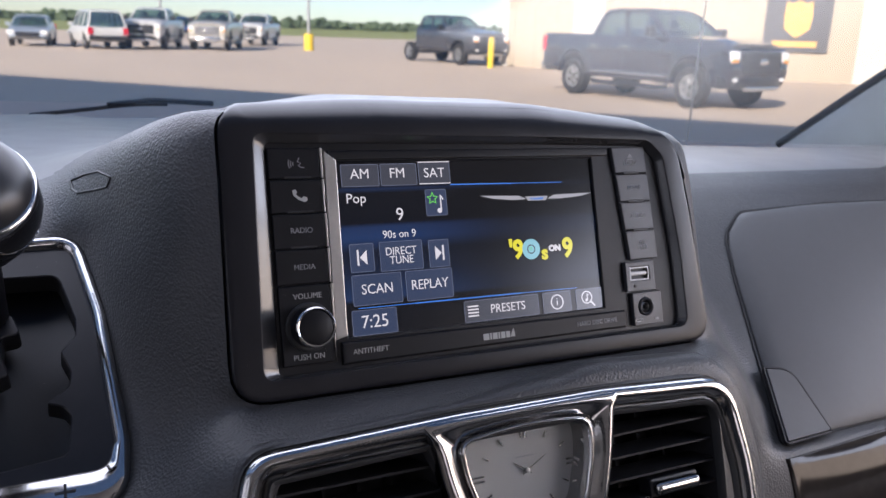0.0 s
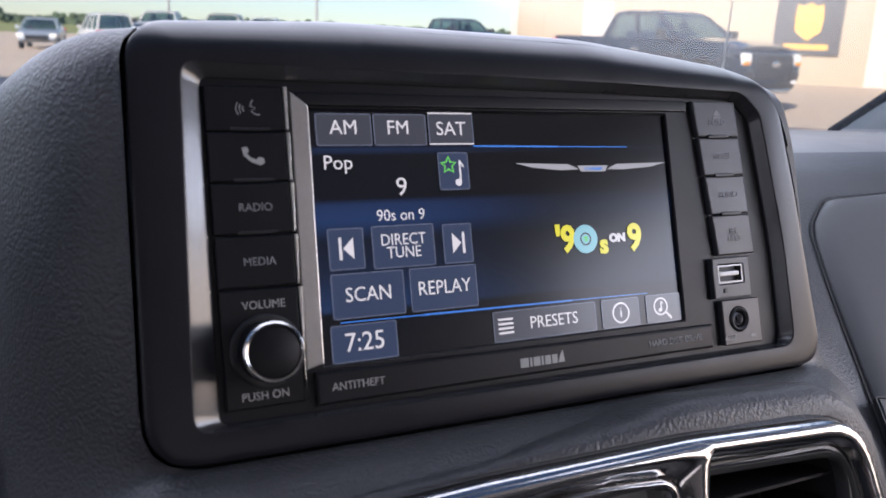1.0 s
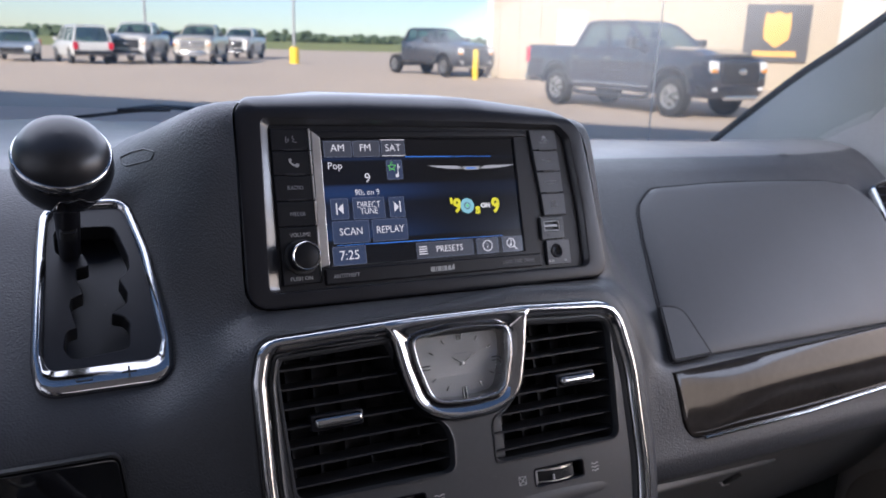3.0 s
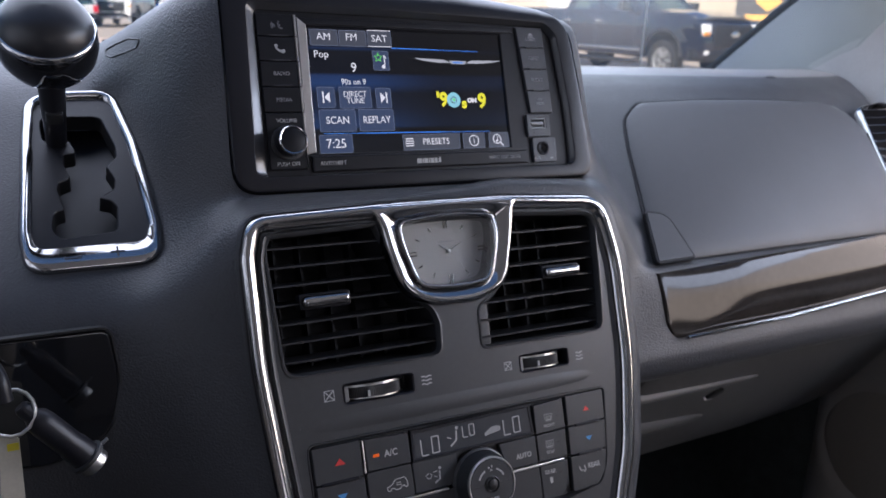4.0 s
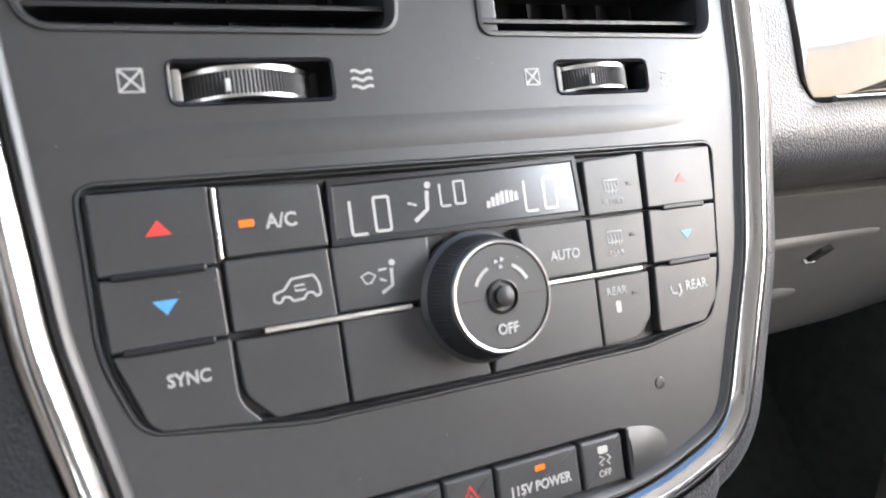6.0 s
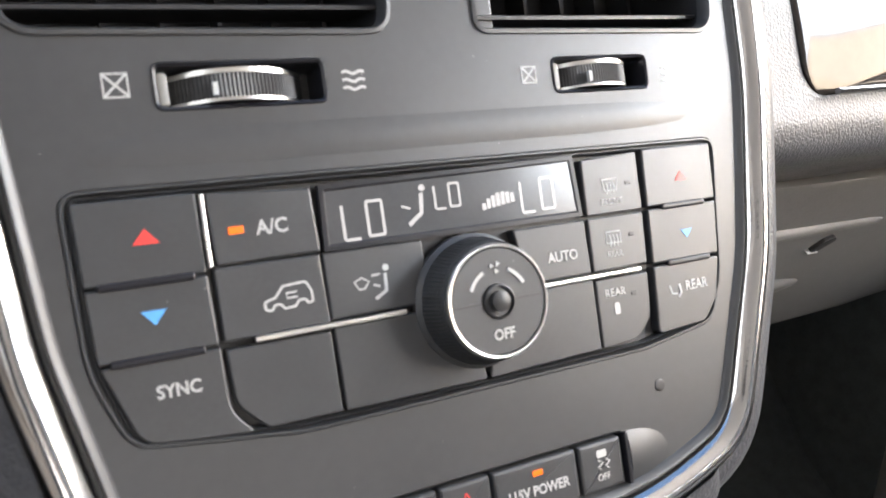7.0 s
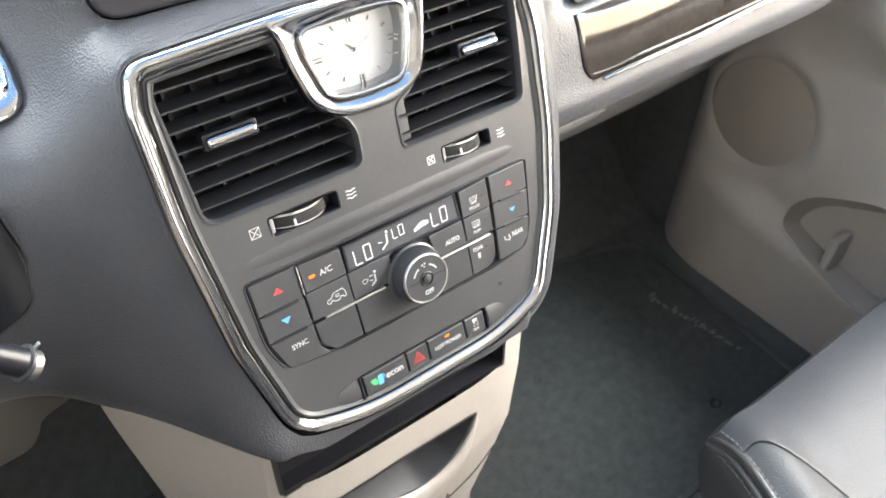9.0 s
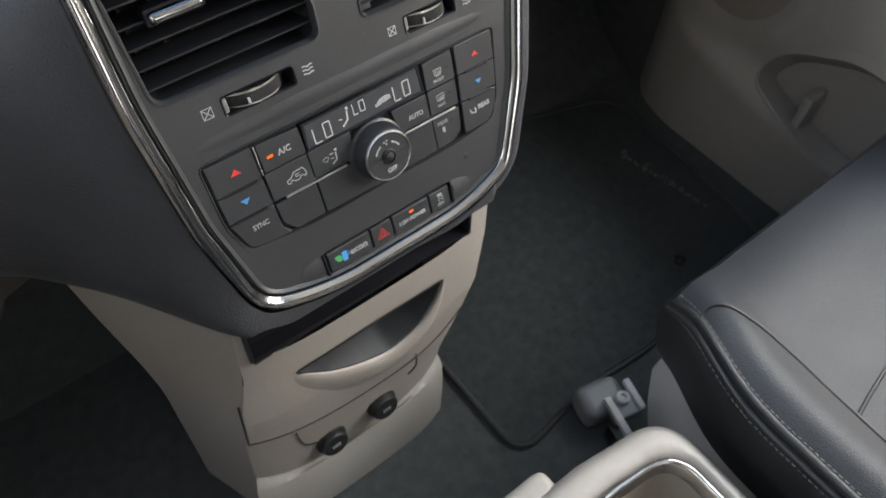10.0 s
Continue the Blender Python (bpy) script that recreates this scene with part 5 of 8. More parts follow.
tri(kx * 1000 + 0.0, ky * 1000 + 15.5, 0.7, True, PRINT, knob)

# ---------------------------------------------------------------- switch bank
bank = thing("switch_bank", "row of four dark push switches below the climate unit", "switches", STACK_M)
part("backing", slab(bmesh.new(), inset(BANK, -0.001), -0.010, -0.0045), BLACK, bank)
def bank_key(x0, x1):
    return key("switch", mm(rect(x0, x1, -138.4, -122.6, 0.8, 3)), -0.005, 0.0016, BUTTON, bank, "", 0.0010)
k = bank_key(-58.6, -24.6); lettering("econ", 0.0072, -0.0350, -0.1302, 0.0017, PRINT, k, squeeze=1.0, bold=0.0001)
part("symbol", slab(bmesh.new(), mm(round_poly([(-54.6, -128.0), (-50.0, -127.6), (-48.0, -130.6), (-49.0, -133.0), (-52.0, -132.6)], 1.2)), 0.0015, 0.0018), GREEN, k, "printed green leaf")
part("symbol", slab(bmesh.new(), mm(rect(-48.2, -44.4, -134.4, -126.8, 0.7, 2)), 0.0015, 0.00185), BLUE, k, "printed blue fuel pump")
part("symbol", polyline(bmesh.new(), mm([(-44.2, -131.0), (-43.0, -131.0), (-43.0, -128.6), (-44.0, -127.4)]), 0.0005, 0.0015, 0.0018), BLUE, k)
k = bank_key(-23.6, -6.6)
for s, w in ((4.6, 0.0009), (2.2, 0.0007)):
    part("symbol", polyline(bmesh.new(), mm([(-15.1 - s, -133.6 + (4.6 - s) * 0.45), (-15.1 + s, -133.6 + (4.6 - s) * 0.45), (-15.1, -133.6 + (4.6 - s) * 0.45 + s * 1.65)]), w, 0.0015, 0.0018, True), RED, k, "printed red warning triangle")
k = bank_key(-5.6, 25.4); lettering("115V POWER", 0.0044, 0.0100, -0.1318, 0.0017, PRINT, k, squeeze=0.9, bold=0.0001)
part("lamp", box(bmesh.new(), 0.0085, 0.0122, -0.1272, -0.1254, 0.0012, 0.0019, 0.0002), AMBER, k, "lit amber lamp")
k = bank_key(26.6, 43.6); lettering("OFF", 0.0032, 0.0352, -0.1342, 0.0017, PRINT, k, squeeze=0.92)
b2 = bmesh.new()
slab(b2, mm(rect(33.2, 37.2, -127.6, -125.2, 0.6, 2)), 0.0015, 0.0018)
polyline(b2, mm([(33.6, -128.4), (35.4, -129.4), (33.4, -130.6), (34.6, -131.6)]), 0.0005, 0.0015, 0.0018), polyline(b2, mm([(36.6, -128.4), (38.2, -129.4), (36.4, -130.6), (37.6, -131.6)]), 0.0005, 0.0015, 0.0018)
part("symbol", b2, PRINT, k, "printed sliding car symbol")
for x0, x1 in ((-0.0615, -0.0600), (0.0450, 0.0465)):
    part("end_cap", box(bmesh.new(), x0, x1, -0.1392, -0.1218, -0.004, 0.0024, 0.0005), SATIN, bank)
for s, x in ((-1, -0.0625), (1, 0.0472)):
    bm = bmesh.new()
    rows = []
    for i in range(9):
        f = i / 8
        rows.append([(x + s * 0.017 * f, -0.1305 + 0.0085 * math.sqrt(max(0.0004, 1 - f * f)) * math.cos(math.pi * j / 12), 0.0003 + 0.0016 * (1 - f * f) ** 1.5 * math.sin(math.pi * j / 12) ** 2) for j in range(13)])
    grid(bm, rows, (0, 0, -0.001))
    part("finger_scoop", bm, FACE, bank, smooth=60)

# ---------------------------------------------------------------- gear lever and gate
def sheet_rows(outline, n, m, zfun):
    """Rows across an outline, for a bulged panel."""
    ys = [p[1] for p in outline]
    y0, y1 = min(ys) + 1e-5, max(ys) - 1e-5
    rows = []
    for i in range(n + 1):
        f = 0.5 - 0.5 * math.cos(math.pi * i / n)
        y = y0 + (y1 - y0) * f
        cr = []
        for k in range(len(outline)):
            (xa, ya), (xb, yb) = outline[k - 1], outline[k]
            if (ya > y) != (yb > y):
                cr.append(xa + (xb - xa) * (y - ya) / (yb - ya))
        a, b = min(cr), max(cr)
        rows.append([(a + (b - a) * (0.5 - 0.5 * math.cos(math.pi * j / m)), y, zfun((0.5 - 0.5 * math.cos(math.pi * j / m)), f)) for j in range(m + 1)])
    return rows


def bulge_panel(name, outline, z, rise, mat, parent, label="", n=18, m=30):
    bm = bmesh.new()
    def zf(u, v):
        e = min(u, 1 - u) * 30
        g = min(v, 1 - v) * 22
        edge = min(1.0, e) * min(1.0, g)
        return z - 0.003 * (1 - min(1, edge) ** 0.5) + rise * math.sin(math.pi * u) ** 0.6 * math.sin(math.pi * v) ** 0.6
    grid(bm, sheet_rows(outline, n, m, zf), (0, 0, -0.006))
    return part(name, bm, mat, parent, label, smooth=60)


lever = thing("gear_lever", "black gear lever with a chrome ring in a chrome framed gate", "gear lever", GATE_M)
bm = bmesh.new()
GATE_IN = [(x, y + 0.0105 * smooth(-0.045, -0.062, y)) for x, y in inset(GATE_OUT, 0.0064)]
GO = inset(GATE_OUT, 0)
def gate_ring(f, z):
    return [(p[0] + (q[0] - p[0]) * f, p[1] + (q[1] - p[1]) * f, z) for p, q in zip(GO, GATE_IN)]
loops(bm, [[(x, y, -0.022) for x, y in inset(GATE_OUT, -0.0008)], [(x, y, 0.0005) for x, y in inset(GATE_OUT, -0.0010)], gate_ring(0, 0.0028), gate_ring(0.22, 0.0042), gate_ring(0.5, 0.0043), gate_ring(0.85, 0.0028), gate_ring(1.0, 0.0)])
part("chrome_frame", bm, CHROME, lever, "bright chrome gate frame", smooth=70)
GATE_SLOT = round_poly(mm([(-22.5, 47, 7), (-22, 25.5, 4), (-6.5, 25.5, 2.5), (-3.2, 14.8, 3), (-11.2, 13.6, 1.5), (-11.6, 5.7, 4), (-8.6, -6, 2), (-15.3, -9, 2), (-16.8, -14.6, 4), (-13.8, -30.5, 1.5), (-19.8, -32.2, 4), (-22, -45, 7), (-17.5, -52.3, 5), (13.5, -49, 5), (15.6, -30.5, 5), (12.8, -25.6, 5), (5.6, -22.8, 1), (15.4, -16, 4), (16.6, -8, 5), (12.7, 2.8, 1.5), (19.6, 10.7, 4), (20, 20, 8), (13.5, 46.5, 6)]), 0.003, 4)
plate("gate_plate", [inset(GATE_OUT, 0.005), GATE_SLOT], -0.0015, 0.0006, SATIN, lever, "black stepped gate plate", 0.0006)
bm = bmesh.new()
frame_ring(bm, GATE_SLOT, [(0.0, -0.001), (0.0003, -0.012)])
part("slot_wall", bm, BLACK, lever)
bm = bmesh.new()
grid(bm, [[(x, y, -0.012 - 0.010 * (1 - (x / 0.03) ** 2)) for x in (-0.03, -0.018, -0.006, 0.006, 0.018, 0.03)] for y in (-0.062, -0.03, 0.0, 0.03, 0.055)], (0, 0, -0.002))
part("slide", bm, SATIN, lever, "curved dark slide under the gate")
b2 = bmesh.new()
polyline(b2, mm([(7.5, -67.0), (15.5, -67.0)]), 0.0011, 0.0036, 0.0046), polyline(b2, mm([(11.5, -70.6), (11.5, -63.4)]), 0.0011, 0.0036, 0.0046)
part("plus_mark", b2, BLACK, lever)
part("minus_mark", polyline(bmesh.new(), mm([(-17.0, -67.6), (-17.0, -69.4), (-8.5, -69.4), (-8.5, -67.6)]), 0.0009, 0.0036, 0.0046), BLACK, lever)
gi = GATE_M.inverted()
knob_c = gi @ Vector((-0.2255, 0.062, 1.228))
foot = gi @ Vector((-0.2240, 0.118, 1.160))
bm = bmesh.new()
tube(bm, [foot, foot.lerp(knob_c, 0.4), knob_c], 0.0062, 14, 0.0085)
part("stem", bm, SATIN, lever, smooth=60)
bm = bmesh.new()
slab(bm, mm(rect(-5, 5, -9, 9, 3, 3)), -0.004, 0.004, 0.001)
bmesh.ops.transform(bm, matrix=Matrix.Translation(foot.lerp(knob_c, 0.32)), verts=bm.verts)
part("stem_collar", bm, BLACK, lever)
axis = (gi.to_3x3() @ Vector((-0.02, -0.68, 0.73))).normalized()
KN = Matrix.Translation(knob_c) @ axis.to_track_quat("Z", "Y").to_matrix().to_4x4()
knob_g = part("knob", lathe(bmesh.new(), [(0.0062, -0.0360), (0.0072, -0.0335), (0.0105, -0.0315), (0.0165, -0.0280), (0.0222, -0.0220), (0.0258, -0.0145), (0.0269, -0.0070), (0.0262, -0.0010), (0.0254, 0.0008)], 56, KN), PIANO, lever, "round gear knob, glossy black below", smooth=60)
part("ring", lathe(bmesh.new(), [(0.0252, 0.0002), (0.0261, 0.0012), (0.0261, 0.0026), (0.0254, 0.0042), (0.0240, 0.0052)], 56, KN), CHROME, knob_g, "chrome ring round the knob", smooth=60)
part("crown", lathe(bmesh.new(), [(0.0244, 0.0046), (0.0238, 0.0070), (0.0218, 0.0112), (0.0178, 0.0154), (0.0120, 0.0184), (0.0060, 0.0198), (0.0001, 0.0202)], 56, KN), material("knob_black", (0.012, 0.012, 0.014), 0.36, vary=0.1, scale=40, bump=0.05, bscale=2000), knob_g, "matt black domed top", smooth=60)

# ---------------------------------------------------------------- right of the stack
GL_OUT = round_poly(mm([(-196, -94.5, 3), (146, -93, 4), (172, -30, 60), (194, 48, 40), (176, 80, 26), (123, 88, 120), (-6, 91, 200), (-112, 87, 26), (-140, 66, 40), (-157, 23, 80), (-179, -45, 60)]), 0.01, 7)
glove = thing("glove_box_door", "grey grained upper glove box door in the dashboard", "glove box", GLOVE_M)
bm = bmesh.new()
frame_ring(bm, GL_OUT, [(-0.0013, 0.0003), (-0.0011, 0.0010), (0.0, 0.0010), (0.002, 0.0)])
part("gap", bm, VENTBLACK, glove)
bulge_panel("panel", inset(GL_OUT, 0.0012), 0.0042, 0.006, PAD_FINE, glove, "smooth grey door panel")
GC = round_poly(mm([(-197, -95.5, 2), (-156, -94.5, 2), (-160, -49, 30), (-181, -45, 2)]), 0.004, 9)
bm = bmesh.new()
frame_ring(bm, GC, [(-0.0012, 0.004), (-0.0010, 0.0062), (0.0, 0.0062), (0.001, 0.004)])
part("cover_gap", bm, VENTBLACK, glove)
part("corner_cover", slab(bmesh.new(), inset(GC, 0.0007), 0.0, 0.0068, 0.0008), PAD_FINE, glove, "small corner cover")
# mark on the pad above the door
bm = bmesh.new()
for i in range(3):
    box(bm, 0.0, 0.014, 0.0025 * i, 0.0025 * i + 0.0009, 0, 0.0004)
part("airbag_mark", bm, BLACK, dashboard, "small embossed mark", on_pad(0.515, 0.200, 12))

WOOD_M = local_frame(0.2, 0.004, 1.034, 21.7)
trim = thing("trim_strip", "glossy dark trim strip with a thin chrome edge across the dashboard", "trim strip", WOOD_M)
TR = round_poly(mm([(1, -18, 14), (8, -29.5, 14), (40, -29, 0), (120, -27, 0), (300, -21, 0), (480, -9, 0), (480, 40, 0), (300, 34, 0), (120, 28.5, 0), (-3, 26.5, 3)]), 0.004, 6)
bm = bmesh.new()
rows = sheet_rows(TR, 16, 40, lambda u, v: -0.0006 + (0.0030 + 0.0055 * smooth(0, 0.22, u)) * math.sin(math.pi * min(1, max(0, v))) ** 0.7 * smooth(-0.002, 0.003, u))
rows = [[(x, y, z - 0.25 * max(0, x - 0.28) ** 2 * 4) for x, y, z in r] for r in rows]
grid(bm, rows, (0, 0, -0.006))
part("gloss_panel", bm, WOOD, trim, "glossy black brown panel", smooth=70)
bm = bmesh.new()
rows = []
for i in range(33):
    f = i / 32
    x = 0.0150 + 0.465 * f
    y = -0.0290 + (0.0020 * f * 3.0 if f < 0.25 else 0.0015 + (f - 0.25) * 0.0245)
    z = 0.0045 - 1.0 * max(0, x - 0.28) ** 2
    rows.append([(x, y - 0.0016, z), (x, y - 0.0014, z + 0.0022), (x, y, z + 0.0032), (x, y + 0.0014, z + 0.0022), (x, y + 0.0016, z)])
loops(bm, rows, True, True)
part("chrome_edge", bm, CHROME, trim, "thin chrome edge", smooth=60)

lower_glove = thing("lower_glove_box", "grey lower glove box with a recessed latch under the dashboard", "glove box", local_frame(0.44, 0.135, 0.837, -33))
LG = round_poly(mm([(-170, -99, 12), (120, -84, 200), (250, -58, 20), (260, 106, 8), (-170, 112, 8)]), 0.01, 5)
LOWERP = material("grey_lower_plastic", (0.125, 0.123, 0.122), 0.40, vary=0.1, scale=25, bump=0.12, bscale=900, grain="leather")
bulge_panel("panel", LG, 0.0, 0.006, LOWERP, lower_glove, "smooth grey panel", 12, 24)
bm = bmesh.new()
loops(bm, [[(x, 0.0630 + dy * k, 0.0035 + dz * k) for dy, dz in ((0.0075, -0.003), (0.0060, 0.0022), (0.0028, 0.0042), (-0.0008, 0.0036), (-0.0030, -0.003))] for x, k in ((-0.165, 1), (-0.06, 1), (-0.012, 0.9), (0.001, 0.6), (0.005, 0.2))], True, True)
part("ledge", bm, LOWERP, lower_glove, smooth=60)
bm = bmesh.new()
loops(bm, [[(x, -0.006 + dy * k, 0.004 + dz * k) for dy, dz in ((0.014, -0.003), (0.010, 0.0030), (0.004, 0.0064), (-0.004, 0.0062), (-0.014, 0.0020), (-0.022, -0.003))] for x, k in ((-0.165, 1), (-0.09, 1), (-0.055, 0.85), (-0.036, 0.5), (-0.026, 0.1))], True, True)
part("rib", bm, LOWERP, lower_glove, "soft rib across the panel", smooth=70)
latch = part("latch", slab(bmesh.new(), round_poly(mm([(-60, 40), (-50, 40), (-39, 51), (-43, 56), (-52, 52)]), 0.003, 4), 0.004, 0.0078, 0.0006), BLACK, lower_glove, "dark finger latch")
part("latch_edge", polyline(bmesh.new(), mm([(-61, 40), (-50, 39.5)]), 0.0010, 0.004, 0.0084), PILLAR, latch)

# vent at the far end of the dashboard
END_M = local_frame(0.62, 0.141, 1.160, 50)
end_vent = thing("air_vent", "chrome framed slatted air vent at the dashboard's end", "air vent", END_M)
EV = round_poly(mm([(-8, 17, 14), (36, 26, 22), (88, 8, 18), (74, -100, 16), (-58, -105, 14), (-34, -44, 90)]), 0.01, 7)
bm = bmesh.new()
frame_ring(bm, EV, [(-0.001, -0.006), (0.0, 0.001), (0.0015, 0.003), (0.003, 0.003), (0.0045, 0.0), (0.0055, -0.020)])
part("chrome_frame", bm, CHROME, end_vent, smooth=60)
part("backing", slab(bmesh.new(), inset(EV, 0.002), -0.030, -0.020), BLACK, end_vent)
for i in range(10):
    y = 0.015 - 0.0120 * i
    cr = []
    for k in range(len(EV)):
        (xa, ya), (xb, yb) = EV[k - 1], EV[k]
        if (ya > y) != (yb > y):
            cr.append(xa + (xb - xa) * (y - ya) / (yb - ya))
    if len(cr) >= 2:
        part("slat", box(bmesh.new(), min(cr) + 0.006, max(cr) - 0.006, y - 0.0008, y + 0.0008, -0.014, -0.001), SATIN, end_vent)

# clip cover let into the slope of the dashboard's top
def pad_z(x, y):
    return pad_tree.ray_cast(Vector((x, y, 1.5)), Vector((0, 0, -1)))[0].z
clip = round_poly(mm([(-187.4, 168), (-180.7, 154), (-174.9, 137.5), (-170.2, 119.5), (-172, 121.5), (-177.9, 136.7), (-184.7, 152.9), (-187, 160)]), 0.0015, 3)
bm = bmesh.new()
tube(bm, [(x, y, pad_z(x, y) + 0.0004) for x, y in clip + clip[:1]], 0.0006, 6)
part("clip_cover", bm, BLACK, dashboard, "thin seam of a clip cover", smooth=60)

# ---------------------------------------------------------------- ignition panel, keys, steering wheel
panel = thing("ignition_panel", "glossy black ignition panel set into the dashboard", "ignition panel", local_frame(-0.248, 0.004, 1.038, 8))
OV = round_poly(mm([(-60, 33, 8), (39, 33, 7), (43, 0, 60), (36, -28, 20), (5, -40, 30), (-60, -36, 10)]), 0.01, 6)
bm = bmesh.new()
frame_ring(bm, OV, [(-0.0014, -0.004), (-0.0012, 0.0012), (0.0, 0.0012), (0.001, -0.001)])
part("rim", bm, BLACK, panel)
part("gloss_plate", slab(bmesh.new(), inset(OV, 0.0008), -0.004, 0.0022, 0.0012), PIANO, panel)

keys = thing("key_ring", "key ring with a black metal torch and a paper tag", "keys", Matrix.Translation((0, 0, 0)))
a, b = Vector((-0.2475, -0.056, 1.054)), Vector((-0.2235, -0.056, 1.024))
d = (b - a).normalized()
TM = Matrix.Translation(a) @ d.to_track_quat("Z", "Y").to_matrix().to_4x4()
ln = (b - a).length
torch = part("torch", lathe(bmesh.new(), [(0.0030, -0.010), (0.0040, -0.008), (0.0040, -0.003), (0.0060, 0.0), (0.0066, 0.004), (0.0066, ln * 0.55), (0.0072, ln * 0.60), (0.0072, ln - 0.009), (0.0076, ln - 0.008)], 28, TM), SATIN, keys, "small black torch", smooth=60)
part("torch_ring", lathe(bmesh.new(), [(0.0077, ln - 0.008), (0.0092, ln - 0.0075), (0.0092, ln - 0.0058), (0.0077, ln - 0.0054)], 28, TM), BLACK, torch)
part("torch_end", lathe(bmesh.new(), [(0.0070, ln - 0.0056), (0.0074, ln - 0.001), (0.0066, ln), (0.0052, ln - 0.0008), (0.0001, ln - 0.002)], 28, TM), DULLCHROME, torch, "worn bare metal end", smooth=60)
part("clip", box(bmesh.new(), -0.0012, 0.0012, 0.0080, 0.0128, ln - 0.0074, ln - 0.0060, 0.0005), DULLCHROME, torch, "", TM)
bm = bmesh.new()
tube(bm, [(-0.2575 + 0.010 * math.cos(t * 0.42), -0.058 + 0.004 * math.sin(t * 0.42), 1.060 + 0.010 * math.sin(t * 0.42)) for t in range(16)], 0.0009, 8)
part("split_ring", bm, DULLCHROME, keys)
bm = bmesh.new()
tube(bm, catmull([(-0.285, 0.0, 1.090), (-0.270, -0.040, 1.086), (-0.262, -0.054, 1.078), (-0.260, -0.058, 1.066)], 5), 0.0042, 10)
part("key_head", bm, SATIN, keys, smooth=60)
TAG = material("paper_tag", (0.46, 0.43, 0.36), 0.7, vary=0.1, scale=60)
bm = bmesh.new()
slab(bm, mm(round_poly([(-9.5, -40), (9.5, -40), (9.5, 16), (0, 19), (-9.5, 16)], 2)), 0, 0.0006)
tag = part("tag", bm, TAG, keys, "pale paper tag", Matrix.Translation((-0.2655, -0.050, 1.026)) @ Matrix.Rotation(radians(78), 4, "X"))
YEL = material("yellow_tape", (0.62, 0.52, 0.03), 0.6, vary=0.1, scale=80)
for x in (-0.0062, 0.0066):
    part("tag_mark", slab(bmesh.new(), rect(x - 0.0025, x + 0.0025, 0.010, 0.0135), 0.0006, 0.0009), YEL, tag, "yellow mark")

wheel = thing("steering_wheel", "leather covered steering wheel in front of the driver's seat", "steering wheel", Matrix.Translation((-0.460, -0.145, 1.080)) @ Matrix.Rotation(radians(66), 4, "X"))
bm = bmesh.new()
rings = []
for i in range(65):
    t = 2 * math.pi * i / 64
    rings.append([((0.186 + 0.0155 * math.cos(u)) * math.cos(t), (0.186 + 0.0155 * math.cos(u)) * math.sin(t), 0.0155 * math.sin(u)) for u in [2 * math.pi * j / 14 for j in range(14)]])
loops(bm, rings)
part("rim", bm, material("taupe_leather", (0.21, 0.185, 0.16), 0.45, vary=0.1, scale=30, bump=0.3, bscale=700, grain="leather"), wheel, "taupe leather rim", smooth=60)
part("hub", lathe(bmesh.new(), [(0.070, -0.03), (0.075, 0.0), (0.060, 0.02), (0.0001, 0.028)], 40), SATIN, wheel)
for a in (200, 340, 270):
    bm = bmesh.new()
    box(bm, 0.06, 0.18, -0.018, 0.018, -0.010, 0.004, 0.004)
    part("spoke", bm, SATIN, wheel, "", Matrix.Rotation(radians(a), 4, "Z"))
part("column", lathe(bmesh.new(), [(0.050, -0.25), (0.050, -0.02)], 32), BLACK, wheel)

# beige knee panel; the shade under the dashboard is put into its colour
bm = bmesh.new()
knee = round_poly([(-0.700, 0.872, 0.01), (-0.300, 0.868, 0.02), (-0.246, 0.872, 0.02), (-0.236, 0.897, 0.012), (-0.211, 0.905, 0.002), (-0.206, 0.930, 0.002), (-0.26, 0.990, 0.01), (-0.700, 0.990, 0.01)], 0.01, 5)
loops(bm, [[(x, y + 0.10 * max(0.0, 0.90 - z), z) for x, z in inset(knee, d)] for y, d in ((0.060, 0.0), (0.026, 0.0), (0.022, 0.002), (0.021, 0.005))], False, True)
tagged(part("knee_panel", bm, material("shaded_beige_plastic", (0.045, 0.040, 0.034), 0.55, vary=0.1, scale=18, bump=0.2, bscale=900, grain="leather")), "beige plastic panel below the dashboard on the driver's side, darkened as in shade", "panel", kind="structure")

# ---------------------------------------------------------------- lower console below the stack
lower = thing("lower_console", "beige console below the centre stack with tray, drawer and sockets", "console", Matrix.Translation((0, 0, 0)))
def console_section(z):
    """left edge, right edge and front of the console at a height"""
    t = (0.88, 0.84, 0.77, 0.70, 0.645, 0.58, 0.53, 0.47, 0.44)
    def pick(v):
        for i in range(len(t) - 1):
            if t[i] >= z >= t[i + 1]:
                f = (t[i] - z) / (t[i] - t[i + 1])
                return v[i] + (v[i + 1] - v[i]) * f
        return v[-1] if z < t[-1] else v[0]
    return (pick((-0.125, -0.127, -0.131, -0.146, -0.149, -0.150, -0.150, -0.150, -0.150)), pick((0.112, 0.118, 0.118, 0.112, 0.100, 0.080, 0.074, 0.071, 0.070)),
            pick((-0.062, -0.063, -0.066, -0.068, -0.064, -0.060, -0.060, -0.062, -0.062)))
def front(x, z):
    l, r, y = console_section(z)
    u = (x - (l + r) / 2) / ((r - l) / 2)
    return y + 0.012 * min(1.0, abs(u)) ** 4
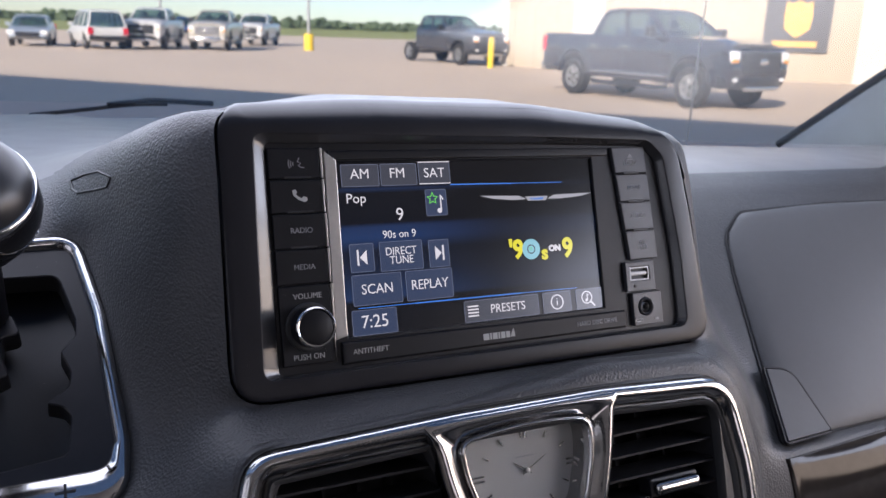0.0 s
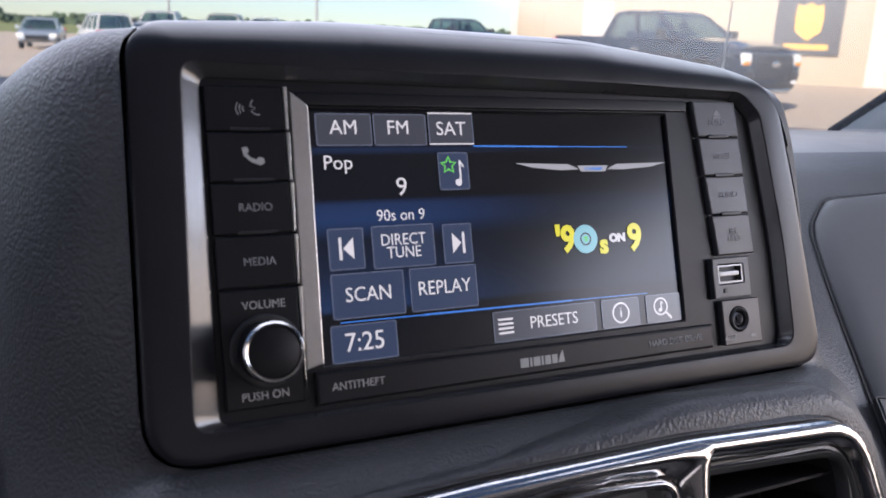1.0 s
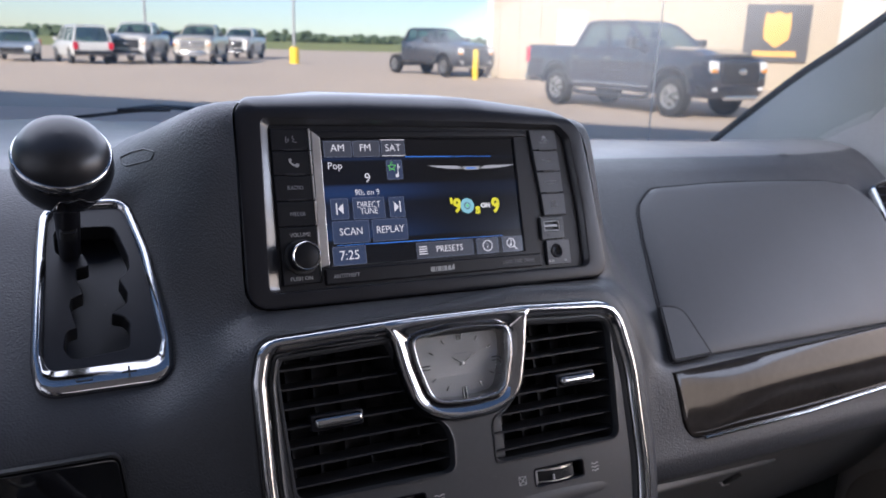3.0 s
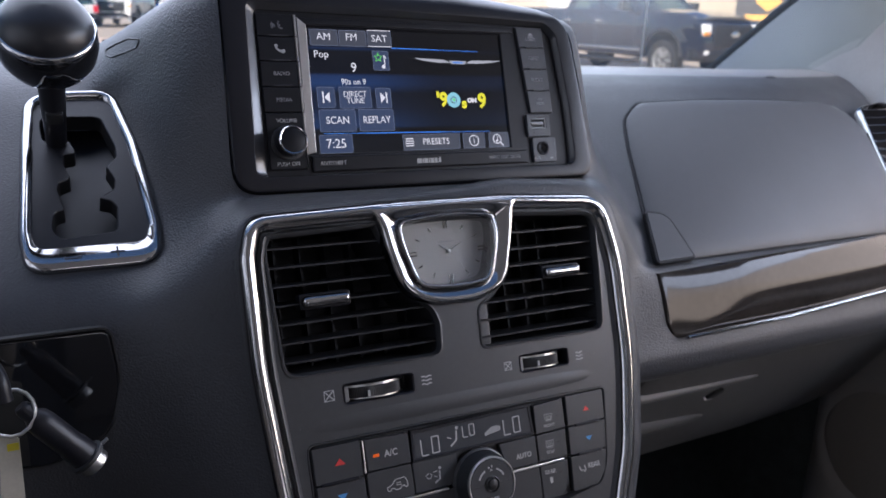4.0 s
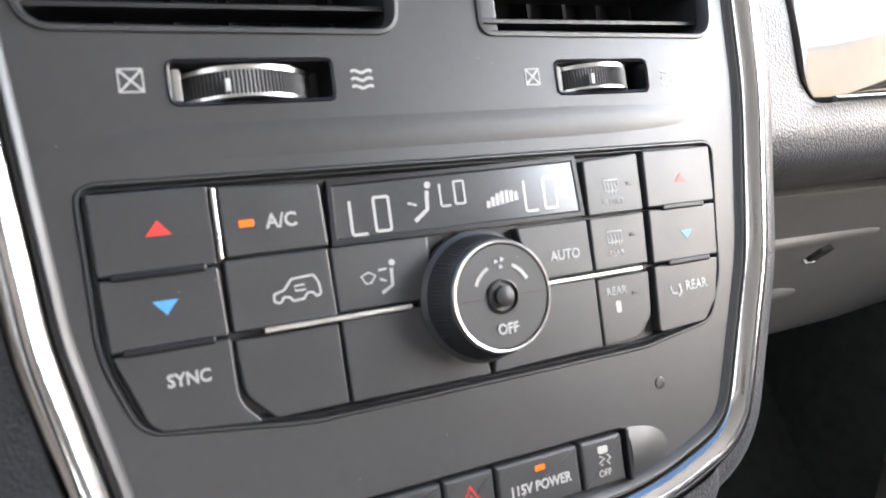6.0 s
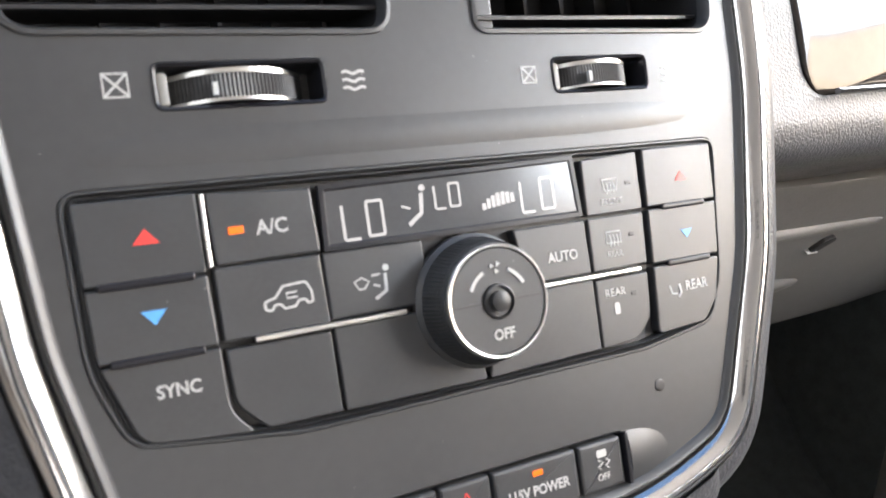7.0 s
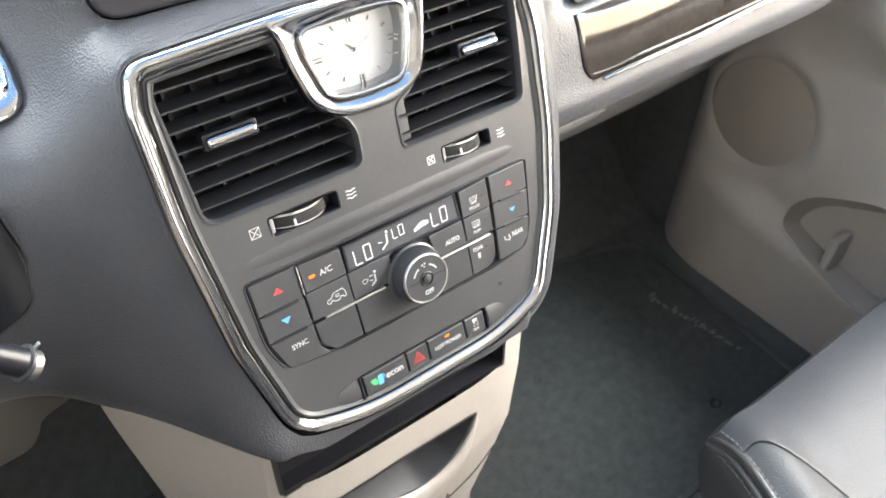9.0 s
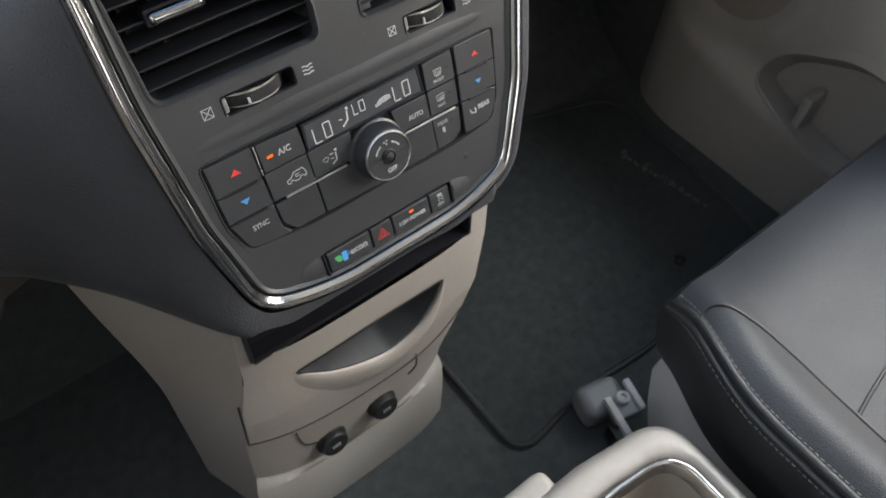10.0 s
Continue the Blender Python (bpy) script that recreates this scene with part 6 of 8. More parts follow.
def front_grid(x0f, x1f, zs, off=0.0, n=24):
    rows = []
    for z in zs:
        l, r, y = console_section(z)
        rows.append([(l + (r - l) * (x0f + (x1f - x0f) * j / n), front(l + (r - l) * (x0f + (x1f - x0f) * j / n), z) + off, z) for j in range(n + 1)])
    return rows
def holed_front(name, holes, z0, z1, mat, label, nz=60, nx=72):
    rows = front_grid(0, 1, [z0 + (z1 - z0) * i / nz for i in range(nz + 1)], 0, nx)
    bm = bmesh.new()
    grid(bm, rows)
    bmesh.ops.delete(bm, geom=[f for f in bm.faces if any(inside(h, f.calc_center_median().x, f.calc_center_median().z) for h in holes)], context="FACES")
    for v in [v for v in bm.verts if any(len(e.link_faces) == 1 for e in v.link_edges)]:
        for h in holes:
            p, d = onto(h, v.co.x, v.co.z)
            if d < 0.0035:
                v.co.x, v.co.z = p.x, p.y
                v.co.y = front(p.x, p.y)
    return part(name, bm, mat, lower, label, smooth=60)
CUB = mm(rect(-120, 91, 796, 866))
PULL = round_poly([(-0.092, 0.755, 0.003), (-0.04, 0.7585, 0.1), (0.0, 0.7585, 0.1), (0.060, 0.7555, 0.003), (0.050, 0.731, 0.03), (0.031, 0.708, 0.03), (0.002, 0.697, 0.03), (-0.030, 0.707, 0.04), (-0.060, 0.725, 0.05)], 0.02, 4)
holed_front("front", [CUB, PULL], 0.50, 0.872, BEIGE, "beige front panel", 130, 150)
bm = bmesh.new()
for s in (0, 1):
    rows = []
    for i in range(24):
        z = 0.44 + (0.90 - 0.44) * i / 23
        l, r, y = console_section(z)
        x = r if s else l
        y0 = front(x, z)
        if s:
            rows.append([(x + 0.004 * j, y0 + 0.05 * j, z) for j in range(5)])
        else:
            rows.append([(x + (-0.1815 - 0.023 * smooth(0.64, 0.92, z) - x) * j / 6, y0 + 0.015 * j, z) for j in range(7)])
    grid(bm, rows)
part("sides", bm, BEIGE, lower, "beige side panels", smooth=60)
tray = part("tray", box(bmesh.new(), -0.120, 0.091, -0.060, 0.06, 0.794, 0.797), BLACK, lower, "open black tray")
for nm, args in (("tray_back", (-0.120, 0.091, 0.055, 0.06, 0.796, 0.870)), ("tray_top", (-0.120, 0.091, -0.058, 0.06, 0.867, 0.871)), ("tray_side", (-0.122, -0.119, -0.058, 0.06, 0.795, 0.870)), ("tray_side", (0.090, 0.093, -0.050, 0.06, 0.795, 0.870))):
    part(nm, box(bmesh.new(), *args), BLACK, tray)
bm = bmesh.new()
loops(bm, [[(x, front(x, z) - 0.0012, z) for x, z in o] for o in (inset(CUB, -0.0016), inset(CUB, 0.0016))] + [[(x, front(x, z) + 0.012, z) for x, z in inset(CUB, 0.002)]])
part("tray_edge", bm, SATIN, tray)
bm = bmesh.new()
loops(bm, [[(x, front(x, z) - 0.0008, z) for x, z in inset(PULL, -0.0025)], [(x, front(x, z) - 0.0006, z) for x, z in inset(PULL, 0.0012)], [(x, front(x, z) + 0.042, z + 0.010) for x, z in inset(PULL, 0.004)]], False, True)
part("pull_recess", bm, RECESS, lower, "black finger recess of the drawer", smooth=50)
bm = bmesh.new()
lip = [(-0.094, 0.753), (-0.061, 0.723), (-0.030, 0.704), (0.002, 0.694), (0.033, 0.705), (0.053, 0.729), (0.063, 0.754)]
cl = catmull([(x, 0, z) for x, z in lip], 5)
rows = [[(p.x, front(p.x, p.z) + 0.0015 + (dy - 0.0015) * math.sin(math.pi * (0.04 + 0.92 * i / (len(cl) - 1))) ** 0.6, p.z + dz) for dy, dz in ((0.005, 0.0030), (-0.002, 0.0030), (-0.0045, 0.0008), (-0.0060, -0.006), (-0.0055, -0.016), (-0.0032, -0.028), (0.0010, -0.042))] for i, p in enumerate(cl)]
grid(bm, rows)
part("drawer_lip", bm, BEIGE, lower, "raised lip of the drawer", smooth=70)
# seams of the drawer and of the socket plate
bm = bmesh.new()
for pts in ([(-0.1425, 0.737), (-0.1445, 0.700), (-0.1455, 0.660)], [(-0.1455, 0.660), (-0.05, 0.634), (0.04, 0.632), (0.099, 0.655)], [(-0.104, 0.640), (-0.098, 0.600), (-0.085, 0.585)], [(0.035, 0.640), (0.038, 0.610), (0.028, 0.600)]):
    c = catmull([(x, 0, z) for x, z in pts], 6)
    tube(bm, [(p.x, front(p.x, p.z) - 0.0002, p.z) for p in c], 0.0011, 6)
part("seam", bm, BLACK, lower)
def socket(x, z):
    m = Matrix.Translation((x, front(x, z) - 0.001, z)) @ local_frame(0, 0, 0, 12)
    p = part("power_socket", lathe(bmesh.new(), [(0.0175, -0.01), (0.0175, 0.0015), (0.0160, 0.0035), (0.0152, 0.0030)], 32), BLACK, lower, "black capped power socket", m, smooth=50)
    part("cap", lathe(bmesh.new(), [(0.0150, 0.0), (0.0150, 0.0090), (0.0138, 0.0108), (0.0001, 0.0110)], 32), BLACK, p, smooth=50)
    for i in range(3):
        part("cap_mark", slab(bmesh.new(), mm(rect(-4.5 + 3.4 * i, -2.2 + 3.4 * i, -3.0, 1.6)), 0.0109, 0.0113), PRINT_DIM, p)
socket(-0.0700, 0.574), socket(-0.0075, 0.577)
bm = bmesh.new()
base_rows = []
for z, out in ((0.440, 0.010), (0.500, 0.009), (0.545, 0.006), (0.560, 0.002), (0.566, 0.000)):
    l, r, y = console_section(z)
    base_rows.append([(l - out + (r - l + 2 * out) * j / 24, front(l + (r - l) * j / 24, z) - out, z + 0.030 * (1 - abs(j / 12 - 1) ** 2) * (-1 if z > 0.55 else 0)) for j in range(25)])
grid(bm, base_rows)
part("base", bm, material("pale_beige_plastic", (0.40, 0.375, 0.34), 0.5, vary=0.07, scale=18, bump=0.2, bscale=900, grain="leather"), lower, "pale beige base moulding", smooth=60)

# ---------------------------------------------------------------- floor, mat, footwell
floor_z = 0.44
bm = bmesh.new()
box(bm, -0.85, 0.85, -3.2, 0.26, floor_z - 0.03, floor_z - 0.004)
tagged(part("floor", bm, CARPET), "black carpeted van floor", "floor", kind="structure")
bm = bmesh.new()
grid(bm, [[(x, y, z) for x in [-0.85 + 0.17 * i for i in range(11)]] for y, z in ((0.24, floor_z - 0.006), (0.30, 0.47), (0.40, 0.58), (0.48, 0.74), (0.50, 1.10))], (0, 0.02, 0))
tagged(part("footwell_wall", bm, CARPET), "black carpeted front wall of the footwell", "wall", kind="structure")
mat_t = thing("floor_mat", "black carpet floor mat with a stitched edge and worn lettering", "floor mat", Matrix.Translation((0, 0, floor_z - 0.004)))
MO = round_poly([(0.118, -0.165, 0.03), (0.245, -0.150, 0.02), (0.345, -0.158, 0.02), (0.62, -0.15, 0.04), (0.645, 0.20, 0.05), (0.45, 0.26, 0.1), (0.125, 0.24, 0.04), (0.118, 0.0, 0.1)], 0.03, 5)
part("carpet", slab(bmesh.new(), MO, 0, 0.007, 0.002), MAT_CARPET, mat_t)
bm = bmesh.new()
tube(bm, [(x, y, 0.006) for x, y in MO] + [(*MO[0], 0.006)], 0.0042, 8)
part("edge_binding", bm, LEATHER_SIDE, mat_t, "stitched binding")
worn = material("worn_grey_stitch", (0.085, 0.085, 0.08), 0.9, vary=0.6, scale=200)
random.seed(5)
for i in range(24):
    f = (i + random.uniform(-0.35, 0.35)) / 23
    x, y = 0.571 + 0.022 * f + random.uniform(-0.005, 0.005), 0.102 - 0.146 * f
    w, h = random.uniform(0.0012, 0.0036), random.uniform(0.002, 0.0062)
    k = random.uniform(-0.002, 0.002)
    q = [(x - h, y - w), (x + h, y - w + k), (x + h * 0.9, y + w + k), (x - h * 1.1, y + w * 0.8)]
    part("worn_bar", slab(bmesh.new(), q, 0.0066, 0.0073, 0.0003), worn, mat_t, "worn grey embroidered bar")
bm = bmesh.new()
lathe(bm, [(0.008, 0.0), (0.008, 0.011), (0.004, 0.013), (0.0001, 0.0135)], 20, Matrix.Translation((0.487, -0.090, 0)))
part("fastener", bm, SATIN, mat_t, "round black fastener")

# ---------------------------------------------------------------- passenger seat
seat = thing("passenger_seat", "black leather front passenger seat with grey stitching", "car seat", Matrix.Translation((0.455, -0.45, 0)))
def seat_shape(x, y):
    """height of the cushion's top over its plan"""
    e = 0.5
    u = abs(x) / 0.258
    side = max(0.0, 1 - max(0.0, u) ** 6)
    f = (y + 0.25) / 0.5
    front_drop = max(0.0, (y - 0.17) / 0.085)
    return 0.744 + 0.012 * smooth(0.70, 0.95, u) - 0.013 * max(0.0, (u - 0.88) / 0.12) ** 2 - 0.020 * max(0.0, front_drop) ** 2 - 0.012 * (1 - f) * (1 - u)
def seat_taper(y):
    return 1 - 0.155 * smooth(0.08, 0.26, y) ** 2
rows = []
for i in range(31):
    y = -0.26 + 0.512 * i / 30
    rows.append([((-0.258 + 0.516 * j / 36) * seat_taper(y), y, seat_shape(-0.258 + 0.516 * j / 36, y)) for j in range(37)])
bm = bmesh.new()
grid(bm, rows)
cushion = part("cushion", bm, LEATHER, seat, "black leather seat cushion", smooth=80)
bm = bmesh.new()
edge = [rows[0][0]] + [r[0] for r in rows] + list(rows[-1]) + [r[-1] for r in rows[::-1]]
def skirt(zs):
    return [[(x * sx, y * sy + oy, z * wz + zz * (1 - wz)) for x, y, z in edge] for sx, sy, oy, wz, zz in zs]
loops(bm, skirt(((1, 1, 0, 1, 0), (1.014, 1.012, 0.002, 0.88, 0.640), (1.018, 1.014, 0.003, 0.55, 0.650), (1.000, 1.0, 0, 0.2, 0.640), (0.970, 0.97, 0, 0.0, 0.625), (0.93, 0.93, 0, 0.0, 0.600))), closed=False)
part("bolster", bm, LEATHER_SIDE, seat, "padded black side", smooth=80)
bm = bmesh.new()
loops(bm, skirt(((0.935, 0.935, 0, 0.0, 0.650), (0.958, 0.955, 0, 0.0, 0.585), (0.940, 0.925, -0.005, 0.0, 0.52), (0.90, 0.86, -0.01, 0.0, floor_z))), closed=False)
part("base_cover", bm, PILLAR, seat, "pale grey plastic base cover", smooth=80)
for k, (sx, dz) in enumerate(((1.000, 0.0030), (1.016, -0.014))):
    bm = bmesh.new()
    pts = [(x * sx, y * (1.0 if k == 0 else 1.008), z + dz * 0.6 - 0.007 * smooth(0.215, 0.252, y)) for x, y, z in [r[0] for r in rows]]
    tube(bm, pts, 0.0034, 8)
    part("piping", bm, LEATHER_SIDE, cushion, "leather piping", smooth=60)
bm = bmesh.new()
seam_l = [r[0] for r in rows]
for side in (0.984, 1.024):
    for i in range(len(seam_l) - 1):
        a, b = Vector(seam_l[i]), Vector(seam_l[i + 1])
        for f in (0.05, 0.38, 0.72):
            p, q = a.lerp(b, f), a.lerp(b, f + 0.2)
            dz = -0.0005 if side < 1 else -0.016
            tube(bm, [(p.x * side, p.y, p.z + dz + (0.004 if side < 1 else 0)), (q.x * side, q.y, q.z + dz + (0.004 if side < 1 else 0))], 0.0007, 5)
part("stitching", bm, THREAD, cushion, "grey stitching")
bm = bmesh.new()
for s in (-1, 1):
    c = catmull([(s * x, y, 0) for x, y in ((0.226, 0.222), (0.214, 0.222), (0.203, 0.210), (0.196, 0.18), (0.194, 0.14), (0.196, 0.10), (0.198, 0.0), (0.196, -0.26))], 6)
    tube(bm, [(p.x, p.y, seat_shape(p.x / seat_taper(p.y), p.y) + 0.0004) for p in c], 0.0016, 6)
tube(bm, [(x, 0.077 + 0.02 * (1 - (x / 0.196) ** 2), seat_shape(x, 0.077) + 0.0004) for x in [-0.196 + 0.0245 * i for i in range(17)]], 0.0018, 6)
part("seam", bm, BLACK, cushion)
bm = bmesh.new()
rows2 = []
for i in range(13):
    z = 0.70 + 0.68 * i / 12
    w = 0.245 - 0.05 * (i / 12) ** 3
    rows2.append([(w * math.sin(math.pi * (j / 12 - 0.5)), -0.30 - 0.20 * i / 12 - 0.03 * math.cos(math.pi * (j / 12 - 0.5)) + 0.05 * abs(j / 6 - 1) ** 3, z) for j in range(13)])
grid(bm, rows2, (0, -0.10, 0))
part("backrest", bm, LEATHER, seat, "black leather backrest", smooth=80)
part("headrest", box(bmesh.new(), -0.13, 0.13, -0.62, -0.52, 1.42, 1.60, 0.04, 4), LEATHER, seat)
# rail end beside the seat
rail = thing("seat_rail_end", "grey plastic seat rail cap on the carpet", "rail cap", Matrix.Translation((0.235, -0.180, floor_z)) @ Matrix.Rotation(radians(-14), 4, "Z"))
RAILP = material("grey_rail_plastic", (0.16, 0.165, 0.17), 0.45, vary=0.1, scale=40, bump=0.1, bscale=1500)
bm = bmesh.new()
box(bm, -0.031, 0.026, -0.020, 0.024, 0.0, 0.044, 0.012, 3)
part("cap", bm, RAILP, rail, "rounded grey cap", smooth=60)
part("plate", box(bmesh.new(), -0.006, 0.030, -0.036, -0.004, 0.030, 0.046, 0.003), RAILP, rail)
part("arm", box(bmesh.new(), -0.008, 0.001, -0.066, -0.006, 0.044, 0.052, 0.0015), PILLAR, rail, "pale lever")
part("arm", box(bmesh.new(), 0.026, 0.034, -0.034, 0.006, 0.044, 0.052, 0.0015), PILLAR, rail, "pale lever")
part("bolt", lathe(bmesh.new(), [(0.0085, 0.044), (0.0085, 0.052), (0.0075, 0.0535), (0.0045, 0.0535), (0.0038, 0.049), (0.0001, 0.049)], 24, Matrix.Translation((0.014, -0.014, 0))), PILLAR, rail, "round bolt head")
part("track", box(bmesh.new(), -0.012, 0.012, -0.45, -0.03, 0.0, 0.03, 0.003), SATIN, rail)

# ---------------------------------------------------------------- floor console between the seats
fc = thing("floor_console", "beige floor console with a chrome rimmed cup tray", "console", Matrix.Translation((0.0, -0.27, 0)))
FO = round_poly([(-0.10, -0.55, 0.03), (0.157, -0.55, 0.03), (0.157, 0.004, 0.045), (0.06, 0.017, 0.05), (-0.10, 0.017, 0.03)], 0.03, 8)
FI = round_poly([(-0.08, -0.35, 0.03), (0.133, -0.35, 0.03), (0.133, -0.025, 0.035), (0.07, -0.019, 0.04), (-0.08, -0.019, 0.02)], 0.03, 8)
top_z = 0.705
plate("top", [FO, FI], 0.60, top_z, BEIGE, fc, "beige top with rounded edges", 0.010, angle=60)
bm = bmesh.new()
frame_ring(bm, FI, [(-0.003, top_z - 0.001), (-0.002, top_z + 0.0030), (0.0008, top_z + 0.0040), (0.003, top_z + 0.0022), (0.005, top_z - 0.004), (0.006, top_z - 0.012)])
part("chrome_rim", bm, CHROME, fc, "chrome rim of the tray", smooth=60)
part("tray", slab(bmesh.new(), inset(FI, -0.002), 0.60, 0.625), BEIGE_DARK, fc, "taupe tray floor")
bm = bmesh.new()
frame_ring(bm, FI, [(0.004, top_z - 0.008), (0.010, top_z - 0.05), (0.014, 0.624)])
part("tray_wall", bm, BEIGE_DARK, fc, smooth=60)
bm = bmesh.new()
loops(bm, [[(x, y, 0.61) for x, y in inset(FO, 0.002)], [(x, y, 0.55) for x, y in inset(FO, 0.008)], [(x, y, floor_z) for x, y in inset(FO, 0.015)]])
part("body", bm, BEIGE, fc, smooth=60)
part("front_lip", box(bmesh.new(), -0.07, 0.038, 0.005, 0.036, 0.60, 0.696, 0.010, 3), BEIGE, fc, "beige front lip")

# ---------------------------------------------------------------- van shell
def glass_edge(x):
    return 0.785 - 1.05 * max(0, abs(x) - 0.05) ** 2
# its pale veil stands for glare over the view outside, besides dust
GLASS = glass("windscreen_glass", (0.93, 0.96, 0.95), 0.030, 0.055)
rows = []
for i in range(9):
    f = i / 8
    rows.append([(x * (1 - 0.17 * f), glass_edge(x) * (1 - f) + (-0.28 + 0.10 * x * x) * f, 1.150 + (0.056 - 0.045 * smooth(0.0, 0.4, x) + 0.045 * (abs(x) / 0.72) ** 2) * (1 - f) + (0.46 - 0.03 * (x / 0.7) ** 2) * f + 0.03 * math.sin(math.pi * f)) for x in [-0.74 + 0.0925 * j for j in range(17)]])
bm = bmesh.new()
grid(bm, rows, (0, 0.0035, 0.0045))
screen_g = tagged(part("windshield", bm, GLASS, smooth=80), "clear curved glass windshield of the van", "windshield", kind="structure")
screen_g.visible_shadow = False

bm = bmesh.new()
grid(bm, [[(x, y, z - 0.06 * (x / 0.75) ** 4) for x in [-0.75 + 0.125 * j for j in range(13)]] for y, z in ((-0.26, 1.595), (-0.40, 1.635), (-1.0, 1.675), (-2.2, 1.67), (-3.2, 1.62))], (0, 0, 0.04))
tagged(part("ceiling", bm, LINER, smooth=60), "pale grey cloth headliner of the van", "ceiling", kind="structure")


def pillar(s):
    """A front pillar with its padded trim, wide at its foot."""
    inner = catmull([(0.722, 0.505, 1.180), (0.703, 0.355, 1.280), (0.682, 0.258, 1.331), (0.640, 0.05, 1.445), (0.600, -0.24, 1.590)], 6)
    outer = catmull([(0.770, 0.195, 1.150), (0.775, 0.185, 1.235), (0.760, 0.13, 1.330), (0.720, 0.00, 1.430), (0.665, -0.26, 1.560)], 6)
    rows = []
    for p, q in zip(inner, outer):
        rows.append([(s * (p.x + (q.x - p.x) * f - 0.022 * math.sin(math.pi * f)), p.y + (q.y - p.y) * f, p.z + (q.z - p.z) * f) for f in [j / 10 for j in range(11)]])
    bm = bmesh.new()
    grid(bm, rows, (s * 0.03, 0.01, 0.01))
    ob = thing("pillar_trim", "pale grey moulded trim of the windshield pillar", "pillar trim", Matrix.Translation((0, 0, 0)), group="windshield pillars", kind="structure")
    part("moulding", bm, PILLAR, ob, smooth=70)
    bm = bmesh.new()
    tube(bm, [(s * (p.x + 0.003), p.y + 0.006, p.z + 0.004) for p in inner], 0.0055, 8)
    part("black_seal", bm, BLACK, ob, "black rubber seal", smooth=60)
    bm = bmesh.new()
    tube(bm, [(s * (q.x + 0.010), q.y - 0.012, q.z) for q in outer], 0.016, 10)
    part("door_seal", bm, BLACK, ob, "black door seal", smooth=60)
pillar(1), pillar(-1)

# side walls: sills below the windows, posts and rails round them
def side(s):
    ob = thing("side_wall", "beige trimmed van side with window openings", "wall", Matrix.Translation((0, 0, 0)), group="van sides", kind="structure")
    for nm, a in (("sill", (0.74, 0.80, -3.2, -0.80, 0.42, 1.06)), ("post", (0.69, 0.80, -1.14, -1.01, 0.42, 1.60)), ("post", (0.70, 0.80, -2.05, -1.90, 1.05, 1.60)), ("rail", (0.66, 0.80, -3.2, -0.26, 1.53, 1.64)), ("post", (0.70, 0.80, -3.2, -3.0, 1.05, 1.60)), ("cowl_side", (0.722, 0.80, 0.20, 0.62, 0.42, 1.16))):
        bm = bmesh.new()
        box(bm, min(s * a[0], s * a[1]), max(s * a[0], s * a[1]), *a[2:], 0.012)
        part(nm, bm, CARPET if nm == "cowl_side" else BEIGE if nm != "rail" else LINER, ob)
side(1), side(-1)
bm = bmesh.new()
box(bm, -0.80, 0.80, -3.26, -3.2, 0.42, 1.06, 0.01)
box(bm, -0.80, 0.80, -3.26, -3.2, 1.50, 1.66, 0.01)
tagged(part("wall_rear", bm, BEIGE), "beige tailgate trim with a window opening", "wall", kind="structure")

# front doors
SP = (0.097, 0.733, 0.092)      # loudspeaker: y, z, radius
PK = round_poly([(0.024, 0.596, 0.05), (-0.006, 0.660, 0.09), (-0.10, 0.706, 0.12), (-0.30, 0.690, 0.05), (-0.36, 0.60, 0.03), (-0.26, 0.545, 0.05), (-0.12, 0.553, 0.10), (-0.04, 0.574, 0.08)], 0.03, 9)
def door_relief(y, z):
    """how far the panel stands into the cabin"""
    crease = 0.585 + 0.42 * max(0.0, y + 0.02) ** 1.3 - 0.10 * min(0.0, y + 0.02)
    low = 1 - smooth(crease - 0.03, crease + 0.035, z)
    d = math.hypot(y - SP[0], z - SP[1])
    ring = 0.0045 * math.exp(-((d - SP[2]) / 0.018) ** 2)
    arm = 0.055 * smooth(0.84, 0.92, z) * (1 - smooth(0.98, 1.05, z)) * smooth(0.10, -0.15, y) if y < 0.1 else 0
    return 0.022 * low * (1 - smooth(0.10, 0.22, y)) + ring - 0.006 * smooth(SP[2] + 0.004, SP[2] - 0.022, d) + arm - 0.04 * smooth(0.150, 0.232, y) ** 2 - 0.02 * smooth(1.02, 1.08, z)
